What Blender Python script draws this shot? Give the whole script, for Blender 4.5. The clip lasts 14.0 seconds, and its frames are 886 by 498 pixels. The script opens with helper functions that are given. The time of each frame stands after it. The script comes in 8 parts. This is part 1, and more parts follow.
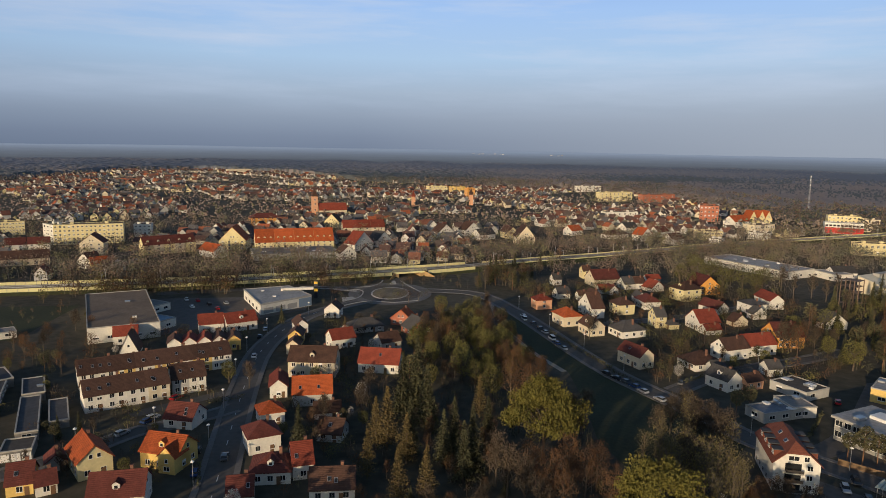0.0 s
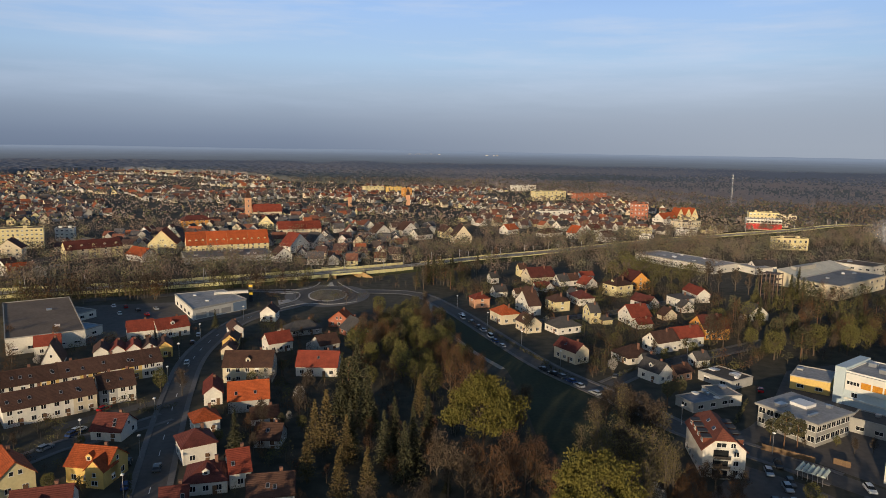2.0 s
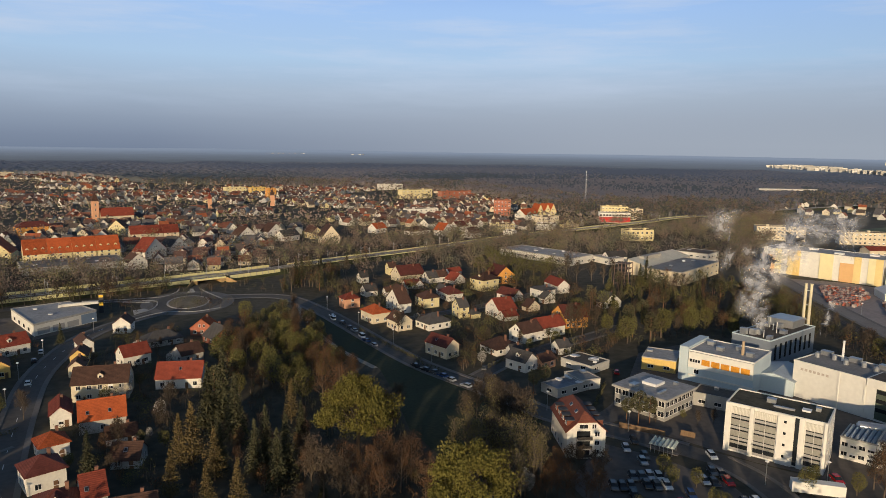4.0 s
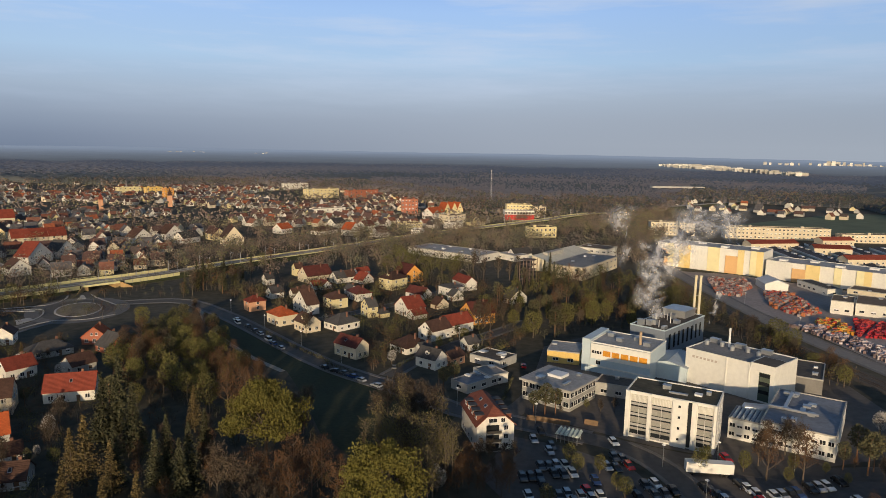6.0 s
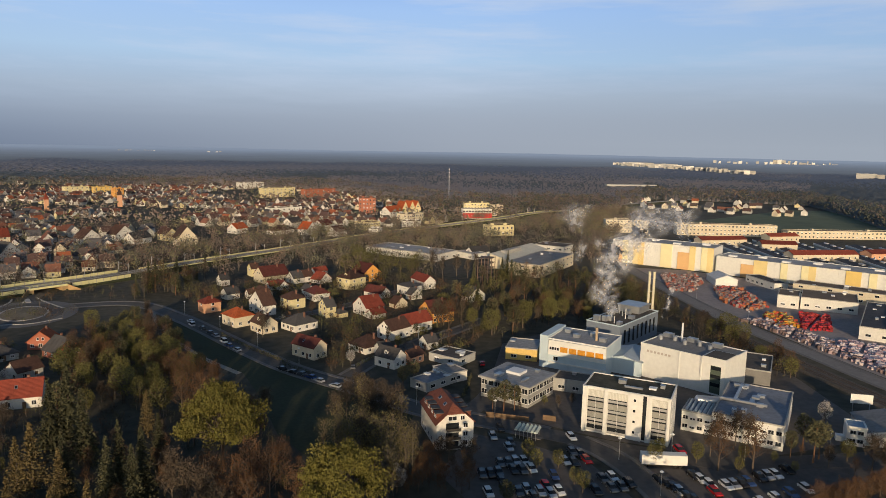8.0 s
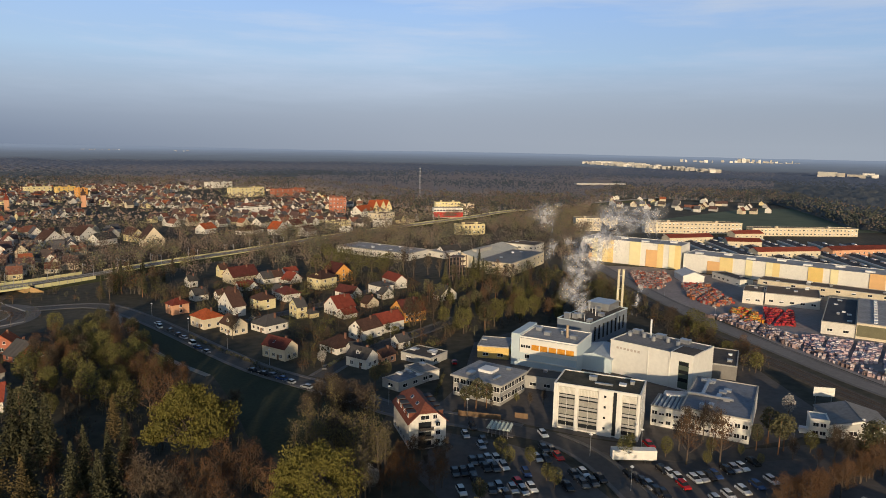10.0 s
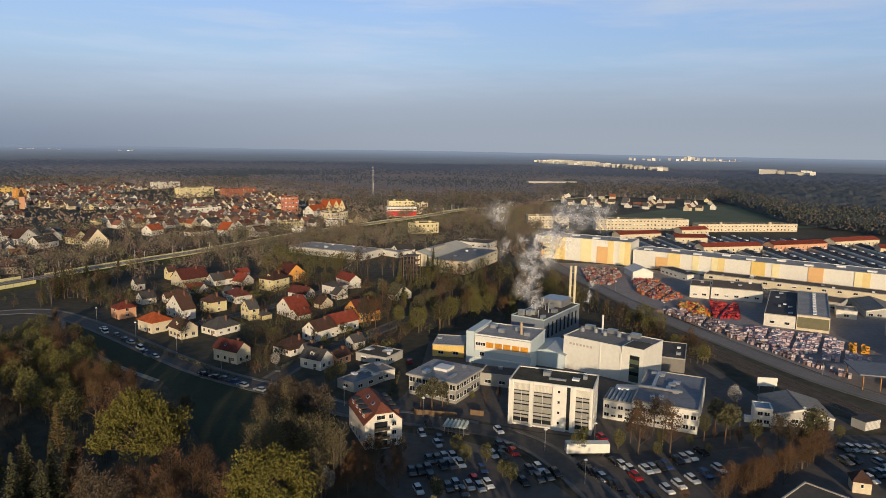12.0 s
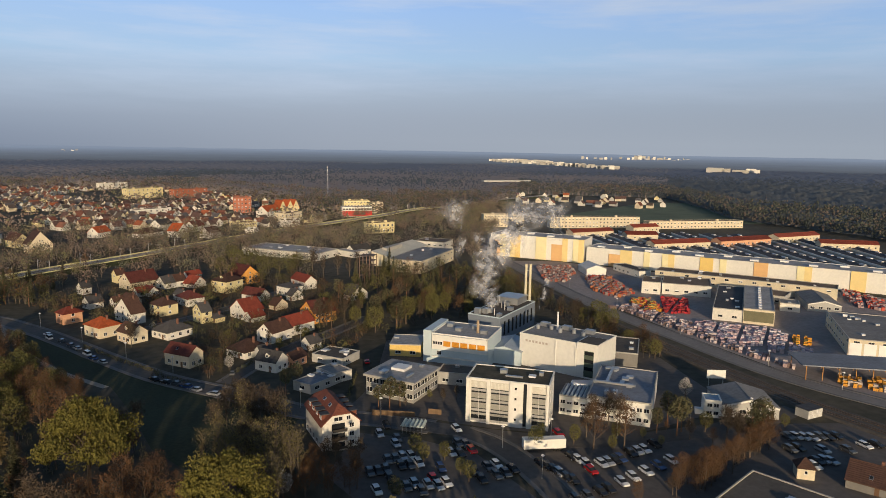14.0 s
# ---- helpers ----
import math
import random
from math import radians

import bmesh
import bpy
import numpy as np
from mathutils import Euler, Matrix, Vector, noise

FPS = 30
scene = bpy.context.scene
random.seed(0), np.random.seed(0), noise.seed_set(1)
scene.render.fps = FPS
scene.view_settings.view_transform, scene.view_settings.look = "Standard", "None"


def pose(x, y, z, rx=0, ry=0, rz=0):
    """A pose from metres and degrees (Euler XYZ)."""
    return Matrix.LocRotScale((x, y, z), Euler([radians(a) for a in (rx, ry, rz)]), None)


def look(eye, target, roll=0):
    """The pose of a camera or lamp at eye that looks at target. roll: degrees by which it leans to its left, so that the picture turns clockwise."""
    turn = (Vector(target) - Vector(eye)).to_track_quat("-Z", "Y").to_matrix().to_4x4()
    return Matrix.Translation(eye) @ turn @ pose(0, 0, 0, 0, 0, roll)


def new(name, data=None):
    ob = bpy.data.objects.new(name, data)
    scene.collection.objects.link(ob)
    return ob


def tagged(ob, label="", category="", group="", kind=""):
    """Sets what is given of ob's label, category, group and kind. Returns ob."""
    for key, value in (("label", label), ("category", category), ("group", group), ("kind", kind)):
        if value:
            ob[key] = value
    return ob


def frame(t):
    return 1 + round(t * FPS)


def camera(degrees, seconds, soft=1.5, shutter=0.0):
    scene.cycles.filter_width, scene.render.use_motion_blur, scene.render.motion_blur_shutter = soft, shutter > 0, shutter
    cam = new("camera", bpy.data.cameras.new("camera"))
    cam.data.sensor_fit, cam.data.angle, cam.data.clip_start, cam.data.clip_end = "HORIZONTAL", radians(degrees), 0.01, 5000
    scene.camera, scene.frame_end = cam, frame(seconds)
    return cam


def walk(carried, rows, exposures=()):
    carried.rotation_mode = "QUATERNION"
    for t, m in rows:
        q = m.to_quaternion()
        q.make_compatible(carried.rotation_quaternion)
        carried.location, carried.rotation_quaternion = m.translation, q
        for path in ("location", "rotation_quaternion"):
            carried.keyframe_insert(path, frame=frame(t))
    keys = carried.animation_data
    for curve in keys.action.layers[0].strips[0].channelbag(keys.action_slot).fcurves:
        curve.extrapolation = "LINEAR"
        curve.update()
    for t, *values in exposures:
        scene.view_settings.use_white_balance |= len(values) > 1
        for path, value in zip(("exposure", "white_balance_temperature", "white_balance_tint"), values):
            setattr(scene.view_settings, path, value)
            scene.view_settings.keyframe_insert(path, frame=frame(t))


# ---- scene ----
cam = camera(66.17, 14.0, 0.6)
EYE = (0.0, 0.0, 80.0)


def aim(heading, dip, roll):
    """The hovering camera's pose: heading clockwise from +y, dip below level, roll, in degrees."""
    a, b = radians(heading), radians(dip)
    way = Vector((math.sin(a) * math.cos(b), math.cos(a) * math.cos(b), -math.sin(b)))
    return look(EYE, Vector(EYE) + way * 100, roll)


PATH = [
    (0, aim(0.000, 8.653, 1.061)),
    (0.5, aim(1.028, 8.623, 1.050)),
    (1, aim(2.160, 8.614, 1.024)),
    (1.5, aim(3.432, 8.577, 1.025)),
    (2, aim(5.302, 8.553, 0.995)),
    (2.5, aim(7.418, 8.544, 0.940)),
    (3, aim(10.070, 8.502, 0.908)),
    (3.5, aim(13.077, 8.499, 0.916)),
    (4, aim(16.439, 8.466, 0.882)),
    (4.2, aim(17.744, 8.501, 0.872)),
    (6.3, aim(24.796, 8.430, 1.152)),
    (6.5, aim(25.111, 8.449, 1.191)),
    (7, aim(25.582, 8.460, 1.197)),
    (7.5, aim(26.734, 8.467, 1.154)),
    (8, aim(27.807, 8.468, 1.138)),
    (10.5, aim(30.898, 8.506, 1.111)),
    (11, aim(31.733, 8.512, 1.092)),
    (11.5, aim(32.780, 8.508, 1.057)),
    (12, aim(34.159, 8.519, 1.034)),
    (12.5, aim(35.535, 8.511, 1.005)),
    (13, aim(36.836, 8.510, 0.987)),
    (13.5, aim(37.491, 8.512, 0.995)),
    (14, aim(37.899, 8.517, 0.969)),
]
walk(cam, PATH, [(0, 0.0), (14, 0.0)])

# ---- light ----
SUN_AZ, SUN_EL = -151.0, 9.5      # clockwise from +y, and above the horizon, degrees
world = bpy.data.worlds.new("world")
scene.world = world
world.use_nodes = True
wn, wl = world.node_tree.nodes, world.node_tree.links
wn.clear()
sky = wn.new("ShaderNodeTexSky")
sky.sky_type, sky.sun_disc = "NISHITA", False
sky.sun_elevation, sky.sun_rotation = radians(SUN_EL), radians(SUN_AZ)
sky.air_density, sky.dust_density, sky.ozone_density = 1.0, 1.2, 2.8
bg = wn.new("ShaderNodeBackground")
bg.inputs[1].default_value = 0.122
wo = wn.new("ShaderNodeOutputWorld")
wl.new(sky.outputs[0], bg.inputs[0])
wl.new(bg.outputs[0], wo.inputs[0])
sun = new("sun", bpy.data.lights.new("sun", "SUN"))
sun.data.energy, sun.data.angle, sun.data.color = 4.0, radians(0.6), (1.0, 0.77, 0.50)
_a, _e = radians(SUN_AZ), radians(SUN_EL)
sun.matrix_world = look((0, 0, 300), Vector((0, 0, 300)) - Vector((math.sin(_a) * math.cos(_e), math.cos(_a) * math.cos(_e), math.sin(_e))))

# ---- materials ----
MATS = {}


def mat(key, base, rough=0.8, metal=0.0, vary=0.25, fine=6.0, coarse=0.35, bump=0.0, rnd=0.0, tint=None, spec=0.3):
    """A surface with fine grain, coarse stains and a spread from object to object."""
    if key in MATS:
        return MATS[key]
    m = bpy.data.materials.new(key)
    m.use_nodes = True
    n, l = m.node_tree.nodes, m.node_tree.links
    b = n["Principled BSDF"]
    b.inputs["Roughness"].default_value, b.inputs["Metallic"].default_value = rough, metal
    b.inputs["Specular IOR Level"].default_value = spec
    tc = n.new("ShaderNodeTexCoord")
    big, small = n.new("ShaderNodeTexNoise"), n.new("ShaderNodeTexNoise")
    big.inputs["Scale"].default_value, small.inputs["Scale"].default_value = coarse, fine
    big.inputs["Detail"].default_value, small.inputs["Detail"].default_value = 4, 3
    l.new(tc.outputs["Object"], big.inputs["Vector"]), l.new(tc.outputs["Object"], small.inputs["Vector"])
    add = n.new("ShaderNodeMath")
    add.operation = "ADD"
    l.new(big.outputs[0], add.inputs[0]), l.new(small.outputs[0], add.inputs[1])
    last = add
    if rnd:
        info = n.new("ShaderNodeObjectInfo")
        mul = n.new("ShaderNodeMath")
        mul.operation, mul.inputs[1].default_value, mul.inputs[2].default_value = "MULTIPLY_ADD", rnd, -rnd / 2
        l.new(info.outputs["Random"], mul.inputs[0])
        last = n.new("ShaderNodeMath")
        last.operation = "ADD"
        l.new(add.outputs[0], last.inputs[0]), l.new(mul.outputs[0], last.inputs[1])
    ramp = n.new("ShaderNodeValToRGB")
    lo = [c * (1 - vary) for c in base]
    hi = [min(1, c * (1 + vary * 0.6)) for c in (tint or base)]
    ramp.color_ramp.elements[0].position, ramp.color_ramp.elements[0].color = 0.3, (*lo, 1)
    ramp.color_ramp.elements[1].position, ramp.color_ramp.elements[1].color = 0.7, (*hi, 1)
    half = n.new("ShaderNodeMath")
    half.operation, half.inputs[1].default_value = "MULTIPLY", 0.5
    l.new(last.outputs[0], half.inputs[0]), l.new(half.outputs[0], ramp.inputs[0])
    l.new(ramp.outputs[0], b.inputs["Base Color"])
    if bump:
        bp = n.new("ShaderNodeBump")
        bp.inputs["Strength"].default_value, bp.inputs["Distance"].default_value = bump, 0.1
        l.new(small.outputs[0], bp.inputs["Height"]), l.new(bp.outputs[0], b.inputs["Normal"])
    MATS[key] = m
    return m


def tile_mat(key, base):
    """Rows of clay tiles, with moss and faded patches."""
    if key in MATS:
        return MATS[key]
    m = mat(key, base, 0.85, vary=0.45, fine=2.2, coarse=0.5, rnd=0.5)
    n, l = m.node_tree.nodes, m.node_tree.links
    wave = n.new("ShaderNodeTexWave")
    wave.bands_direction = "Z"
    wave.inputs["Scale"].default_value, wave.inputs["Distortion"].default_value = 1.1, 0.4
    tc = n.new("ShaderNodeTexCoord")
    l.new(tc.outputs["Object"], wave.inputs["Vector"])
    bp = n.new("ShaderNodeBump")
    bp.inputs["Strength"].default_value, bp.inputs["Distance"].default_value = 0.5, 0.08
    l.new(wave.outputs[0], bp.inputs["Height"]), l.new(bp.outputs[0], n["Principled BSDF"].inputs["Normal"])
    return m


WALL = {"dim": (0.20, 0.19, 0.175), "white": (0.68, 0.65, 0.58), "cream": (0.63, 0.55, 0.40), "yellow": (0.66, 0.46, 0.15), "paleyellow": (0.68, 0.59, 0.33),
        "orange": (0.68, 0.33, 0.08), "salmon": (0.60, 0.33, 0.20), "grey": (0.42, 0.41, 0.38), "brick": (0.36, 0.13, 0.08)}
TILE = {"orange": (0.40, 0.088, 0.026), "red": (0.225, 0.048, 0.028), "darkred": (0.120, 0.034, 0.026), "brown": (0.082, 0.043, 0.031), "slate": (0.075, 0.07, 0.068)}
FELT = {"grey": (0.25, 0.24, 0.23), "metal": (0.37, 0.365, 0.36), "slate": (0.085, 0.086, 0.092), "brownfelt": (0.205, 0.155, 0.115),
        "darkfelt": (0.12, 0.105, 0.09), "bluefelt": (0.21, 0.225, 0.255), "blue": (0.25, 0.34, 0.43)}


def wall_mat(c):
    return mat("plaster_" + c, WALL[c], 0.9, vary=0.16, fine=1.6, coarse=0.25, rnd=0.35)


TOWN_TILE = {"plum": (0.105, 0.062, 0.055), "umber": (0.090, 0.070, 0.062), "rust": (0.185, 0.075, 0.050), "faded": (0.24, 0.105, 0.07), "slate": (0.105, 0.10, 0.105), "bright": (0.33, 0.10, 0.045)}


def felt_mat(c):
    return mat("felt_" + c, FELT[c], 0.85, vary=0.3, fine=0.9, coarse=0.12, rnd=0.2, spec=0.08)


M_GLASS = mat("window_glass", (0.022, 0.025, 0.028), 0.2, vary=0.5, coarse=0.4, rnd=0.6, spec=0.35)
M_FRAME = mat("window_frame", (0.75, 0.74, 0.72), 0.5, vary=0.1)
M_BRICK = mat("chimney_brick", (0.22, 0.11, 0.075), 0.9, vary=0.4, fine=5)
M_CONC = mat("concrete", (0.40, 0.38, 0.34), 0.85, vary=0.25, fine=1.5, coarse=0.15)
M_METAL = mat("grey_metal", (0.45, 0.46, 0.47), 0.4, 0.7, vary=0.2)
M_ASPH = mat("asphalt", (0.106, 0.097, 0.088), 0.9, vary=0.3, fine=0.6, coarse=0.06)
M_LOT = mat("lot_asphalt", (0.118, 0.104, 0.094), 0.9, vary=0.35, fine=0.5, coarse=0.05)
M_PAVE = mat("paving", (0.165, 0.155, 0.145), 0.9, vary=0.25, fine=1.2, coarse=0.1)
M_LINE = mat("road_paint", (0.7, 0.7, 0.68), 0.7, vary=0.2)
M_BARK = mat("bark", (0.11, 0.085, 0.065), 0.95, vary=0.4, fine=4)
M_PALEBARK = mat("pale_bark", (0.12, 0.098, 0.075), 0.95, vary=0.4, fine=4)
M_RUBBER = mat("tyre_rubber", (0.02, 0.02, 0.02), 0.8)
M_WHITEP = mat("white_cladding", (0.72, 0.70, 0.64), 0.6, vary=0.1, coarse=0.1, fine=0.8)
M_BLUEP = mat("blue_cladding", (0.50, 0.585, 0.62), 0.55, vary=0.15, coarse=0.1)
M_DKBLUE = mat("dark_blue_cladding", (0.19, 0.22, 0.26), 0.5, vary=0.2, coarse=0.1)


def leaf_mat(key, base, vary=0.6, tint=None):
    """Foliage, from clump to clump and from tree to tree of other shades."""
    if key in MATS:
        return MATS[key]
    m = mat(key, base, 0.8, vary=vary, fine=0.9, coarse=0.25, rnd=0.5, tint=tint, spec=0.15)
    n, l = m.node_tree.nodes, m.node_tree.links
    geo = n.new("ShaderNodeNewGeometry")
    hsv = n.new("ShaderNodeHueSaturation")
    b = n["Principled BSDF"]
    src = b.inputs["Base Color"].links[0].from_socket
    val = n.new("ShaderNodeMapRange")
    val.inputs["To Min"].default_value, val.inputs["To Max"].default_value = 0.8, 1.18
    l.new(geo.outputs["Random Per Island"], val.inputs["Value"])
    l.new(val.outputs[0], hsv.inputs["Value"])
    l.new(src, hsv.inputs["Color"]), l.new(hsv.outputs[0], b.inputs["Base Color"])
    return m


LEAF = {"spruce": leaf_mat("spruce_needles", (0.066, 0.066, 0.036), 0.4),
        "larch": leaf_mat("larch_needles", (0.132, 0.100, 0.044), 0.35),
        "lime": leaf_mat("lime_leaves", (0.150, 0.135, 0.034), 0.35),
        "fresh": leaf_mat("fresh_leaves", (0.135, 0.124, 0.042), 0.35),
        "bare": leaf_mat("bare_twigs", (0.082, 0.062, 0.044), 0.3),
        "rust": leaf_mat("rust_buds", (0.128, 0.068, 0.032), 0.3),
        "pine": leaf_mat("pine_needles", (0.098, 0.092, 0.048), 0.5),
        # the next eight are paler and greyer: distance haze mixed into leaf colour
        "farpine": leaf_mat("hazed_far_pines", (0.145, 0.160, 0.195), 0.15),
        "farbare": leaf_mat("hazed_far_leafless", (0.21, 0.20, 0.21), 0.15),
        "canopypine": leaf_mat("hazed_pine_canopy", (0.120, 0.127, 0.125), 0.2),
        "canopybare": leaf_mat("hazed_leafless_canopy", (0.27, 0.228, 0.21), 0.2),
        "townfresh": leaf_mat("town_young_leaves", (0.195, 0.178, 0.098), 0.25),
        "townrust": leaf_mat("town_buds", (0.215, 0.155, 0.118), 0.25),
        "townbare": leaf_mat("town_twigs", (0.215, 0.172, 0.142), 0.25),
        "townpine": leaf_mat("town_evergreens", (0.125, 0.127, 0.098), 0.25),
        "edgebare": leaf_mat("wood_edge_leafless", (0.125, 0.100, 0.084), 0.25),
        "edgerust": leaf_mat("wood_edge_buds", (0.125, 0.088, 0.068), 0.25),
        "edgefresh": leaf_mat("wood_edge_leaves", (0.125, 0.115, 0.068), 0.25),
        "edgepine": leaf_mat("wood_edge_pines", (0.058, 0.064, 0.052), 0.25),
        "poplar": leaf_mat("poplar_leaves", (0.175, 0.145, 0.062), 0.4),
        "blossom": leaf_mat("blossom", (0.45, 0.42, 0.38), 0.4)}

# ---- mesh helpers ----


class Mesh:
    """Collects faces, each with a material, into one mesh."""

    def __init__(self):
        self.v, self.f, self.m = [], [], []

    def poly(self, pts, k=0):
        i = len(self.v)
        self.v += [tuple(p) for p in pts]
        self.f.append(tuple(range(i, i + len(pts))))
        self.m.append(k)

    def box(self, x0, x1, y0, y1, z0, z1, k=0, bottom=False):
        i = len(self.v)
        self.v += [(x0, y0, z0), (x1, y0, z0), (x1, y1, z0), (x0, y1, z0), (x0, y0, z1), (x1, y0, z1), (x1, y1, z1), (x0, y1, z1)]
        fs = [(0, 1, 5, 4), (1, 2, 6, 5), (2, 3, 7, 6), (3, 0, 4, 7), (4, 5, 6, 7)] + ([(3, 2, 1, 0)] if bottom else [])
        self.f += [tuple(i + q for q in f) for f in fs]
        self.m += [k] * len(fs)

    def prism(self, section, a, b, axis="x", k=0):
        """A closed section (u, z), extruded from a to b along the axis."""
        i, c = len(self.v), len(section)
        for s in (a, b):
            self.v += [(s, u, z) if axis == "x" else (-u, s, z) for u, z in section]
        for q in range(c):
            r = (q + 1) % c
            self.f.append((i + q, i + r, i + c + r, i + c + q))
        self.f += [tuple(i + q for q in reversed(range(c))), tuple(i + c + q for q in range(c))]
        self.m += [k] * (c + 2)

    def tube(self, p, q, r0, r1, sides=6, k=0, cap=True):
        p, q = Vector(p), Vector(q)
        m = (q - p).to_track_quat("Z", "Y").to_matrix()
        i = len(self.v)
        for c, r in ((p, r0), (q, r1)):
            for s in range(sides):
                a = 2 * math.pi * s / sides
                self.v.append(tuple(c + m @ Vector((r * math.cos(a), r * math.sin(a), 0))))
        for s in range(sides):
            t = (s + 1) % sides
            self.f.append((i + s, i + t, i + sides + t, i + sides + s))
        self.m += [k] * sides
        if cap:
            self.f.append(tuple(i + sides + s for s in range(sides)))
            self.m.append(k)

    def done(self, name, mats):
        me = bpy.data.meshes.new(name)
        me.from_pydata(self.v, [], self.f)
        for m in mats:
            me.materials.append(m)
        if len(mats) > 1:
            me.polygons.foreach_set("material_index", self.m)
        me.update()
        return me


def part(name, me, parent=None, label="", at=None):
    ob = new(name, me)
    if parent:
        ob.parent = parent
    if at is not None:
        ob.matrix_basis = at
    return tagged(ob, label) if label else ob


def thing(name, x, y, rot, label, category, group="", z=0.0):
    ob = new(name)
    ob.empty_display_size = 0.5
    ob.matrix_basis = pose(x, y, z, 0, 0, rot)
    return tagged(ob, label, category, group)


CACHE = {}


def window_mesh(w, h, style=0):
    """A window in the plane y=0, seen from -y: frame, mullion, recessed pane and sill."""
    key = ("win", round(w, 1), round(h, 1), style)
    if key not in CACHE:
        m, f = Mesh(), 0.075
        a, b = w / 2, h / 2
        m.box(-a, -a + f, -0.05, 0.02, -b, b, 0), m.box(a - f, a, -0.05, 0.02, -b, b, 0)
        m.box(-a + f, a - f, -0.05, 0.02, b - f, b, 0), m.box(-a - 0.08, a + 0.08, -0.14, 0.02, -b - 0.06, -b + f, 0)
        if w > 0.9:
            m.box(-0.04, 0.04, -0.04, 0.01, -b + f, b - f, 0)
        m.poly([(-a + f, -0.012, -b + f), (a - f, -0.012, -b + f), (a - f, -0.012, b - f), (-a + f, -0.012, b - f)], 1)
        if style == 1:      # half-lowered roller blind
            m.box(-a + f, a - f, -0.03, -0.015, b * 0.1, b - f, 0)
        CACHE[key] = m.done("window", [M_FRAME, M_GLASS])
    return CACHE[key]


rng = random.Random(5)


def faces_eye(parent, side):
    """Whether a side of a body is turned towards the middle of the plan, where it can be looked at."""
    a = parent.matrix_basis.to_euler().z + {"f": -math.pi / 2, "l": math.pi, "r": 0.0}[side]
    p = parent.matrix_basis.translation
    return math.cos(a) * -p.x + math.sin(a) * -p.y > 0.08 * math.hypot(p.x, p.y)


def windows_on(parent, w, d, eave, side, floors, z0=0.9, wide=1.35, high=1.4, step=2.8, name="window", skip=0.08):
    """Rows of windows on one side of a w x d body: 'f' front, 'l' left, 'r' right."""
    if not faces_eye(parent, side):
        return
    run = w if side == "f" else d
    cols = max(1, int((run - 1.0) / step))
    for fl in range(floors):
        z = z0 + (eave / floors) * fl + high / 2
        if z + high / 2 > eave - 0.15:
            continue
        for c in range(cols):
            if rng.random() < skip:
                continue
            u = (c + 0.5) / cols * (run - 0.8) - (run - 0.8) / 2
            m = {"f": pose(u, -d / 2, z), "l": pose(-w / 2, -u, z, 0, 0, -90), "r": pose(w / 2, u, z, 0, 0, 90)}[side]
            part(name, window_mesh(wide, high, 1 if rng.random() < 0.12 else 0), parent, at=m)


def roof_mesh(w, d, eave, rise, kind, ridge, mats, over=0.45):
    m, t = Mesh(), 0.22
    if kind == "gable":
        run, span = (w, d) if ridge == "x" else (d, w)
        s = rise / (span / 2)
        y, ze, zr = span / 2 + over, eave - over * s, eave + rise
        sec = [(-y, ze + t), (-y, ze), (0, zr), (y, ze), (y, ze + t), (0, zr + t)]
        m.prism(sec, -run / 2 - 0.3, run / 2 + 0.3, ridge)
        cap = [(-0.16, zr + t - 0.1), (0.16, zr + t - 0.1), (0.1, zr + t + 0.1), (-0.1, zr + t + 0.1)]
        m.prism(cap, -run / 2 - 0.3, run / 2 + 0.3, ridge)
    else:
        a, b = w / 2 + over, d / 2 + over
        r = abs(a - b)
        p, q = ((-r, 0), (r, 0)) if a > b else ((0, -r), (0, r))
        s = rise / (min(w, d) / 2)
        ze, zr = eave - over * s, eave + rise
        c = [(-a, -b), (a, -b), (a, b), (-a, b)]
        for lift, flip in ((t, False), (0, True)):
            B, T = [(x, y, ze + lift) for x, y in c], [(*p, zr + lift), (*q, zr + lift)]
            fs = [[B[0], B[1], T[1], T[0]], [B[1], B[2], T[1]], [B[2], B[3], T[0], T[1]], [B[3], B[0], T[0]]] if a > b else \
                 [[B[0], B[1], T[0]], [B[1], B[2], T[1], T[0]], [B[2], B[3], T[1]], [B[3], B[0], T[0], T[1]]]
            for f in fs:
                m.poly(list(reversed(f)) if flip else f)
        for i in range(4):
            (x0, y0), (x1, y1) = c[i], c[(i + 1) % 4]
            m.poly([(x0, y0, ze), (x1, y1, ze), (x1, y1, ze + t), (x0, y0, ze + t)])
    return m.done("roof", mats)


def body_mesh(w, d, eave, rise, kind, ridge, mats):
    m = Mesh()
    if kind == "gable":
        run, span = (w, d) if ridge == "x" else (d, w)
        m.prism([(-span / 2, -0.3), (span / 2, -0.3), (span / 2, eave), (0, eave + rise), (-span / 2, eave)], -run / 2, run / 2, ridge)
    else:
        m.box(-w / 2, w / 2, -d / 2, d / 2, -0.3, eave)
    return m.done("wall", mats)


ROOFWORD = {"orange": "bright orange tiled", "red": "red tiled", "darkred": "dark red tiled", "brown": "brown tiled", "slate": "dark grey tiled"}


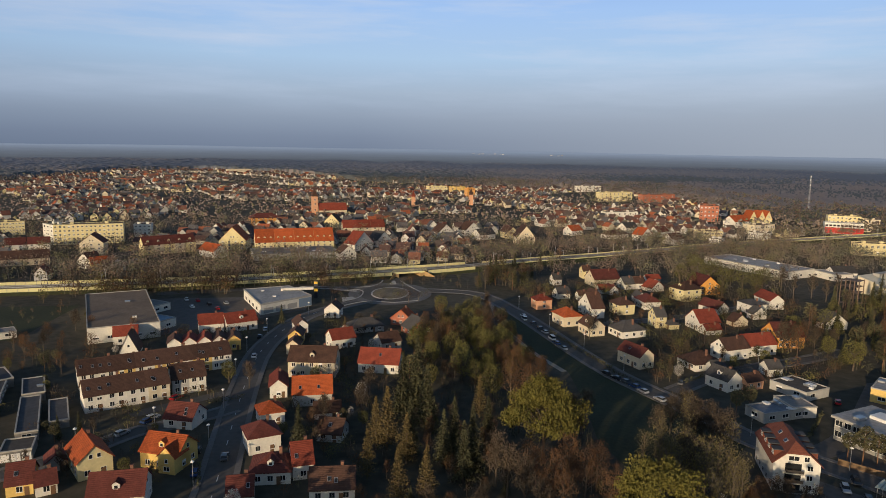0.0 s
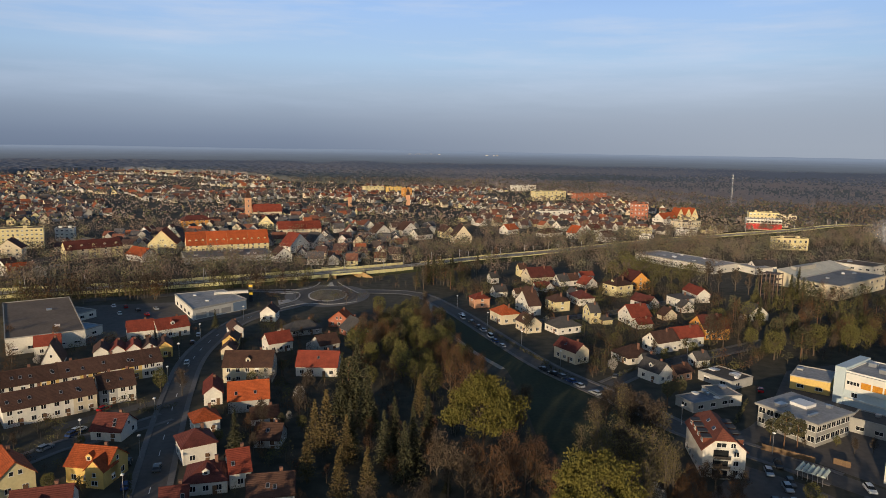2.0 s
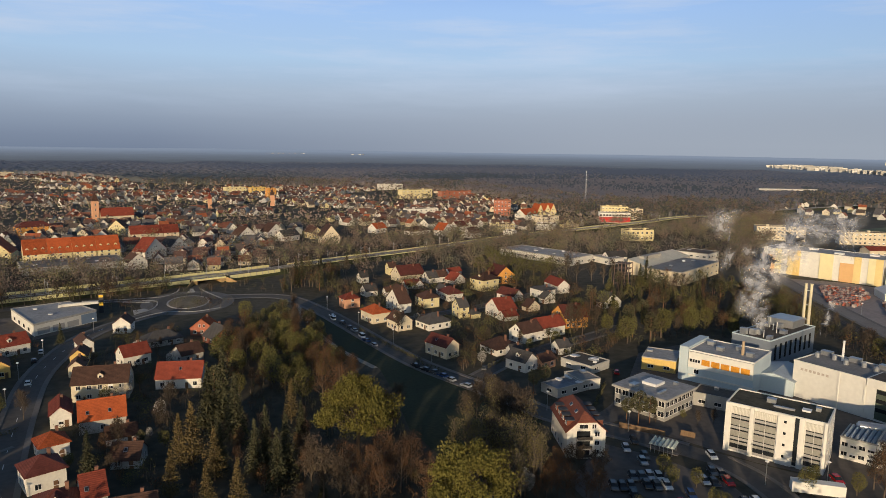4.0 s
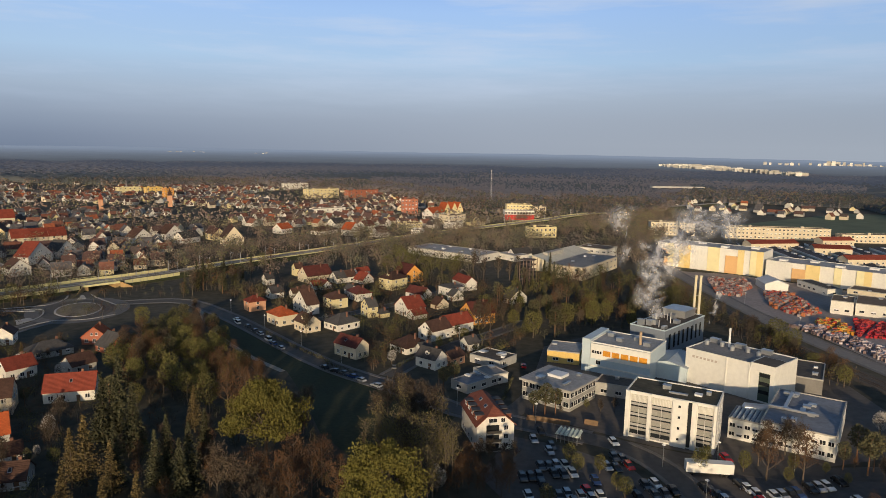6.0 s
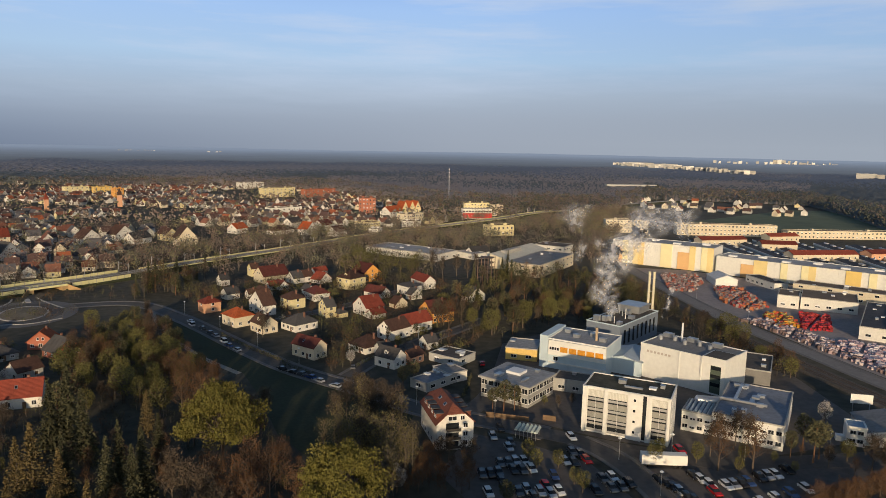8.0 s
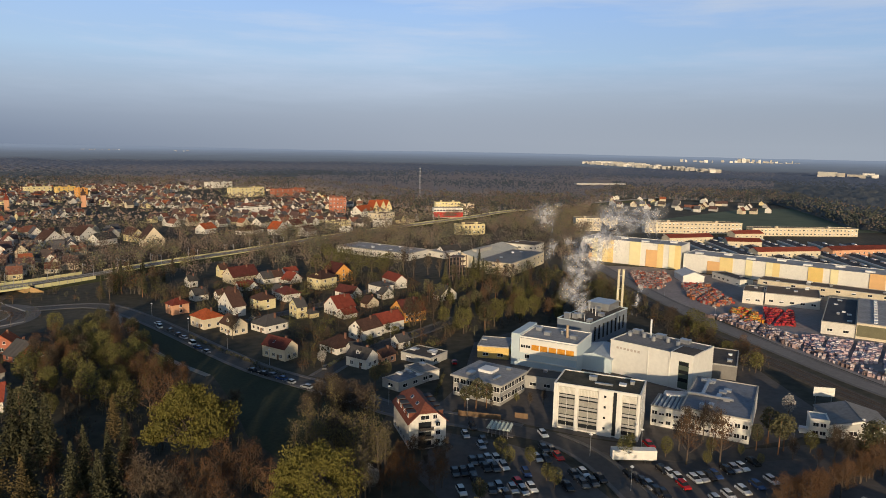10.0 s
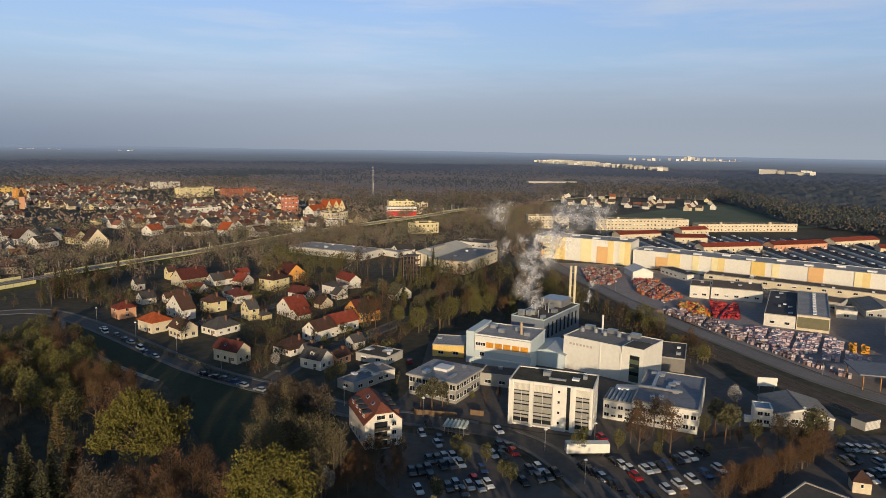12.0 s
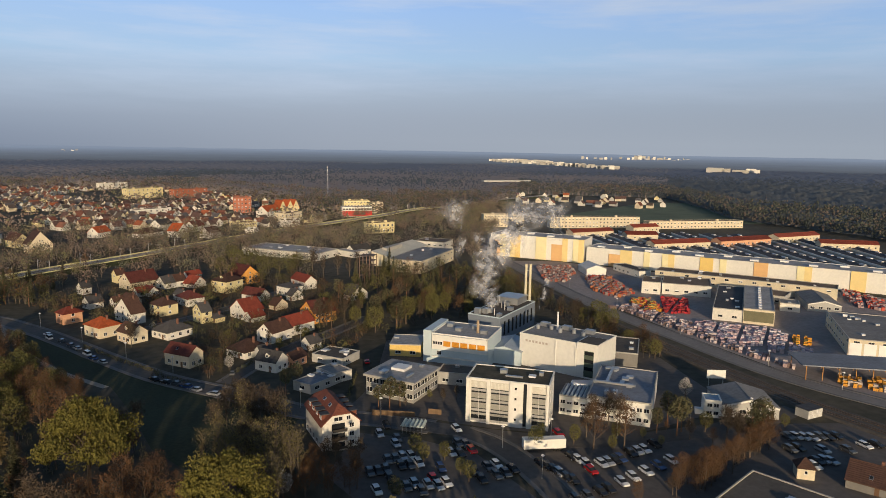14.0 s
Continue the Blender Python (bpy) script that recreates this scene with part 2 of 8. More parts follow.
def house(x, y, rot, w, d, eave, roof, ridge, wall, tile, rise=None, chimney=1, dormer=0, wing=0, terrace=0, true_size=0):
    """A rendered dwelling: front at -y, windows as parts."""
    w, d = max(w, 4.6), max(d, 5.0)
    if not terrace and not true_size:
        w, d, eave = w * 0.95, d * 0.9, eave * 0.92
    span = (d if ridge == "x" else w) if roof == "gable" else min(w, d)
    rise = rise or span / 2 * (0.80 if roof == "gable" else 0.62)
    far = math.hypot(x, y)
    colour = {"cream": "cream", "paleyellow": "pale yellow"}.get(wall, wall)
    kindword = "terraced house" if terrace else "house"
    ob = thing("terraced_house" if terrace else "house", x, y, rot,
               f"{colour} rendered {kindword} with a {ROOFWORD[tile]} {roof} roof", "house", "terraced houses" if terrace else "town houses")
    part("wall", body_mesh(w, d, eave, rise, roof, ridge, [wall_mat(wall)]), ob)
    part("roof", roof_mesh(w, d, eave, rise, roof, ridge, [tile_mat("tile_" + tile, TILE[tile])], 0.05 if terrace and ridge == "y" else 0.45), ob)
    floors = max(1, round(eave / 2.7))
    step = 2.8 if far < 330 else 4.0
    for side in "flr" if not terrace else "f":
        windows_on(ob, w, d, eave, side, floors, step=1.9 if terrace else step, skip=0.0 if terrace else 0.08)
    if roof == "gable" and rise > 3:
        zz = eave + rise * 0.28
        if ridge == "y":
            for u in ((-0.9, 0.9) if span > 7 else (0,)):
                part("window", window_mesh(0.9, 1.1), ob, at=pose(u, -d / 2, zz))
        elif not terrace:
            for sx, rz in ((-1, -90), (1, 90)):
                part("window", window_mesh(0.9, 1.1), ob, at=pose(sx * w / 2, 0, zz, 0, 0, rz))
    if far < 360:
        m = Mesh()
        m.box(-0.5, 0.5, -0.06, 0.03, 0, 2.05)
        part("door", m.done("door", [mat("door_wood", (0.16, 0.09, 0.05), 0.6)]), ob, at=pose(w * 0.12 + 0.8, -d / 2, 0))
    top = eave + rise
    if chimney:
        m = Mesh()
        cx, cy = ((w * 0.22, d * 0.08) if ridge == "x" else (w * 0.08, d * 0.2))
        m.box(cx - 0.35, cx + 0.35, cy - 0.3, cy + 0.3, eave + rise * 0.4, top + 0.9)
        m.box(cx - 0.42, cx + 0.42, cy - 0.37, cy + 0.37, top + 0.9, top + 1.02)
        part("chimney", m.done("chimney", [M_BRICK]), ob)
    if dormer and ridge == "x":
        n = 1 if dormer == 1 else 3
        for i in range(n):
            u = (i + 0.5) / n * w - w / 2
            m = Mesh()
            yy, zb = -d / 2 + d * 0.14, eave + rise * 0.22
            m.prism([(-0.8, zb), (0.8, zb), (0.8, zb + 1.3), (0, zb + 1.9), (-0.8, zb + 1.3)], yy, -0.4, "y", 0)
            m.prism([(-1.0, zb + 1.25), (0, zb + 2.0), (1.0, zb + 1.25), (1.0, zb + 1.37), (0, zb + 2.12), (-1.0, zb + 1.37)], yy - 0.15, -0.3, "y", 1)
            dm = part("dormer", m.done("dormer", [wall_mat(wall), tile_mat("tile_" + tile, TILE[tile])]), ob, at=pose(u, 0, 0))
            part("window", window_mesh(0.9, 0.9), dm, at=pose(0, yy, zb + 0.75))
    elif far < 260 and rise > 2.5 and ridge == "x" and roof == "gable":
        for i in range(rng.randint(1, 2)):
            s = math.atan2(rise, d / 2)
            f = rng.uniform(0.3, 0.55)
            m = Mesh()
            m.box(-0.42, 0.42, -0.6, 0.6, 0, 0.1, 0), m.box(-0.34, 0.34, -0.5, 0.5, 0.1, 0.11, 1)
            part("skylight", m.done("skylight", [M_METAL, M_GLASS]), ob,
                 at=pose(rng.uniform(-w / 3, w / 3), -d / 2 * (1 - f), eave + rise * f + 0.24, math.degrees(s)))
    if wing:
        ww = w * 0.42
        bx = w / 2 - ww / 2
        m = Mesh()
        m.prism([(-ww / 2, -0.3), (ww / 2, -0.3), (ww / 2, eave), (0, eave + rise * 0.75), (-ww / 2, eave)], -d / 2 - 1.6, 0, "y")
        wg = part("wing", m.done("wing", [wall_mat(wall)]), ob, at=pose(bx, 0, 0))
        m = Mesh()
        z, r = eave - 0.3, rise * 0.75
        m.prism([(-ww / 2 - 0.4, z), (0, eave + r), (ww / 2 + 0.4, z), (ww / 2 + 0.4, z + 0.22), (0, eave + r + 0.22), (-ww / 2 - 0.4, z + 0.22)], -d / 2 - 1.9, 0, "y")
        part("roof", m.done("wing_roof", [tile_mat("tile_" + tile, TILE[tile])]), wg)
        part("window", window_mesh(0.9, 1.1), wg, at=pose(0, -d / 2 - 1.6, eave * 0.75))
        part("window", window_mesh(1.6, 1.2), wg, at=pose(0, -d / 2 - 1.6, eave * 0.3))
    return ob


def flat_roof_mesh(w, d, h, felt, rim):
    m = Mesh()
    m.box(-w / 2 + 0.3, w / 2 - 0.3, -d / 2 + 0.3, d / 2 - 0.3, h - 0.1, h + 0.12, 0)
    for a in ((-w / 2 - 0.08, w / 2 + 0.08, -d / 2 - 0.08, -d / 2 + 0.3), (-w / 2 - 0.08, w / 2 + 0.08, d / 2 - 0.3, d / 2 + 0.08),
              (-w / 2 - 0.08, -w / 2 + 0.3, -d / 2 + 0.3, d / 2 - 0.3), (w / 2 - 0.3, w / 2 + 0.08, -d / 2 + 0.3, d / 2 - 0.3)):
        m.box(*a, h - 0.02, h + 0.4, 1, True)
    return m.done("roof", [felt, rim])


def roof_box(ob, x, y, h, sx, sy, sz, name="roof_unit", material=None, label=""):
    m = Mesh()
    m.box(x - sx / 2, x + sx / 2, y - sy / 2, y + sy / 2, h + 0.1, h + sz)
    m.box(x - sx / 2 - 0.08, x + sx / 2 + 0.08, y - sy / 2 - 0.08, y + sy / 2 + 0.08, h + sz, h + sz + 0.1)
    return part(name, m.done(name, [material or M_METAL]), ob, label)


def flat(x, y, rot, w, d, h, wall, felt, units=None, bands=True, doors=0):
    """A flat-roofed hall or workshop with skylights and vents on the roof."""
    w, d = max(w, 5), max(d, 5)
    fname = {"metal": "pale metal", "slate": "dark grey", "brownfelt": "brown felt", "darkfelt": "dark felt", "bluefelt": "blue-grey felt"}.get(felt, felt)
    ob = thing("hall", x, y, rot, f"low {wall} hall with a flat {fname} roof", "hall", "flat halls")
    part("wall", body_mesh(w, d, h, 0, "flat", "x", [wall_mat(wall)]), ob)
    part("roof", flat_roof_mesh(w, d, h, felt_mat(felt), M_CONC), ob)
    if bands:
        for s in "flr":
            windows_on(ob, w, d, h, s, max(1, round(h / 4.5)), z0=1.0 if h < 5 else 1.6, wide=2.2, high=1.2, step=4.5 if w < 40 else 7)
    for k in range(doors):
        m = Mesh()
        u = -w / 2 + (k + 0.5) * w / doors
        m.box(u - w / doors * 0.42, u + w / doors * 0.42, -d / 2 - 0.1, -d / 2 + 0.02, 0.1, h * 0.8)
        part("roller_door", m.done("roller_door", [M_FRAME]), ob)
    n = units if units is not None else min(8, int(w * d / 90) + 1)
    for i in range(n):
        sx = rng.uniform(1.2, 2.4)
        roof_box(ob, rng.uniform(-w * 0.4, w * 0.4), rng.uniform(-d * 0.4, d * 0.4), h, sx, sx * rng.uniform(0.6, 1.2), rng.uniform(0.4, 1.0),
                 "skylight" if i % 2 else "vent", M_FRAME if i % 2 else M_METAL)
    return ob


def supermarket():
    """The low market hall whose entrance front runs askew, with a white canopy on the roof's edge."""
    ob = thing("supermarket", -83.2, 334.0, 0, "low white supermarket with a pale metal roof", "supermarket")
    plan, h = [(-1.4, -24.6), (18.2, -3.0), (2.4, 18.6), (-18.8, 8.0)], 5.1
    walls, top, rim = Mesh(), Mesh(), Mesh()
    for (a, b), (c, d) in zip(plan, plan[1:] + plan[:1]):
        walls.poly([(a, b, 0), (c, d, 0), (c, d, h), (a, b, h)])
        n = Vector((d - b, a - c)).normalized() * 0.12
        i = n * -3.5
        rim.poly([(a + n.x, b + n.y, h - 0.45), (c + n.x, d + n.y, h - 0.45), (c + n.x, d + n.y, h + 0.3), (a + n.x, b + n.y, h + 0.3)])
        rim.poly([(a + n.x, b + n.y, h + 0.3), (c + n.x, d + n.y, h + 0.3), (c + i.x, d + i.y, h + 0.3), (a + i.x, b + i.y, h + 0.3)])
        rim.poly([(a + i.x, b + i.y, h + 0.3), (c + i.x, d + i.y, h + 0.3), (c + i.x, d + i.y, h), (a + i.x, b + i.y, h)])
    top.poly([(a * 0.995, b * 0.995, h + 0.05) for a, b in plan])
    part("wall", walls.done("wall", [wall_mat("white")]), ob)
    part("roof", top.done("roof", [felt_mat("metal")]), ob)
    part("roof_edge", rim.done("roof_edge", [M_CONC]), ob)
    u, v = Vector((0.672, 0.741, 0)), Vector((0.741, -0.672, 0))
    at = Vector((-1.4, -24.6, 0))
    m = Mesh()      # glazed entrance end
    for e0, e1, z0, z1, o in ((21.5, 29.0, 0.2, 4.5, 0.1),):
        p, q = at + u * e0 + v * o, at + u * e1 + v * o
        m.poly([(p.x, p.y, z0), (q.x, q.y, z0), (q.x, q.y, z1), (p.x, p.y, z1)])
    part("glazing", m.done("glazing", [mat("blue_panel", (0.20, 0.27, 0.36), 0.5, vary=0.15)]), ob)
    for e in (1.5, 8.2, 14.9):
        m = Mesh()
        p, q = at + u * e + v * 0.06, at + u * (e + 5.4) + v * 0.06
        m.poly([(p.x, p.y, 0.5), (q.x, q.y, 0.5), (q.x, q.y, 3.0), (p.x, p.y, 3.0)])
        part("wall_panel", m.done("wall_panel", [mat("grey_panel", (0.36, 0.35, 0.33), 0.6, vary=0.2)]), ob)
    for k in range(4):
        m = Mesh()
        p = Vector((-18.8, 8.0, 0)).lerp(at, 0.12 + 0.21 * k)
        w = Vector((0.47, -0.88, 0)) * 2.6
        o = Vector((-0.88, -0.47, 0)) * 0.06
        m.poly([(*(p + o).xy, 0.9), (*(p + w + o).xy, 0.9), (*(p + w + o).xy, 2.4), (*(p + o).xy, 2.4)])
        part("window", m.done("window", [M_GLASS]), ob)
    m = Mesh()      # sign canopy over the roof's edge
    m.box(-1.5, 14.5, -0.9, 0.9, h + 0.35, h + 1.5, 0, True)
    m.box(-1.9, -0.7, -1.6, 2.6, h + 0.35, h + 1.5, 0, True)
    part("canopy", m.done("canopy", [wall_mat("white")]), ob, at=Matrix.LocRotScale((2.6, 6.4, 0), Euler((0, 0, radians(14))), (1, 1, 1)))
    for a, b in ((-8, 4), (1, -8)):
        roof_box(ob, a, b, h, 1.6, 1.2, 0.6, "vent", M_METAL)


def slab(x, y, rot, w, d, h, wall, floors, cols):
    """A flat-roofed apartment or school block with a grid of windows."""
    ob = thing("apartment_block", x, y, rot, f"{'brick' if wall == 'brick' else 'pale rendered'} block of {floors} storeys with rows of windows", "apartment block", "town blocks")
    part("wall", body_mesh(w, d, h, 0, "flat", "x", [wall_mat(wall)]), ob)
    part("roof", flat_roof_mesh(w, d, h, felt_mat("brownfelt"), wall_mat(wall)), ob)
    fh = h / floors
    for f in range(floors):
        for c in range(cols):
            part("window", window_mesh(min(1.7, w / cols * 0.45), fh * 0.42, rng.random() < 0.3), ob, at=pose((c + 0.5) / cols * w - w / 2, -d / 2, fh * (f + 0.52)))
        for s, sx, rz in (("l", -1, -90), ("r", 1, 90)):
            for c in range(2 if faces_eye(ob, s) else 0):
                part("window", window_mesh(1.2, fh * 0.5), ob, at=pose(sx * w / 2, (c - 0.5) * d / 2, fh * (f + 0.52), 0, 0, rz))
    for i in range(2):
        roof_box(ob, (i - 0.5) * w * 0.5, 0, h, 2.4, 2.4, 1.6, "stair_head", wall_mat(wall))
    return ob

# ---- ground, roads, railway ----
M_GROUND = mat("meadow_and_gardens", (0.046, 0.047, 0.029), 0.95, vary=0.5, fine=0.25, coarse=0.018, tint=(0.082, 0.070, 0.049), bump=0.2)
M_GRASS = mat("grass", (0.042, 0.048, 0.022), 0.95, vary=0.4, fine=0.9, coarse=0.05)
M_FIELD = mat("field", (0.120, 0.145, 0.085), 0.95, vary=0.3, fine=0.05, coarse=0.01)
M_BALLAST = mat("ballast", (0.20, 0.17, 0.13), 0.95, vary=0.35, fine=2.0, coarse=0.2)
M_BARRIER = mat("pale_barrier", (0.66, 0.62, 0.32), 0.8, vary=0.3, fine=0.6, coarse=0.08)
M_YARD = mat("yard_paving", (0.31, 0.265, 0.245), 0.9, vary=0.3, fine=0.5, coarse=0.05)


def ground_sheet():
    m = Mesh()
    rings = [0, 60, 120, 250, 500, 1000, 2000, 3500, 4900]
    seg = 96
    m.v.append((0, 0, 0))
    for r in rings[1:]:
        m.v += [(r * math.cos(2 * math.pi * s / seg), r * math.sin(2 * math.pi * s / seg), 0) for s in range(seg)]
    m.f += [(0, 1 + s, 1 + (s + 1) % seg) for s in range(seg)]
    for k in range(len(rings) - 2):
        a, b = 1 + k * seg, 1 + (k + 1) * seg
        m.f += [(a + s, b + s, b + (s + 1) % seg, a + (s + 1) % seg) for s in range(seg)]
    m.m = [0] * len(m.f)
    tagged(new("ground", m.done("ground", [M_GROUND])), "dark grass, soil and garden ground", "ground", kind="structure")


ground_sheet()


def smooth(pts, n=5):
    """A smooth line through the given points."""
    p = [Vector((*q, 0)) for q in pts]
    p = [2 * p[0] - p[1]] + p + [2 * p[-1] - p[-2]]
    line = []
    for i in range(1, len(p) - 2):
        for k in range(n):
            t = k / n
            a, b, c, d = p[i - 1:i + 3]
            line.append(0.5 * (2 * b + (c - a) * t + (2 * a - 5 * b + 4 * c - d) * t * t + (3 * b - a - 3 * c + d) * t ** 3))
    return line + [p[-2]]


def sweep(pts, section, n=5, close=False):
    """A profile (sideways, up) swept along a smooth line of the plan; sideways is positive to the right of the way."""
    line, m = smooth(pts, n), Mesh()
    c = len(section)
    for i, q in enumerate(line):
        w = (line[min(i + 1, len(line) - 1)] - line[max(i - 1, 0)]).normalized()
        s = Vector((w.y, -w.x, 0))
        m.v += [tuple(q + s * u + Vector((0, 0, z))) for u, z in section]
    for i in range(len(line) - 1):
        for k in range(c if close else c - 1):
            a, b = i * c + k, i * c + (k + 1) % c
            m.f.append((b, a, a + c, b + c))
    m.m = [0] * len(m.f)
    return m


def road(name, pts, width, label, z=0.05, material=None, side=1.5):
    h = width / 2
    me = sweep(pts, [(-h, z - 0.04), (-h, z), (h, z), (h, z - 0.04)]).done(name, [material or M_ASPH])
    ob = tagged(new(name, me), label, "road", kind="structure")
    if side:
        for s in (-1, 1):
            a, b = sorted((s * h, s * (h + side)))
            me = sweep(pts, [(a, 0), (a, z + 0.12), (b, z + 0.12), (b, 0)]).done("pavement", [M_PAVE])
            tagged(new("pavement", me), "grey paved footway with a kerb beside the road", "pavement", kind="structure")
    return ob


def dashes(pts, z=0.058, gap=9.0):
    line, m, run = smooth(pts, 12), Mesh(), 0.0
    for a, b in zip(line, line[1:]):
        run += (b - a).length
        if run > gap:
            run = 0
            w = (b - a).normalized()
            s = Vector((w.y, -w.x, 0)) * 0.09
            q = a + w * 3.2
            m.poly([(*(a - s).xy, z), (*(q - s).xy, z), (*(q + s).xy, z), (*(a + s).xy, z)][::-1])
    tagged(new("road_marking", m.done("road_marking", [M_LINE])), "white dashed centre line on the road", "road marking", kind="structure")


MAIN = [(-50.3, 132.7), (-52.0, 146.8), (-55.9, 167.2), (-60.6, 191.4), (-65.2, 217.6), (-69.4, 248.3), (-69.3, 273.6), (-65.1, 302.7), (-55.6, 323.0), (-38.0, 345.0)]
AVENUE = [(-12.5, 372.0), (18.4, 365.1), (34.6, 330.0), (45.0, 294.8), (53.8, 261.6), (62.7, 233.8), (75.0, 208.8), (81.8, 194.4), (88.1, 179.8),
          (96.1, 169.8), (104.1, 160.5), (112.8, 148.5)]
road("road", MAIN, 7.0, "dark asphalt main road")
dashes(MAIN)
road("road", [(112.8, 148.5), (121.0, 137.5), (131.0, 125.5), (146.0, 112.5), (170.0, 102.5), (195.0, 95.0), (214, 93)], 7.5, "asphalt road in front of the works", side=0, z=0.06)
road("road", [(118.0, 141.0), (119.9, 130.2), (118.3, 116.0), (113.0, 97.3), (107, 80)], 6.5, "asphalt approach road beside the car park", side=1.2, z=0.07)
road("road", AVENUE, 7.0, "dark asphalt avenue with parked cars")
road("road", [(-62.5, 197.0), (-68.2, 191.0), (-76.9, 183.6), (-84.2, 178.3), (-90.5, 169.1), (-97.5, 160.6), (-105.0, 152.4), (-120, 135)], 5, "narrow asphalt side street", side=1.4, z=0.043)
road("road", [(-64.8, 212.4), (-71.8, 206.9), (-81.3, 198.8), (-91.1, 189.9)], 4.5, "narrow asphalt lane by the terraces", side=0, z=0.036)
road("road", [(77.7, 217.9), (95.2, 232.1), (114.7, 244.1), (137.6, 253.9), (165, 268)], 5, "narrow asphalt estate street", side=1.4, z=0.043)
road("road", [(66, 300), (84, 308), (110, 318), (140, 334), (170, 352)], 4.6, "narrow asphalt estate street", side=1.2)
road("road", [(96.1, 169.8), (112.3, 180.0), (138.0, 205.1), (162.7, 225.1)], 7, "asphalt works road", side=0, z=0.044)
road("path", [(25.1, 344.0), (26.3, 313.6), (30.2, 284.6), (36.5, 258.3), (44.7, 236.4)], 2.2, "pale gravel footpath beside the meadow", material=mat("gravel", (0.30, 0.27, 0.22), 0.95), side=0)
EAST = [(372, 430), (360.5, 405.4), (328.3, 346.0), (289.3, 257.5), (268.9, 205.6), (256.7, 162.8), (247.3, 130.5), (243.0, 106.6), (243.9, 77.8), (249.1, 40.6)]
road("road", EAST, 7.5, "asphalt road along the railway", side=1.5, material=mat("pale_asphalt", (0.22, 0.20, 0.185), 0.9, fine=0.6, coarse=0.06))


def patch(name, pts, z, material, label, category, thick=0.03):
    m = Mesh()
    m.poly([(x, y, z) for x, y in pts])
    for (a, b), (c, d) in zip(pts, pts[1:] + pts[:1]):
        m.poly([(a, b, z - thick), (c, d, z - thick), (c, d, z), (a, b, z)])
    me = m.done(name, [material])
    bm = bmesh.new()
    bm.from_mesh(me)
    bmesh.ops.recalc_face_normals(bm, faces=bm.faces)
    bm.to_mesh(me)
    bm.free()
    if me.polygons[0].normal.z < 0:
        me.flip_normals()
    return tagged(new(name, me), label, category, kind="structure")


patch("car_park", [(93, 158), (104, 146), (112, 128), (108, 100), (95.1, 92), (74, 112), (74, 140)], 0.035, M_LOT, "asphalt car park beside the works", "car park")
patch("car_park", [(124, 134), (139, 125), (160.0, 108.3), (186.9, 97.8), (214.0, 80), (216, 62), (165, 44), (120, 72), (116, 92), (124, 120)], 0.03, M_LOT, "asphalt car park in front of the works", "car park")
patch("works_yard", [(105, 172), (150, 230), (180, 238), (225, 225), (225, 150), (200, 105), (150, 112), (126, 138)], 0.02, M_LOT, "asphalt yard between the works buildings", "yard")
patch("storage_yard", [(329, 356), (362, 330), (380, 280), (425, 160), (440, 60), (300, 20), (252, 50), (248.0, 80), (248, 108.1), (263, 164.4), (294, 257.5)], 0.02, M_YARD, "pale paved storage yard of the depot", "yard")
patch("meadow", [(27, 338), (31, 325), (40.5, 293), (49, 260), (58, 232), (70.5, 206), (77, 192), (84, 176), (70, 160), (48, 160), (44, 180), (46, 213), (46, 236), (38, 258), (31.5, 285), (27.5, 313)], 0.03, M_GRASS, "dark green mown meadow beside the avenue", "meadow")
patch("car_park", [(-120, 270), (-84.5, 303), (-66, 322), (-70, 352), (-150, 338), (-150, 330)], 0.03, M_LOT, "asphalt car park of the supermarkets", "car park")
patch("lawn", [(-230, 250), (-170, 262), (-176, 322), (-240, 310)], 0.03, M_GRASS, "dark green grass field beside the hall", "meadow")
patch("field", [(600, 560), (640, 470), (720, 400), (800, 360), (960, 430), (1000, 560), (905, 640)], 0.05, M_FIELD, "green field beyond the depot", "field")
patch("field", [(-1500, 2600), (-900, 2700), (-900, 2760), (-1500, 2680)], 0.05, mat("stubble", (0.30, 0.24, 0.15), 0.95), "pale stubble field among distant woods", "field")

# roundabout: an oval island, the lane round it and its kerbs
RINGS = (-28.3, 362.0)
M_KERB = mat("kerb_stone", (0.42, 0.40, 0.37), 0.85, vary=0.2, fine=1.5)


def oval(name, radii, material, label, category, grow=4.6):
    """A flat or stepped oval of rings; each radius comes with its height."""
    m = Mesh()
    for (r0, z0), (r1, z1) in zip(radii, radii[1:]):
        for k in range(48):
            a, b = 2 * math.pi * k / 48, 2 * math.pi * (k + 1) / 48
            m.poly([(r * math.cos(t), (r + grow * min(1, r / 9)) * math.sin(t), z) for r, t, z in ((r0, a, z0), (r1, a, z1), (r1, b, z1), (r0, b, z0))])
    ob = tagged(new(name, m.done(name, [material])), label, category, kind="structure")
    ob.location = (*RINGS, 0)


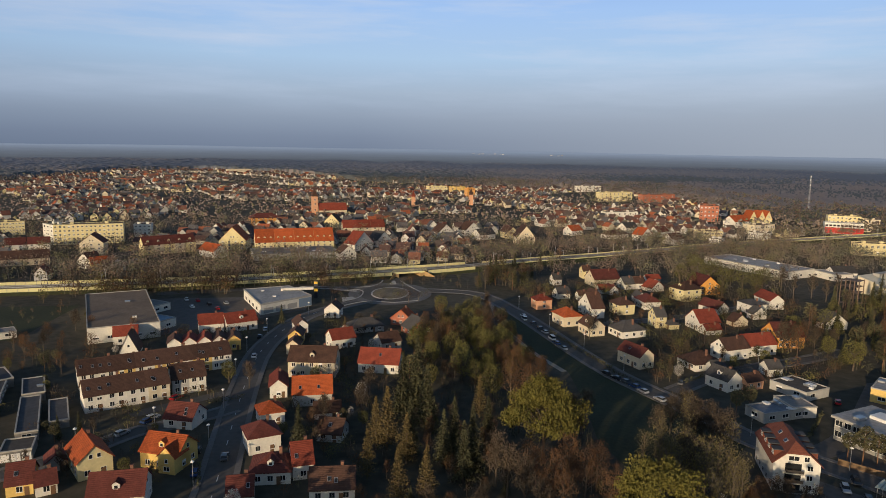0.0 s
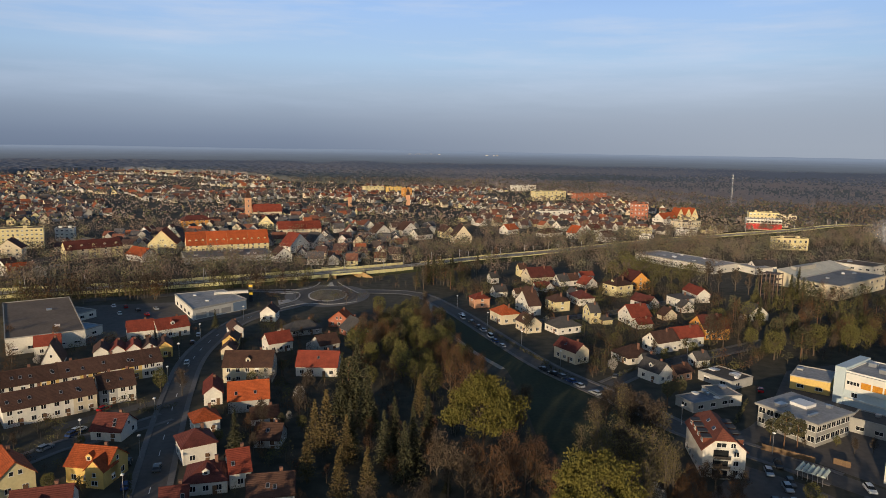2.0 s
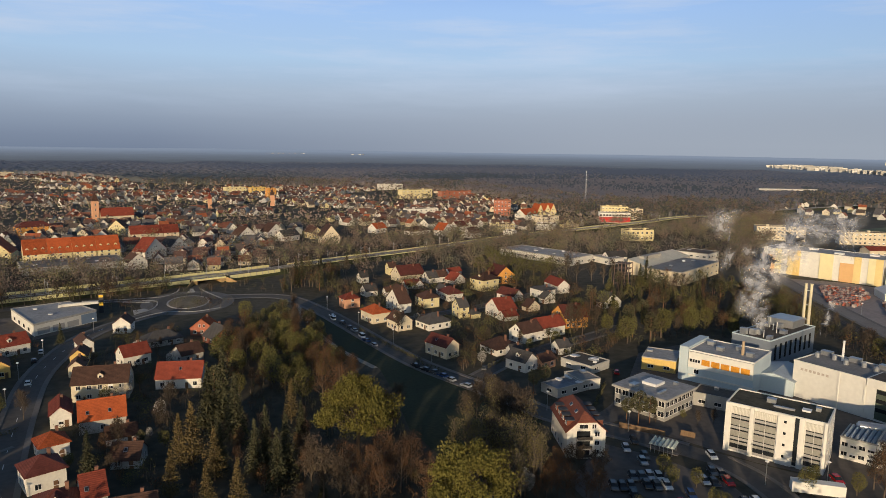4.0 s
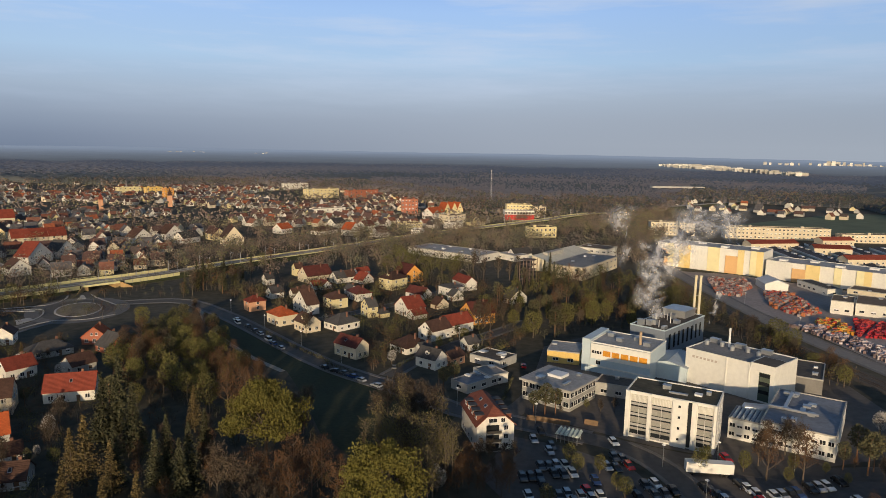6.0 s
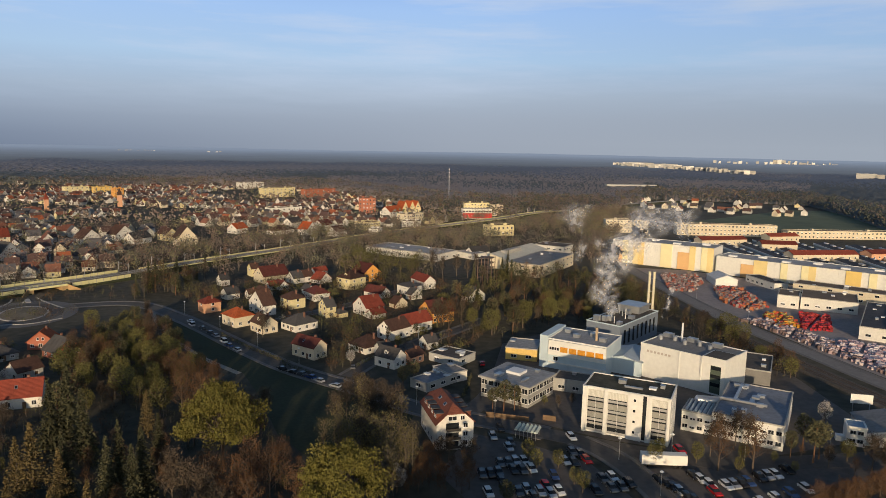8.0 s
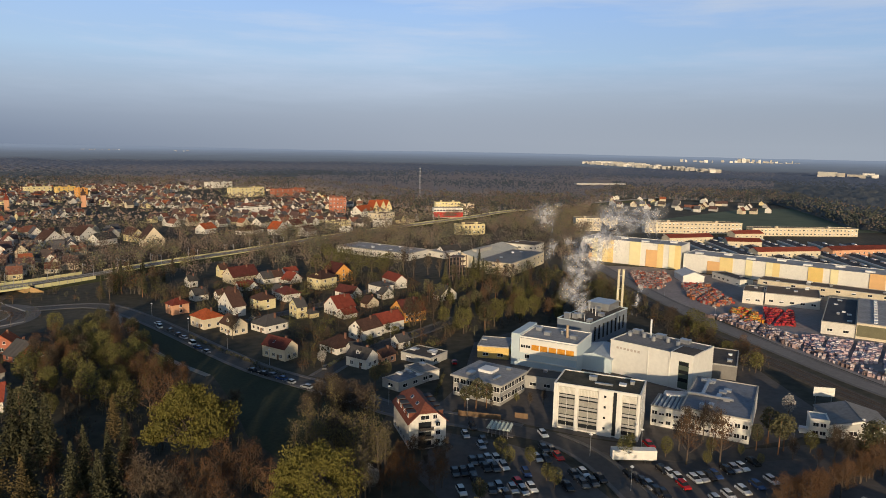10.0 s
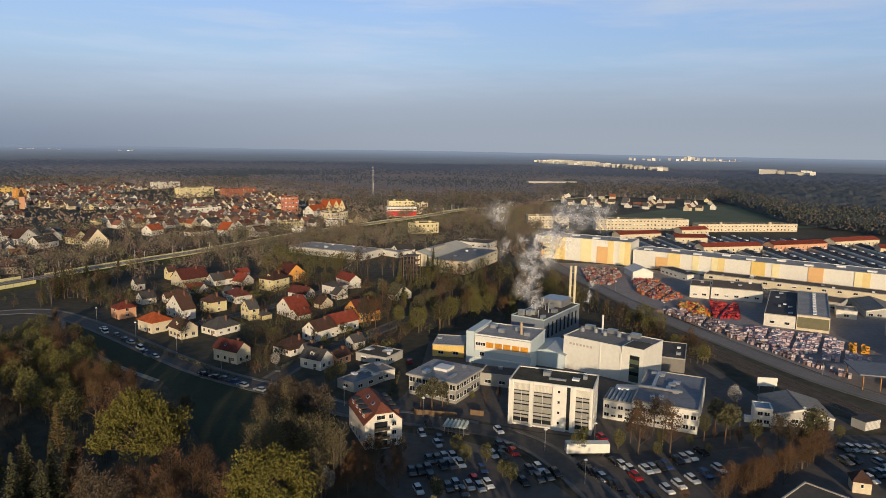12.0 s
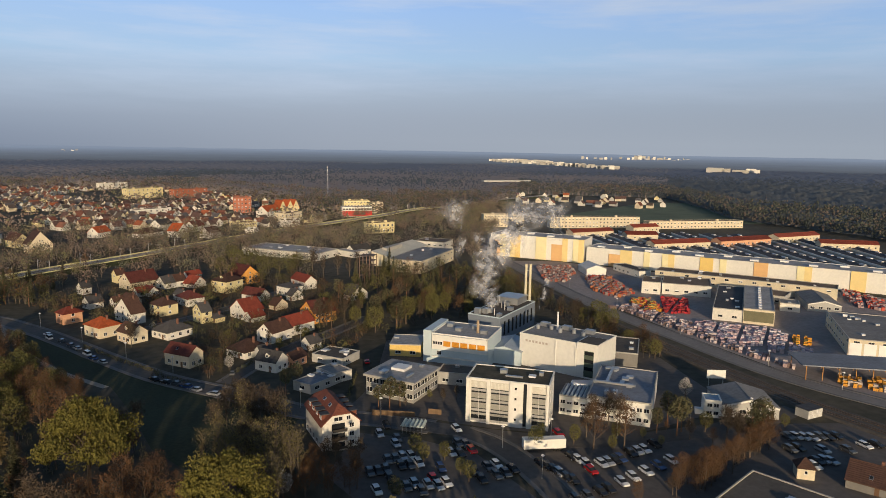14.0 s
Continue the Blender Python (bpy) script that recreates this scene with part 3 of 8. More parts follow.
oval("pavement", [(16.6, 0.075), (22.5, 0.075)], M_PAVE, "grey paved verge round the roundabout", "pavement")
oval("roundabout", [(10.3, 0.09), (16.6, 0.09)], M_ASPH, "asphalt roundabout lane", "road")
oval("kerb", [(10.35, 0.09), (10.3, 0.28), (9.5, 0.28), (9.4, 0.2)], M_KERB, "pale kerb of the traffic island", "kerb")
oval("traffic_island", [(0.01, 0.9), (4, 0.7), (9.45, 0.22)], mat("dry_gravel", (0.20, 0.165, 0.115), 0.95, vary=0.4, fine=0.9, coarse=0.12), "round gravel and dry grass traffic island", "traffic island")
for pts in ([(-12.0, 366.5), (-17.5, 378.5), (-22.5, 390), (-24.5, 397)], [(-46.5, 345.0), (-43.5, 352), (-43.0, 362), (-46, 369), (-58, 370.5), (-80, 369.5)], [(-51, 328.5), (-43, 338.5), (-36, 342.2), (-24, 340.5), (-12, 346)],
            [(-35.5, 397), (-36.5, 388), (-42, 378), (-56, 375.5), (-80, 375)]):
    me = sweep(pts, [(0.4, 0.0), (0.4, 0.24), (-0.4, 0.24), (-0.4, 0.0)]).done("kerb", [M_KERB])
    tagged(new("kerb", me), "pale stone kerb along the roundabout arms", "kerb", kind="structure")
for pts in ([(-52.5, 348.5), (-47.5, 351.2), (-45.0, 347.0), (-50.8, 339.5)], [(-30.5, 386.0), (-26.5, 386.0), (-28.0, 395.5), (-29.5, 395.5)], [(-47, 364.5), (-47, 367), (-60, 369.2), (-60, 367.8)]):
    patch("splitter_island", pts, 0.26, M_KERB, "pale kerbed splitter island in the road", "traffic island", thick=0.26)
road("road", [(-28.3, 381.0), (-26.0, 398.0), (-22.6, 417.0), (-17.5, 436.0), (-10, 452)], 7.0, "asphalt road under the railway bridge", side=0, z=0.064)
road("road", [(-44.5, 365.0), (-62.0, 372.0), (-85.0, 371.0), (-118.0, 361.0), (-150, 350)], 6.5, "asphalt road behind the supermarket", side=0, z=0.066)

# railway embankment with its two pale noise barriers
RAIL = [(-420.0, 285.0), (-256.3, 336.6), (-228.9, 345.9), (-176.6, 359.8), (-122.3, 376.3), (-62.6, 399.8), (-16.0, 420.0), (21.5, 440.0), (62.0, 464.5), (114.0, 491.5),
        (158.0, 517.0), (235.0, 562.0), (310.0, 598.0), (418.0, 648.0), (493.0, 688.0), (700, 760), (900, 815)]


def embankment():
    for bank in (RAIL[:6] + [(-30.8, 413.6)], [(-16.0, 420.0)] + RAIL[7:]):      # open where the road passes under the tracks
        me = sweep(bank, [(9, 0), (5.5, 2.6), (-5.5, 2.6), (-9, 0)]).done("railway_embankment", [M_GRASS])
        tagged(new("railway_embankment", me), "grassy railway embankment", "embankment", kind="structure")
    me = sweep(RAIL, [(4.9, 2.6), (4.4, 3.0), (-4.4, 3.0), (-4.9, 2.6)]).done("ballast", [M_BALLAST])
    tagged(new("ballast", me), "brown-grey ballast bed of the railway", "ballast", kind="structure")
    for u in (-2.7, -1.3, 1.3, 2.7):
        me = sweep(RAIL, [(u + 0.05, 3.0), (u + 0.05, 3.17), (u - 0.05, 3.17), (u - 0.05, 3.0)]).done("rail", [M_METAL])
        tagged(new("rail", me), "steel rail on the ballast bed", "rail", kind="structure")


embankment()


def barrier(u, base, high, first, last, label):
    """A noise barrier of single panels between posts, beside the track."""
    line = smooth(RAIL, 10)[first:last]
    ob = tagged(new("noise_barrier"), label, "noise barrier", kind="structure")
    ob.location = (*line[0].xy, 0)
    pm, qm = Mesh(), Mesh()
    pm.box(-0.5, 0.5, -0.06, 0.06, 0, 1)
    pm.box(-0.5, 0.5, -0.10, 0.10, 0.97, 1.02)
    qm.box(-0.12, 0.12, -0.16, 0.16, 0, 1)
    panel, post = pm.done("panel", [M_BARRIER]), qm.done("post", [M_CONC])
    for a, b in zip(line, line[1:]):
        w = (b - a)
        n = max(1, round(w.length / (5 if math.hypot(a.x, a.y) < 470 else 10)))
        s = Vector((w.y, -w.x, 0)).normalized() * u
        rz = math.atan2(w.y, w.x)
        for k in range(n):
            c = a + w * ((k + 0.5) / n) + s - Vector((*line[0].xy, 0))
            part("panel", panel, ob, at=Matrix.LocRotScale((c.x, c.y, base), Euler((0, 0, rz)), (w.length / n - 0.1, 1, high * (0.97 + 0.06 * rng.random()))))
            c = a + w * (k / n) + s - Vector((*line[0].xy, 0))
            part("post", post, ob, at=Matrix.LocRotScale((c.x, c.y, base), Euler((0, 0, rz)), (1, 1, high + 0.15)))


barrier(7.0, 0.9, 2.3, 2, 57, "pale yellow-green panelled noise barrier of the railway")
barrier(7.0, 0.9, 2.3, 61, 70, "pale yellow-green panelled noise barrier of the railway")
barrier(-6.2, 1.8, 2.4, 2, 70, "pale yellow-green panelled noise barrier of the railway")
barrier(-5.6, 2.3, 1.3, 72, 146, "pale yellow-green panelled noise barrier of the railway")
barrier(5.6, 2.3, 0.9, 72, 146, "pale yellow-green panelled noise barrier of the railway")
me = sweep([(352, 402), (340.2, 388.3), (307.8, 328.7), (268.0, 242.1), (249.8, 193.8), (238.3, 153.3), (229.4, 121.6), (223.3, 98.5), (218.4, 68.9), (214.2, 40.2)],
           [(5.5, 0), (4.6, 0.5), (-4.6, 0.5), (-5.5, 0)]).done("ballast", [mat("dark_ballast", (0.10, 0.085, 0.07), 0.95, vary=0.35, fine=1.5)])
tagged(new("ballast", me), "dark ballast bed of the branch line", "ballast", kind="structure")
for u in (-2.9, -1.4, 1.4, 2.9):
    me = sweep([(352, 402), (340.2, 388.3), (307.8, 328.7), (268.0, 242.1), (249.8, 193.8), (238.3, 153.3), (229.4, 121.6), (223.3, 98.5), (218.4, 68.9), (214.2, 40.2)],
               [(u + 0.06, 0.5), (u + 0.06, 0.67), (u - 0.06, 0.67), (u - 0.06, 0.5)]).done("rail", [mat("rusty_rail", (0.16, 0.11, 0.08), 0.5, 0.6)])
    tagged(new("rail", me), "rusty steel rail of the branch line", "rail", kind="structure")


def bridge():
    """The railway bridge over the road, with its warm concrete abutments."""
    ob = thing("railway_bridge", -23.4, 416.8, 23.5, "railway bridge with pale parapets and tan abutments", "bridge")
    m = Mesh()
    m.box(-9.5, 9.5, -8.0, 8.0, 2.45, 2.97, 0, True)
    part("deck", m.done("deck", [M_CONC]), ob)
    tan = mat("tan_concrete", (0.42, 0.28, 0.13), 0.9)
    for s in (-1, 1):
        m = Mesh()
        m.box(s * 8.4 - 1.4, s * 8.4 + 1.4, -8.3, 8.3, 0, 2.45)
        part("abutment", m.done("abutment", [tan]), ob)
        m = Mesh()      # wing wall that steps down with the bank
        m.poly([(s * 9.8, -8.9, 0), (s * 9.8, -8.9, 3.2), (s * 12.5, -11.5, 1.7), (s * 14.5, -13.4, 0.5), (s * 14.5, -13.4, 0)])
        m.poly([(s * 9.8, -8.4, 0), (s * 9.8, -8.4, 3.2), (s * 12.5, -11.0, 1.7), (s * 14.5, -12.9, 0.5), (s * 14.5, -12.9, 0)])
        m.poly([(s * 9.8, -8.9, 3.2), (s * 9.8, -8.4, 3.2), (s * 12.5, -11.0, 1.7), (s * 12.5, -11.5, 1.7)])
        m.poly([(s * 12.5, -11.5, 1.7), (s * 12.5, -11.0, 1.7), (s * 14.5, -12.9, 0.5), (s * 14.5, -13.4, 0.5)])
        part("wing_wall", m.done("wing_wall", [tan]), ob)
        m = Mesh()
        m.box(-9.8, 9.8, s * 8.2 - 0.15, s * 8.2 + 0.15, 2.3, 3.35, 0, True)
        part("girder", m.done("girder", [M_BARRIER]), ob)
        m = Mesh()
        m.box(-11, 11, s * 8.2 - 0.07, s * 8.2 + 0.07, 4.55, 4.7, 0, True)
        m.box(-11, 11, s * 8.2 - 0.05, s * 8.2 + 0.05, 3.95, 4.03, 0, True)
        part("handrail", m.done("handrail", [M_BARRIER]), ob)
        for k in range(12):
            m = Mesh()
            m.box(-11 + k * 2 - 0.06, -11 + k * 2 + 0.06, s * 8.2 - 0.06, s * 8.2 + 0.06, 3.3, 4.55)
            part("baluster", m.done("baluster", [M_BARRIER]), ob)


bridge()


def catenary():
    line = smooth(RAIL, 10)
    m = Mesh()
    m.tube((0, 0, 2.6), (0, 0, 9.6), 0.16, 0.11)
    m.tube((0, 0, 8.6), (0, 3.4, 8.9), 0.06, 0.05)
    m.tube((0, 0, 7.6), (0, 3.2, 8.5), 0.05, 0.04)
    mast = m.done("mast", [M_METAL])
    for i in range(4, 160, 5):
        if i >= len(line):
            break
        w = line[i] - line[i - 1]
        s = Vector((w.y, -w.x, 0)).normalized()
        for u, flip in ((5.0, 0), (-5.0, 180)):
            p = line[i] + s * u
            ob = tagged(new("catenary_mast", mast), "slender grey catenary mast beside the track", "catenary mast", "catenary masts")
            ob.matrix_basis = pose(p.x, p.y, 0, 0, 0, math.degrees(math.atan2(w.y, w.x)) + flip)


catenary()

# ---- the works ----


def frame_axes(L, N, R):
    """Rotation, width and depth of a body from its left, near and right corners in plan."""
    L, N, R = Vector(L), Vector(N), Vector(R)
    a = N - L
    rot = math.degrees(math.atan2(a.y, a.x))
    return rot, a.length, (R - N).length


def strip(m, x0, x1, y, z0, z1, k, proud=0.02):
    """A thin upright slab on a front at y."""
    m.box(x0, x1, y - proud, y + 0.01, z0, z1, k, True)


M_BLIND = mat("grey_blinds", (0.30, 0.29, 0.255), 0.6, vary=0.3, fine=3, coarse=0.5)


def office(x, y, rot, w, d, h):
    """Four-storey white laboratory block: white piers, banded glazing, dark planted roof."""
    ob = thing("laboratory_block", x, y, rot, "white four-storey laboratory block with banded windows and dark flat roof", "laboratory")
    part("wall", body_mesh(w, d, h, 0, "flat", "x", [M_WHITEP]), ob)
    part("roof", flat_roof_mesh(w, d, h, mat("mossy_gravel", (0.085, 0.075, 0.05), 0.95, vary=0.5, fine=0.8, coarse=0.3), M_WHITEP), ob)
    bays = ((-0.44, -0.25), (-0.20, 0.02), (0.30, 0.46))
    y0 = -d / 2
    for a, b in bays:
        m = Mesh()
        strip(m, a * w, b * w, y0, 0.5, h - 0.9, 0, 0.03)
        bay = part("window_bay", m.done("window_bay", [M_GLASS]), ob, "dark glazed bay with grey blinds and parapet bands")
        for f in range(4):
            z = 0.5 + f * 3.05
            m = Mesh()
            strip(m, a * w, b * w, y0, z, z + 0.7, 0, 0.10)
            part("spandrel", m.done("spandrel", [mat("grey_panel", (0.36, 0.35, 0.31), 0.6)]), bay)
            m = Mesh()
            strip(m, a * w, b * w, y0, z + (1.9 if f == 0 else 0.95), z + 2.6, 0, 0.06)
            part("blind", m.done("blind", [M_BLIND]), bay)
        m = Mesh()
        strip(m, a * w, b * w, y0, h - 2.5, h - 0.5, 0, 0.13)
        top = part("louvre_panel", m.done("louvre_panel", [mat("pale_louvre", (0.56, 0.53, 0.46), 0.6)]), bay)
        for k in range(13):
            u = a * w + (b - a) * w * (k + 0.5) / 13
            m = Mesh()
            strip(m, u - 0.06, u + 0.06, y0 - 0.13, h - 2.4, h - 0.6, 0, 0.1)
            part("fin", m.done("fin", [M_WHITEP]), top)
        for k in range(3):
            u = a * w + (b - a) * w * k / 2
            m = Mesh()
            strip(m, u - 0.03, u + 0.03, y0, 0.5, h - 2.5, 0, 0.11)
            part("mullion", m.done("mullion", [M_FRAME]), bay)
    for u0, u1 in ((-0.5, -0.45), (-0.245, -0.205), (0.03, 0.19), (0.24, 0.29), (0.47, 0.5)):
        m = Mesh()
        strip(m, u0 * w, u1 * w, y0, 0, h + 0.35, 0, 0.5)
        part("pier", m.done("pier", [M_WHITEP]), ob)
    m = Mesh()
    strip(m, 0.195 * w, 0.235 * w, y0, 0.4, h, 0, 0.05)
    part("stair_window", m.done("stair_window", [M_GLASS]), ob)
    for f in range(4):
        m = Mesh()
        strip(m, 0.105 * w - 0.3, 0.105 * w + 0.3, y0 - 0.5, 2 + f * 3.1, 2.7 + f * 3.1, 0, 0.03)
        part("small_window", m.done("small_window", [M_GLASS]), ob)
    for s, rz in ((w / 2, 90),):
        for f in range(4):
            for c in (-0.22, 0.22):
                part("window", window_mesh(1.6, 1.5), ob, at=pose(s, c * d, 1.8 + f * 3.1, 0, 0, rz))
    roof_box(ob, -w * 0.1, 1, h, 2.2, 1.6, 1.2, "roof_unit", M_METAL)
    roof_box(ob, w * 0.26, 0, h, 2.0, 1.8, 0.5, "skylight", M_FRAME)
    roof_box(ob, w * 0.05, -2, h, 5.0, 0.6, 0.5, "duct", M_METAL)
    roof_box(ob, w * 0.36, 2, h, 1.2, 1.2, 1.0, "roof_unit", M_METAL)


def lab():
    """Tall windowless white box with a stepped corner and lettering bars."""
    rot, w, d = frame_axes((174.0, 176.0), (183.4, 147.0), (200.6, 152.6))
    c = (Vector((174.0, 176.0)) + Vector((200.6, 152.6))) / 2
    h = 12.0
    ob = thing("production_block", c.x, c.y, rot, "tall windowless white production block with glazed corner strip", "factory building")
    part("wall", body_mesh(w, d, h, 0, "flat", "x", [M_WHITEP]), ob)
    part("roof", flat_roof_mesh(w, d, h, felt_mat("grey"), M_WHITEP), ob)
    y0 = -d / 2
    m = Mesh()
    strip(m, w * 0.34, w * 0.455, y0, 0.6, h - 2, 0, 0.06)
    gl = part("window_strip", m.done("window_strip", [mat("green_glass", (0.10, 0.12, 0.09), 0.2)]), ob, "tall greenish glazed stair strip")
    for f in range(3):
        m = Mesh()
        strip(m, w * 0.345, w * 0.45, y0, 3.0 + f * 2.8, 4.2 + f * 2.8, 0, 0.10)
        part("pane", m.done("pane", [M_GLASS]), gl)
    for u0, u1 in ((-0.03, -0.015), (0.225, 0.24)):
        m = Mesh()
        strip(m, u0 * w, u1 * w, y0, 0, h, 0, 0.25)
        part("rib", m.done("rib", [M_WHITEP]), ob)
    m = Mesh()
    m.box(w * 0.25, w / 2 + 0.4, y0 - 0.7, y0 + 9, h - 1.6, h + 0.9, 0, True)
    part("corner_cap", m.done("corner_cap", [M_WHITEP]), ob)
    m = Mesh()
    m.box(w * 0.265, w / 2 + 0.1, y0 - 0.4, y0 + 8.7, h + 0.9, h + 0.95)
    part("cap_roof", m.done("cap_roof", [felt_mat("darkfelt")]), ob)
    for k in range(7):
        m = Mesh()
        u = -w * 0.42 + k * 1.35
        strip(m, u, u + 0.85, y0, h - 2.6, h - 1.8, 0, 0.05)
        part("sign_bar", m.done("sign_bar", [mat("faded_sign", (0.48, 0.42, 0.36), 0.7)]), ob, "faded grey sign bar")
    for k in range(5):
        m = Mesh()
        x = -w * 0.42 + k * 4.6
        m.tube((x, 1 + 2 * (k % 2), h), (x, 1 + 2 * (k % 2), h + 1.6), 0.8, 0.8, 12)
        m.tube((x, 1 + 2 * (k % 2), h + 1.6), (x, 1 + 2 * (k % 2), h + 2.1), 0.8, 0.2, 12)
        part("roof_fan", m.done("roof_fan", [M_METAL]), ob)
    m = Mesh()
    m.tube((-w * 0.2, 4, h), (-w * 0.2, 4, h + 7), 0.4, 0.35, 8)
    part("flue", m.done("flue", [M_FRAME]), ob, "slender white flue")
    for a in (-0.4, -0.1, 0.2):
        roof_box(ob, a * w, d * 0.35, h, 3.4, 2.2, 1.5)


def blue_works():
    """Pale blue production hall with orange window band, and dark blue boiler house behind."""
    rot, w, d, h = -58.0, 22.0, 18.5, 11.0
    a, b = Vector((math.cos(radians(rot)), math.sin(radians(rot)))), Vector((-math.sin(radians(rot)), math.cos(radians(rot))))
    p = Vector((148.8, 197.2)) + a * w / 2 + b * d / 2
    ob = thing("production_hall", p.x, p.y, rot, "pale blue and white production hall with orange window band", "factory building")
    part("wall", body_mesh(w, d, h, 0, "flat", "x", [M_BLUEP]), ob)
    part("roof", flat_roof_mesh(w, d, h, felt_mat("metal"), M_WHITEP), ob)
    y0 = -d / 2
    m = Mesh()
    strip(m, -w * 0.48, w * 0.5, y0, 5.4, h - 0.1, 0, 0.9)
    part("upper_front", m.done("upper_front", [M_WHITEP]), ob)
    for k in range(5):
        m = Mesh()
        u = -w * 0.27 + k * 3.3
        strip(m, u, u + 2.8, y0 - 0.9, 6.9, 8.9, 0, 0.05)
        part("window", m.done("window", [mat("orange_pane", (0.62, 0.27, 0.03), 0.5, vary=0.4, coarse=0.8, rnd=0.5)]), ob, "window with a plain orange face")
    for k in range(4):
        part("window", window_mesh(0.9, 1.2), ob, at=pose(-w * 0.44 + k * 0.95, y0 - 0.9, 7.9))
    part("window", window_mesh(1.8, 1.6), ob, at=pose(-w * 0.36, y0, 3.9))
    m = Mesh()
    strip(m, -w * 0.48, w * 0.5, y0, 2.2, 2.7, 0, 0.5)
    part("ledge", m.done("ledge", [M_WHITEP]), ob)
    m = Mesh()
    m.box(-w / 2 - 3.2, -w / 2, -d / 2 - 0.3, d / 2, -0.2, h + 1.2)
    part("stair_tower", m.done("stair_tower", [M_BLUEP]), ob)
    for k in range(4):
        roof_box(ob, -w * 0.35 + k * 5, 3 - (k % 2) * 5, h, 2.4, 1.8, 1.3)
    m = Mesh()
    m.tube((w * 0.22, -2, h), (w * 0.22, -2, h + 5), 0.55, 0.5, 8)
    part("flue", m.done("flue", [mat("rust_flue", (0.4, 0.3, 0.2), 0.7)]), ob)
    ob = thing("link_hall", 176.5, 184.0, rot, "low link hall with shallow pale blue metal roof", "factory building")
    part("wall", body_mesh(13, 17, 5.2, 1.6, "gable", "y", [M_BLUEP]), ob)
    part("roof", roof_mesh(13, 17, 5.2, 1.6, "gable", "y", [mat("pale_blue_roof", (0.36, 0.42, 0.47), 0.5)]), ob)
    rot, w, d, h = 22.0, 37.0, 15.0, 10.5
    ob = thing("boiler_house", 201.0, 214.5, rot, "dark blue boiler house with pipes on its roof", "factory building")
    part("wall", body_mesh(w, d, h, 0, "flat", "x", [M_DKBLUE]), ob)
    part("roof", flat_roof_mesh(w, d, h, felt_mat("darkfelt"), M_BLUEP), ob)
    for k in range(8):
        m = Mesh()
        u = -w * 0.4 + k * w * 0.11
        strip(m, u, u + 1.5, -d / 2, 2.5, 8.5, 0, 0.06)
        part("window", m.done("window", [M_GLASS]), ob)
    m = Mesh()
    m.box(w * 0.18, w * 0.46, -4, 6, h, h + 3)
    m.box(w * 0.17, w * 0.47, -4.3, 6.3, h + 3, h + 3.3)
    part("penthouse", m.done("penthouse", [M_METAL]), ob)
    r2 = random.Random(3)
    for k in range(9):
        roof_box(ob, r2.uniform(-w * 0.45, w * 0.1), r2.uniform(-d * 0.38, d * 0.38), h, r2.uniform(1, 3), r2.uniform(1, 3), r2.uniform(0.8, 2.6))
    for k in range(6):
        m = Mesh()
        x = -w * 0.4 + k * 3.4
        m.tube((x, -3 + k % 3 * 3, h), (x, -3 + k % 3 * 3, h + 3 + k % 2 * 1.5), 0.22, 0.2)
        part("pipe", m.done("pipe", [M_METAL]), ob)
    ob = thing("chimney_stack", 222.5, 221.0, -45, "pair of tall cream steel chimneys", "chimney")
    for u in (-1.0, 1.0):
        m = Mesh()
        m.tube((u, 0, 0), (u, 0, 27), 0.6, 0.56, 12)
        m.tube((u, 0, 26.6), (u, 0, 27.1), 0.66, 0.66, 12)
        part("flue", m.done("flue", [mat("cream_steel", (0.62, 0.56, 0.40), 0.5)]), ob)
    for z in (6, 12, 18, 24):
        m = Mesh()
        m.box(-1.5, 1.5, -0.15, 0.15, z, z + 0.25, 0, True)
        part("brace", m.done("brace", [M_METAL]), ob)


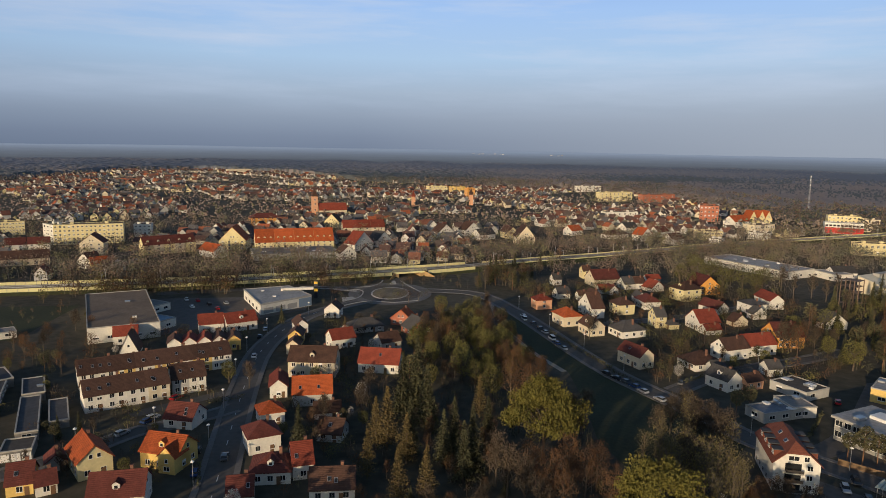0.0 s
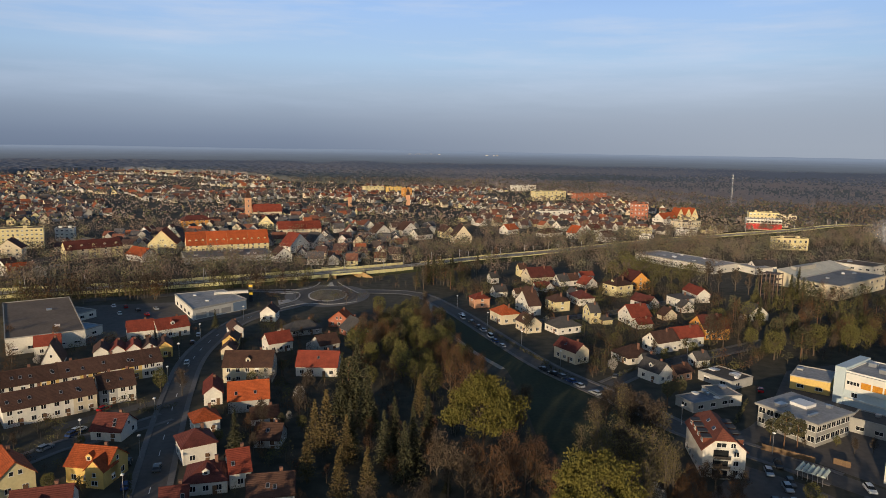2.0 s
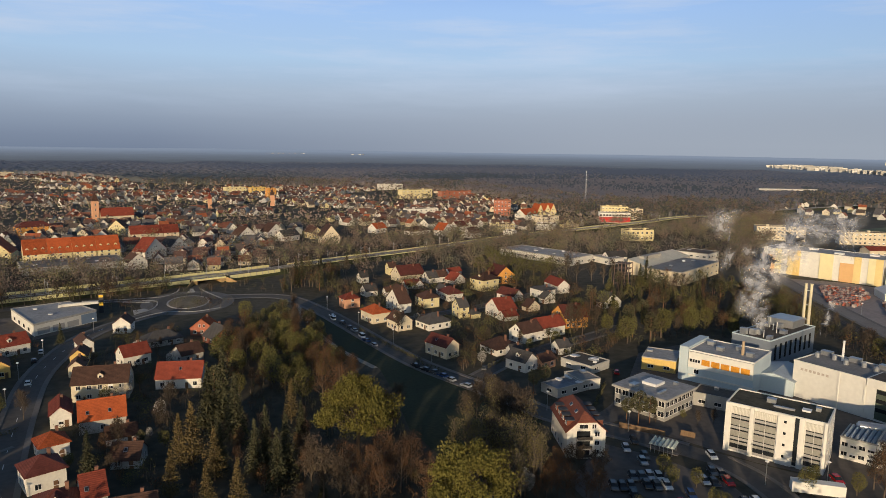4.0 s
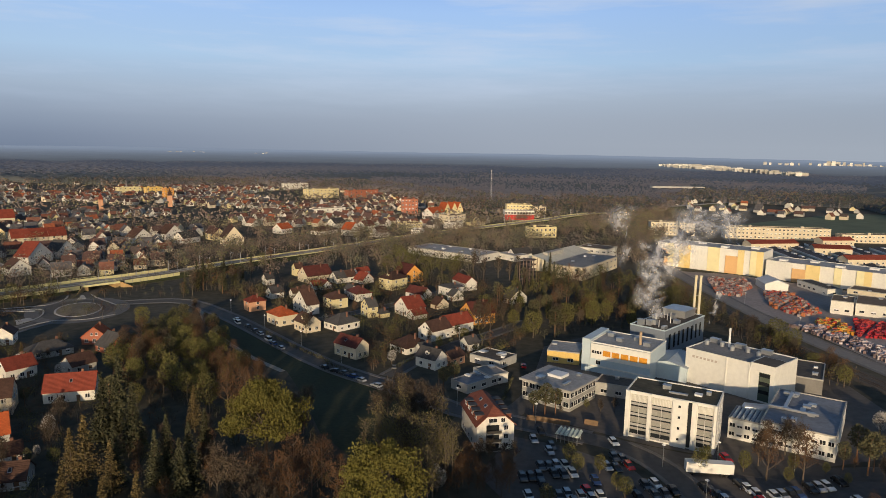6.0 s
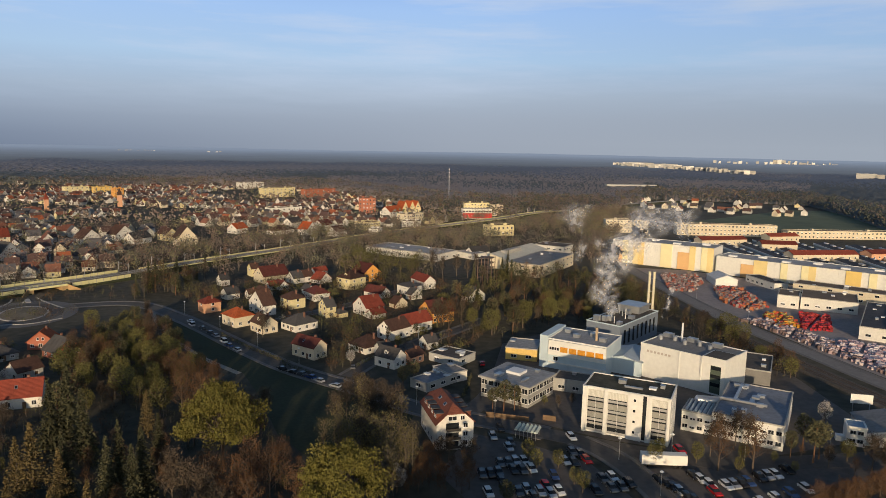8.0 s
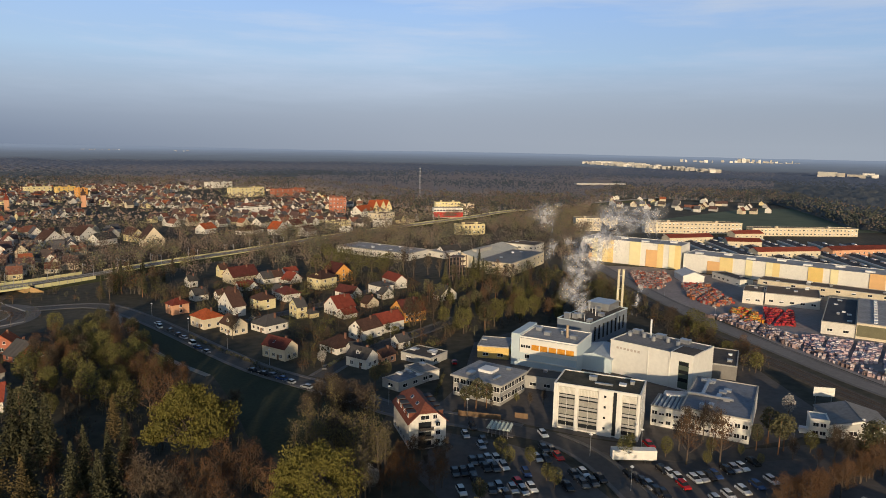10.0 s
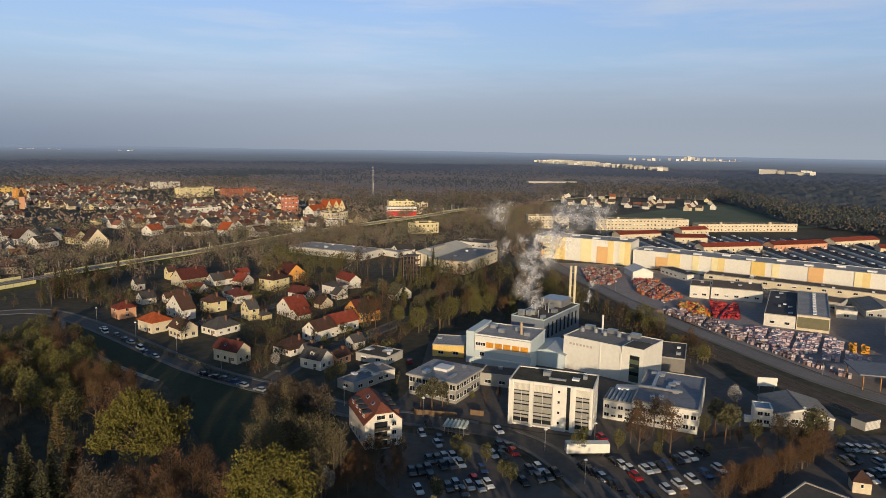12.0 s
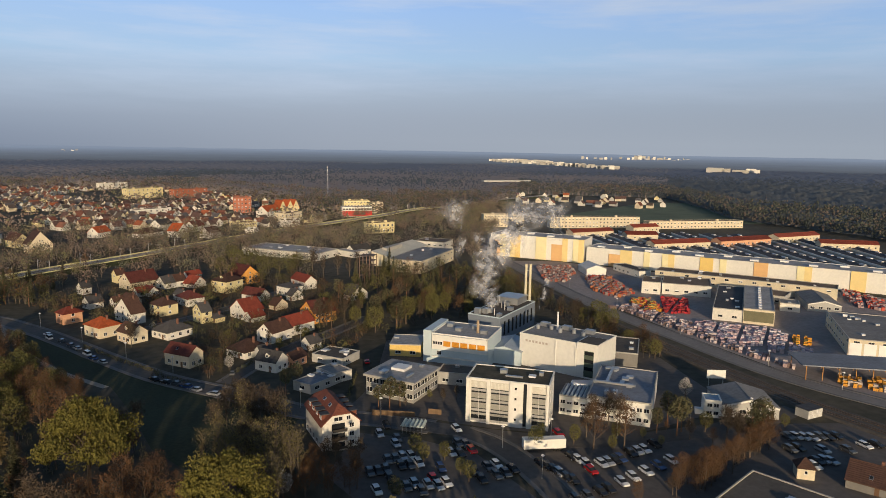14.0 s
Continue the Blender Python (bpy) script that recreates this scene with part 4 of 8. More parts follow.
def wing():
    """Low two-storey wing with ducts on its flat roof, and a lower annex with a ribbed glass roof at its corner."""
    rot, w, d, h = -58.5, 18.5, 31.5, 6.9
    a, b = Vector((math.cos(radians(rot)), math.sin(radians(rot)))), Vector((-math.sin(radians(rot)), math.cos(radians(rot))))
    near = Vector((164.4, 111.4))
    c = near - a * w / 2 + b * d / 2
    ob = thing("workshop_wing", c.x, c.y, rot, "low white workshop wing with window bands and a blue-grey roof", "factory building")
    part("wall", body_mesh(w, d, h, 0, "flat", "x", [M_WHITEP]), ob)
    part("roof", flat_roof_mesh(w, d, h, felt_mat("bluefelt"), M_CONC), ob)
    for f in range(2):
        for k in range(9):
            part("window", window_mesh(1.5, 1.3, k % 3 == 0), ob, at=pose(-w / 2 + 1.3 + k * 2.0, -d / 2, 1.8 + f * 3.0))
    r2 = random.Random(8)
    for k in range(9):
        roof_box(ob, r2.uniform(-w * 0.4, w * 0.4), r2.uniform(-d * 0.4, d * 0.4), h, r2.uniform(1, 2.2), r2.uniform(1, 3), r2.uniform(0.5, 1.1))
    m = Mesh()
    m.box(-w * 0.5, w * 0.2, -d * 0.12, -d * 0.12 + 0.8, h + 0.5, h + 1.1, 0, True)
    m.box(-w * 0.3, -w * 0.25, -d * 0.12, d * 0.42, h + 0.5, h + 1.0, 0, True)
    part("duct", m.done("duct", [M_METAL]), ob)
    q = near - a * (w + 4.2) + b * 5.5
    an = thing("workshop_annex", q.x, q.y, rot, "low white annex with windows and a ribbed glass roof", "factory building")
    part("wall", body_mesh(8.2, 11.0, 5.8, 0, "flat", "x", [M_WHITEP]), an)
    part("roof", flat_roof_mesh(8.2, 11.0, 5.8, felt_mat("bluefelt"), M_CONC), an)
    for k in range(6):
        m = Mesh()
        m.prism([(-0.45, 5.95), (0.45, 5.95), (0, 6.6)], -5.0, 5.0, "y")
        part("glass_ridge", m.done("glass_ridge", [mat("ribbed_glass", (0.42, 0.46, 0.48), 0.3)]), an, at=pose(-3.2 + k * 1.25, 0, 0))
    for f in range(2):
        for k in range(4):
            part("window", window_mesh(1.5, 1.2, k % 2), an, at=pose(-3.0 + k * 2.0, -5.5, 1.5 + f * 2.6))
    t = thing("storage_tank", 165.5, 134.5, -38, "long horizontal silver tank on low cradles", "tank")
    m = Mesh()
    m.tube((-6, 0, 6.0), (6, 0, 6.0), 1.5, 1.5, 14)
    m.tube((-6, 0, 6.0), (-6.6, 0, 6.0), 1.5, 0.6, 14)
    m.tube((6, 0, 6.0), (6.6, 0, 6.0), 1.5, 0.6, 14)
    part("vessel", m.done("vessel", [M_METAL]), t)
    for u in (-4, 0, 4):
        m = Mesh()
        m.box(u - 0.4, u + 0.4, -1.3, 1.3, 0, 5.0)
        part("cradle", m.done("cradle", [M_CONC]), t)
    flat(213.1, 158.9, -55, 12.0, 22.0, 5.0, "dim", "darkfelt", units=2, bands=False)
    flat(146.0, 172.0, -50, 20, 9, 4.0, "grey", "darkfelt", units=3)


def redblock(x, y, rot, w, d, h):
    """Three-storey block under a broad red half-hipped roof with rows of dormer windows and balconies."""
    w, d, h = 10.3, 17.0, 7.3
    ob = thing("apartment_house", x + 0.06, y - 0.3, -12, "white apartment house with balconies under a big red roof", "apartment house")
    rise = 4.4
    m = Mesh()
    m.prism([(-w / 2, -0.3), (w / 2, -0.3), (w / 2, h), (w * 0.22, h + 2.7), (-w * 0.22, h + 2.7), (-w / 2, h)], -d / 2, d / 2, "y")
    part("wall", m.done("wall", [wall_mat("white")]), ob)
    m = Mesh()
    s = rise / (w / 2)
    Y, ze, zr, t = w / 2 + 0.5, h - 0.5 * s, h + rise, 0.25
    B = [(-Y, -d / 2 - 0.4, ze), (Y, -d / 2 - 0.4, ze), (Y, d / 2 + 0.4, ze), (-Y, d / 2 + 0.4, ze)]
    k0, k1 = w * 0.24, h + rise * 0.54
    F0, F1, G0, G1 = (-k0, -d / 2 - 0.4, k1), (k0, -d / 2 - 0.4, k1), (-k0, d / 2 + 0.4, k1), (k0, d / 2 + 0.4, k1)
    T0, T1 = (0, -d / 2 + 2.6, zr), (0, d / 2 - 2.6, zr)
    up = lambda p: (p[0], p[1], p[2] + t)
    for f in ([B[1], B[2], G1, T1, T0, F1], [B[3], B[0], F0, T0, T1, G0], [F0, F1, T0], [G1, G0, T1]):
        m.poly([up(p) for p in f]), m.poly(list(reversed(f)))
    for e in ((B[0], F0), (F0, F1), (F1, B[1]), (B[1], B[2]), (B[3], B[0])):
        m.poly([e[0], e[1], up(e[1]), up(e[0])])
    part("roof", m.done("roof", [tile_mat("tile_brown_red", (0.165, 0.055, 0.035))]), ob)
    ang = math.degrees(math.atan(s))
    for side in (-1, 1):
        for k in range(4):
            y, z0 = -d * 0.34 + k * d * 0.21, h + rise * 0.16
            x0, x1 = side * w * 0.47, side * w * 0.20
            m = Mesh()
            m.box(min(x0, x1), max(x0, x1), y - 0.95, y + 0.95, z0, z0 + 1.5, 0)
            dm = part("dormer", m.done("dormer", [tile_mat("tile_brown_red", (0.165, 0.055, 0.035))]), ob)
            m = Mesh()
            m.box(min(x0, x1) - 0.3, max(x0, x1) + 0.2, y - 1.15, y + 1.15, z0 + 1.5, z0 + 1.68, 0, True)
            part("dormer_roof", m.done("dormer_roof", [felt_mat("slate")]), dm)
            part("window", window_mesh(1.5, 1.1), dm, at=pose(x0, y, z0 + 0.8, 0, 0, 90 * side))
    for k in (-0.2, 0.1):
        m = Mesh()
        m.box(-0.5, 0.5, -0.7, 0.7, 0.0, 0.2, 0), m.box(-0.4, 0.4, -0.6, 0.6, 0.2, 0.21, 1)
        part("skylight", m.done("skylight", [M_METAL, M_GLASS]), ob, at=Matrix.Translation((-w * 0.14, k * d, h + rise * 0.72 + 0.2)) @ pose(0, 0, 0, 0, -ang, 0))
    for f in range(3):
        z = 0.3 + f * 2.42
        m = Mesh()
        # flat dark pane in place of the recess and its shade
        strip(m, -2.6, 1.0, -d / 2, z + 0.1, z + 2.1, 0, 0.03)
        lg = part("loggia", m.done("loggia", [M_GLASS]), ob, "flat dark glass standing in for a shaded loggia, with railing")
        m = Mesh()
        m.box(-2.7, 1.3, -d / 2 - 1.3, -d / 2, z - 0.1, z + 0.08, 0, True)
        part("slab", m.done("slab", [M_CONC]), lg)
        m = Mesh()
        m.box(-2.7, 1.3, -d / 2 - 1.3, -d / 2 - 1.22, z + 0.25, z + 0.95, 0, True)
        part("railing", m.done("railing", [mat("dark_rail", (0.05, 0.045, 0.04), 0.6)]), lg)
        part("window", window_mesh(1.3, 1.3), ob, at=pose(2.9, -d / 2, z + 1.2))
        windows_on(ob, w, d, 3, "l", 1, z0=z + 0.3, step=3.0)
    part("window", window_mesh(1.2, 1.2), ob, at=pose(2.0, -d / 2, h + 1.2))
    part("window", window_mesh(2.4, 1.2), ob, at=pose(-0.8, -d / 2, h + 1.2))


def greyoffice(x, y, rot, w, d, h):
    """Two-storey grey office pavilion with ribbon windows and a broad pale flat roof."""
    ob = thing("office_pavilion", x, y, rot, "two-storey grey office pavilion with ribbon windows and flat roof", "office building")
    # both long fronts are glazed
    part("wall", body_mesh(w - 1.6, d - 1.6, h - 0.6, 0, "flat", "x", [mat("grey_facade", (0.34, 0.33, 0.30), 0.7)]), ob)
    m = Mesh()
    m.box(-w / 2, w / 2, -d / 2, d / 2, h - 0.6, h, 0, True)
    m.box(-w / 2 + 0.4, w / 2 - 0.4, -d / 2 + 0.4, d / 2 - 0.4, h, h + 0.05, 1)
    part("roof", m.done("roof", [M_CONC, felt_mat("metal")]), ob)
    ww, dd = w - 1.6, d - 1.6
    for f in range(2):
        z = 1.2 + f * 3.1
        for k in range(7):
            part("window", window_mesh(2.0, 1.7), ob, at=pose(-ww / 2 + 1.3 + k * (ww - 2.6) / 6, -dd / 2, z + 0.85))
            part("window", window_mesh(2.0, 1.7), ob, at=pose(-ww / 2, -dd / 2 + 1.3 + k * (dd - 2.6) / 6, z + 0.85, 0, 0, -90))
    roof_box(ob, 1, 1, h, 5, 5, 0.9, "lantern", M_FRAME)
    roof_box(ob, -5, 4, h, 3, 2, 0.8)
    roof_box(ob, -4, -5, h, 4, 0.7, 0.5, "duct")
    roof_box(ob, 6, -4, h, 1.4, 1.4, 0.8)


def redfactory(x, y, rot, w, d, h):
    """Factory with a bright red lower front and white window band."""
    ob = thing("red_factory", x, y, rot, "factory with a bright red front and white top storey", "factory building")
    part("wall", body_mesh(w, d, h, 0, "flat", "x", [M_WHITEP]), ob)
    part("roof", flat_roof_mesh(w, d, h, felt_mat("metal"), M_WHITEP), ob)
    for k in range(10):
        m = Mesh()
        u = -w / 2 + k * w / 10
        strip(m, u + 0.05, u + w / 10 - 0.05, -d / 2, 0.5, h * 0.6, 0, 0.25)
        part("panel", m.done("panel", [mat("bright_red_panel", (0.62, 0.035, 0.03), 0.5)]), ob)
        m = Mesh()
        strip(m, u + 0.5, u + w / 10 - 0.5, -d / 2, h * 0.7, h * 0.86, 0, 0.05)
        part("window", m.done("window", [M_GLASS]), ob)


def lean_hall(x, y, rot, w, d, h):
    """A long hall whose single pale roof slope falls towards its front."""
    ob = thing("hall", x, y, rot, "long hall with a pale sloping metal roof", "hall", "flat halls")
    m = Mesh()
    m.prism([(-d / 2, 0), (d / 2, 0), (d / 2, h + 3.4), (-d / 2, h)], -w / 2, w / 2, "x", 0)
    part("wall", m.done("wall", [wall_mat("cream")]), ob)
    n = max(4, int(w / 5))
    for k in range(n):
        m = Mesh()
        a = -w / 2 + k * w / n
        m.prism([(-d / 2 - 0.4, h - 0.02), (d / 2 + 0.2, h + 3.45), (d / 2 + 0.2, h + 3.65), (-d / 2 - 0.4, h + 0.18)], a + 0.04, a + w / n - 0.04, "x", 0)
        part("roof_sheet", m.done("roof_sheet", [mat("pale_roof_sheet", (0.60, 0.56, 0.45), 0.6, vary=0.2, fine=0.8, coarse=0.1)]), ob)
    m = Mesh()
    m.box(-w * 0.3, w * 0.05, d * 0.1, d * 0.4, h + 2.2, h + 4.4)
    part("ridge_vent", m.done("ridge_vent", [M_CONC]), ob)


def warehouse():
    """The depot's long high hall, its wall clad in white, yellow and orange panels."""
    for a, b, h, first, count in ((Vector((340.0, 378.5)), Vector((372.0, 315.0)), 16.2, 0, 18), (Vector((372.5, 313.0)), Vector((470.0, 66.0)), 11.6, 18, 66)):
        warehouse_part(a, b, h, first, count)


def warehouse_part(a, b, h, first, count):
    w, dvec = (b - a).length, (b - a)
    rot = math.degrees(math.atan2(dvec.y, dvec.x))
    side = Vector((-dvec.y, dvec.x)).normalized()
    d = 24.0
    c = (a + b) / 2 + side * d / 2
    ob = thing("long_warehouse", c.x, c.y, rot, "very long white warehouse with yellow and orange wall panels", "warehouse", "depot warehouses")
    part("wall", body_mesh(w, d, h, 0, "flat", "x", [M_WHITEP]), ob)
    part("roof", flat_roof_mesh(w, d, h, felt_mat("metal"), M_WHITEP), ob)
    cols = {"white": M_WHITEP, "yellow": mat("yellow_panel", (0.76, 0.60, 0.28), 0.6, vary=0.1), "pale": mat("pale_panel", (0.78, 0.70, 0.42), 0.6, vary=0.1),
            "orange": mat("orange_panel", (0.70, 0.43, 0.20), 0.6, vary=0.1), "deep": mat("gold_panel", (0.74, 0.53, 0.18), 0.6, vary=0.1)}
    pw = w / count
    tones = {0: "orange", 1: "orange", 2: "pale", 4: "yellow", 5: "deep", 9: "pale", 10: "pale", 12: "orange", 13: "orange", 14: "yellow", 16: "pale", 17: "yellow", 22: "orange", 23: "orange",
             24: "yellow", 25: "yellow", 28: "pale", 31: "pale", 32: "yellow", 37: "deep", 38: "deep", 40: "pale", 45: "orange", 46: "orange", 51: "pale", 52: "yellow", 58: "yellow", 59: "yellow",
             64: "orange", 65: "orange", 70: "pale", 71: "yellow", 76: "orange", 77: "orange"}
    for k in range(count):
        m = Mesh()
        q = first + k
        tall = h + 0.5
        if tones.get(q) == "orange" and q < 30:
            tall = h * 0.74
        strip(m, -w / 2 + k * pw + 0.01, -w / 2 + (k + 1) * pw - 0.01, -d / 2, 0.1, tall, 0, 0.25 + 0.5 * (q in tones))
        part("panel", m.done("panel", [cols[tones.get(q, "white")]]), ob)
    for k in range(count // 4):
        roof_box(ob, -w / 2 + (k + 0.5) * w / (count // 4), 3 if k % 2 else -5, h, 5, 3, 1.0, "skylight", M_FRAME)


def depot():
    """White tent and the open canopy of the storage yard."""
    t = thing("white_tent_hall", 347.8, 287.0, -32, "white gabled storage tent", "tent")
    part("cover", body_mesh(13, 18, 4.0, 2.4, "gable", "y", [M_WHITEP]), t)
    part("roof", roof_mesh(13, 18, 4.0, 2.4, "gable", "y", [mat("tent_cloth", (0.6, 0.6, 0.6), 0.6)]), t)
    c = thing("open_canopy", 263.2, 97.6, -47, "long open canopy with a blue-grey roof on posts", "canopy")
    m = Mesh()
    m.box(-18, 18, -8.3, 8.3, 5.2, 5.6, 0, True)
    part("roof", m.done("canopy_roof", [felt_mat("bluefelt")]), c)
    for k in range(7):
        for v in (-7.8, 7.8):
            m = Mesh()
            m.box(-16.5 + k * 5.5 - 0.12, -16.5 + k * 5.5 + 0.12, v - 0.12, v + 0.12, 0, 5.2)
            part("post", m.done("post", [mat("rust_post", (0.4, 0.2, 0.06), 0.7)]), c)


def goods(poly, n, tones, rot, label, low=0.7, high=2.0, gap=1.5):
    """Pallets and crates in rows over a stretch of the yard."""
    xs, ys = [p[0] for p in poly], [p[1] for p in poly]
    cx, cy = sum(xs) / len(xs), sum(ys) / len(ys)
    r = random.Random(int(cx))
    ca, sa = math.cos(radians(rot)), math.sin(radians(rot))
    m = Mesh()
    for i in range(-40, 41):
        for j in range(-52, 53):
            if i % 7 == 0 or r.random() < 0.15:
                continue
            u, v = i * gap, j * gap * 0.85
            x, y = cx + u * ca - v * sa, cy + u * sa + v * ca
            if not inside(x, y, poly) or len(m.f) > n * 9:
                continue
            a, b, h = r.uniform(0.45, 0.85), r.uniform(0.4, 0.7), r.uniform(low, high)
            k = len(m.v)
            m.box(-a, a, -b, b, 0.03, h, r.randrange(len(tones)))
            m.v[k:] = [(x + p * ca - q * sa, y + p * sa + q * ca, z) for p, q, z in m.v[k:]]
    mats = [mat("goods_%.2f_%.2f_%.2f" % t, t, 0.6, vary=0.3) for t in tones]
    tagged(new("stacked_goods", m.done("stacked_goods", mats)), label, "stacked goods", kind="stuff")


def gable_hall(x, y, rot, w, d, eave, rise):
    """A broad workshop under a shallow gable, its front boarded in white."""
    ob = thing("workshop", x, y, rot, "broad grey workshop with a shallow gable roof and white front", "workshop")
    part("wall", body_mesh(w, d, eave, rise, "gable", "y", [wall_mat("grey")]), ob)
    part("roof", roof_mesh(w, d, eave, rise, "gable", "y", [felt_mat("grey")], 0.3), ob)
    for sx in (-1, 1):
        m = Mesh()
        m.prism([(0, eave + rise - 0.5), (-sx * w * 0.5, eave - 0.5), (-sx * w * 0.5, eave + 0.05), (0, eave + rise + 0.05)], -d / 2 - 0.36, -d / 2 - 0.31, "y")
        part("fascia", m.done("fascia", [M_WHITEP]), ob)
    for k in range(4):
        part("window", window_mesh(2.0, 1.3), ob, at=pose(-w * 0.36 + k * w * 0.24, -d / 2, 1.9))
    return ob


def kiosk(x, y, rot, w, d):
    ob = thing("gatehouse", x, y, rot, "small two-storey white gatehouse with blue side", "gatehouse")
    part("wall", body_mesh(w, d, 5.2, 0, "flat", "x", [M_WHITEP]), ob)
    part("roof", flat_roof_mesh(w, d, 5.2, felt_mat("blue"), M_WHITEP), ob)
    for z in (1.5, 3.9):
        part("window", window_mesh(1.5, 1.2), ob, at=pose(-0.9, -d / 2, z))
        part("window", window_mesh(1.5, 1.2), ob, at=pose(1.0, -d / 2, z))
    m = Mesh()
    m.box(-w / 2 - 2.2, -w / 2, -1, 1, 0, 1.6)
    part("bin_box", m.done("bin_box", [M_FRAME]), ob)


def container(x, y, rot, w, d):
    ob = thing("site_container", x, y, rot, "grey-white ribbed site container on gravel", "container")
    m = Mesh()
    m.box(-w / 2, w / 2, -d / 2, d / 2, 0.1, 2.8)
    part("box", m.done("box", [wall_mat("grey")]), ob)
    m = Mesh()
    m.box(-w / 2 - 0.1, w / 2 + 0.1, -d / 2 - 0.1, d / 2 + 0.1, 2.8, 2.95)
    part("roof", m.done("roof", [felt_mat("slate")]), ob)
    for k in range(12):
        m = Mesh()
        m.box(-w / 2 + k * w / 11.5, -w / 2 + k * w / 11.5 + 0.12, -d / 2 - 0.06, -d / 2 + 0.01, 0.2, 2.7)
        part("rib", m.done("rib", [M_FRAME]), ob)


def billboard(x, y, rot, w, d):
    ob = thing("billboard", x, y, -40, "plain white billboard on two posts", "billboard")
    for u in (-2.4, 2.4):
        m = Mesh()
        m.tube((u, 0, 0), (u, 0, 3), 0.12, 0.12)
        part("post", m.done("post", [M_METAL]), ob)
    m = Mesh()
    m.box(-3.2, 3.2, -0.1, 0.1, 2.6, 5.6, 0, True)
    part("board", m.done("board", [M_WHITEP]), ob)


def hut(x, y, rot, w, d):
    ob = thing("transformer_hut", x, y, -52, "small cream tower hut with pointed brown roof", "hut")
    part("wall", body_mesh(4.0, 4.0, 3.1, 0, "flat", "x", [wall_mat("cream")]), ob)
    part("roof", roof_mesh(4.0, 4.0, 3.1, 1.9, "hip", "x", [tile_mat("tile_brown", TILE["brown"])], 0.3), ob)
    part("window", window_mesh(0.7, 0.9), ob, at=pose(0, -2.0, 1.9))


def signwall(x, y, rot, w, d):
    ob = thing("white_trailer", x, y, rot, "long plain white trailer parked at the kerb", "trailer")
    m = Mesh()
    m.box(-w / 2, w / 2, -1.2, 1.2, 0.9, 3.5, 0, True)
    part("box", m.done("box", [M_WHITEP]), ob)
    m = Mesh()
    m.box(-w / 2 + 0.4, w / 2 - 0.4, -0.9, 0.9, 0.6, 0.9, 0, True)
    part("chassis", m.done("chassis", [M_RUBBER]), ob)
    for u in (w * 0.25, w * 0.36, -w * 0.38):
        for v in (-1.0, 1.0):
            m = Mesh()
            m.tube((u, v - 0.15, 0.45), (u, v + 0.15, 0.45), 0.45, 0.45, 10)
            part("wheel", m.done("wheel", [M_RUBBER]), ob)


def shelter(x, y, rot, w, d):
    ob = thing("bicycle_shelter", x, y, rot, "bicycle shelter with a ridged pale green roof", "shelter")
    for k in range(6):
        u = -w / 2 + (k + 0.5) * w / 6
        m = Mesh()
        m.prism([(-w / 13, 2.3), (w / 13, 2.3), (w / 13, 2.36), (0, 2.95), (-w / 13, 2.36)], -d / 2, d / 2, "y")
        part("roof_panel", m.done("roof_panel", [mat("pale_green_sheet", (0.50, 0.56, 0.50), 0.5)]), ob, at=pose(u, 0, 0))
        for v in (-d / 2 + 0.2, d / 2 - 0.3):
            m = Mesh()
            m.box(u - 0.05, u + 0.05, v, v + 0.1, 0, 2.3)
            part("post", m.done("post", [M_METAL]), ob)


def scaffold(x, y, rot, w, d):
    ob = thing("steel_frame_building", x, y, rot, "open steel frame of a building under construction", "building frame")
    rust = mat("rusty_steel", (0.16, 0.11, 0.08), 0.7)
    for f in range(5):
        m = Mesh()
        m.box(-w / 2, w / 2, -d / 2, d / 2, 3.0 * (f + 1) - 0.16, 3.0 * (f + 1), 0, True)
        part("floor_deck", m.done("floor_deck", [rust]), ob)
    for u in range(5):
        for v in (-1, 1):
            m = Mesh()
            m.box(-w / 2 + u * w / 4 - 0.2, -w / 2 + u * w / 4 + 0.2, v * d / 2 - 0.2, v * d / 2 + 0.2, 0, 15.3)
            part("column", m.done("column", [rust]), ob)


def pylon_sign(x, y, rot, w, d):
    ob = thing("pylon_sign", x, y, 0, "tall yellow and dark advertising pylon", "sign")
    m = Mesh()
    m.box(-1.0, 1.0, -0.35, 0.35, 0, 9.0)
    part("body", m.done("body", [mat("dark_sign", (0.05, 0.05, 0.06), 0.4)]), ob)
    for z, h in ((7.6, 1.2), (3.6, 1.6)):
        m = Mesh()
        m.box(-0.92, 0.92, -0.45, -0.34, z, z + h, 0, True)
        part("panel", m.done("panel", [mat("yellow_sign", (0.75, 0.50, 0.05), 0.4)]), ob)


def street_lamp(x, y, rot=0, h=6.0):
    if "lamp" not in CACHE:
        p, q = Mesh(), Mesh()
        p.tube((0, 0, 0), (0, 0, h), 0.09, 0.06)
        q.box(-0.35, 0.35, -0.35, 0.35, h, h + 0.25, 0, True)
        q.tube((0, 0, h + 0.25), (0, 0, h + 0.45), 0.35, 0.1, 8)
        CACHE["lamp"] = (p.done("pole", [M_METAL]), q.done("lamp_head", [M_FRAME]))
    ob = thing("street_lamp", x, y, rot, "slender street lamp with a pale head", "street lamp", "street lamps")
    part("pole", CACHE["lamp"][0], ob), part("lamp_head", CACHE["lamp"][1], ob)


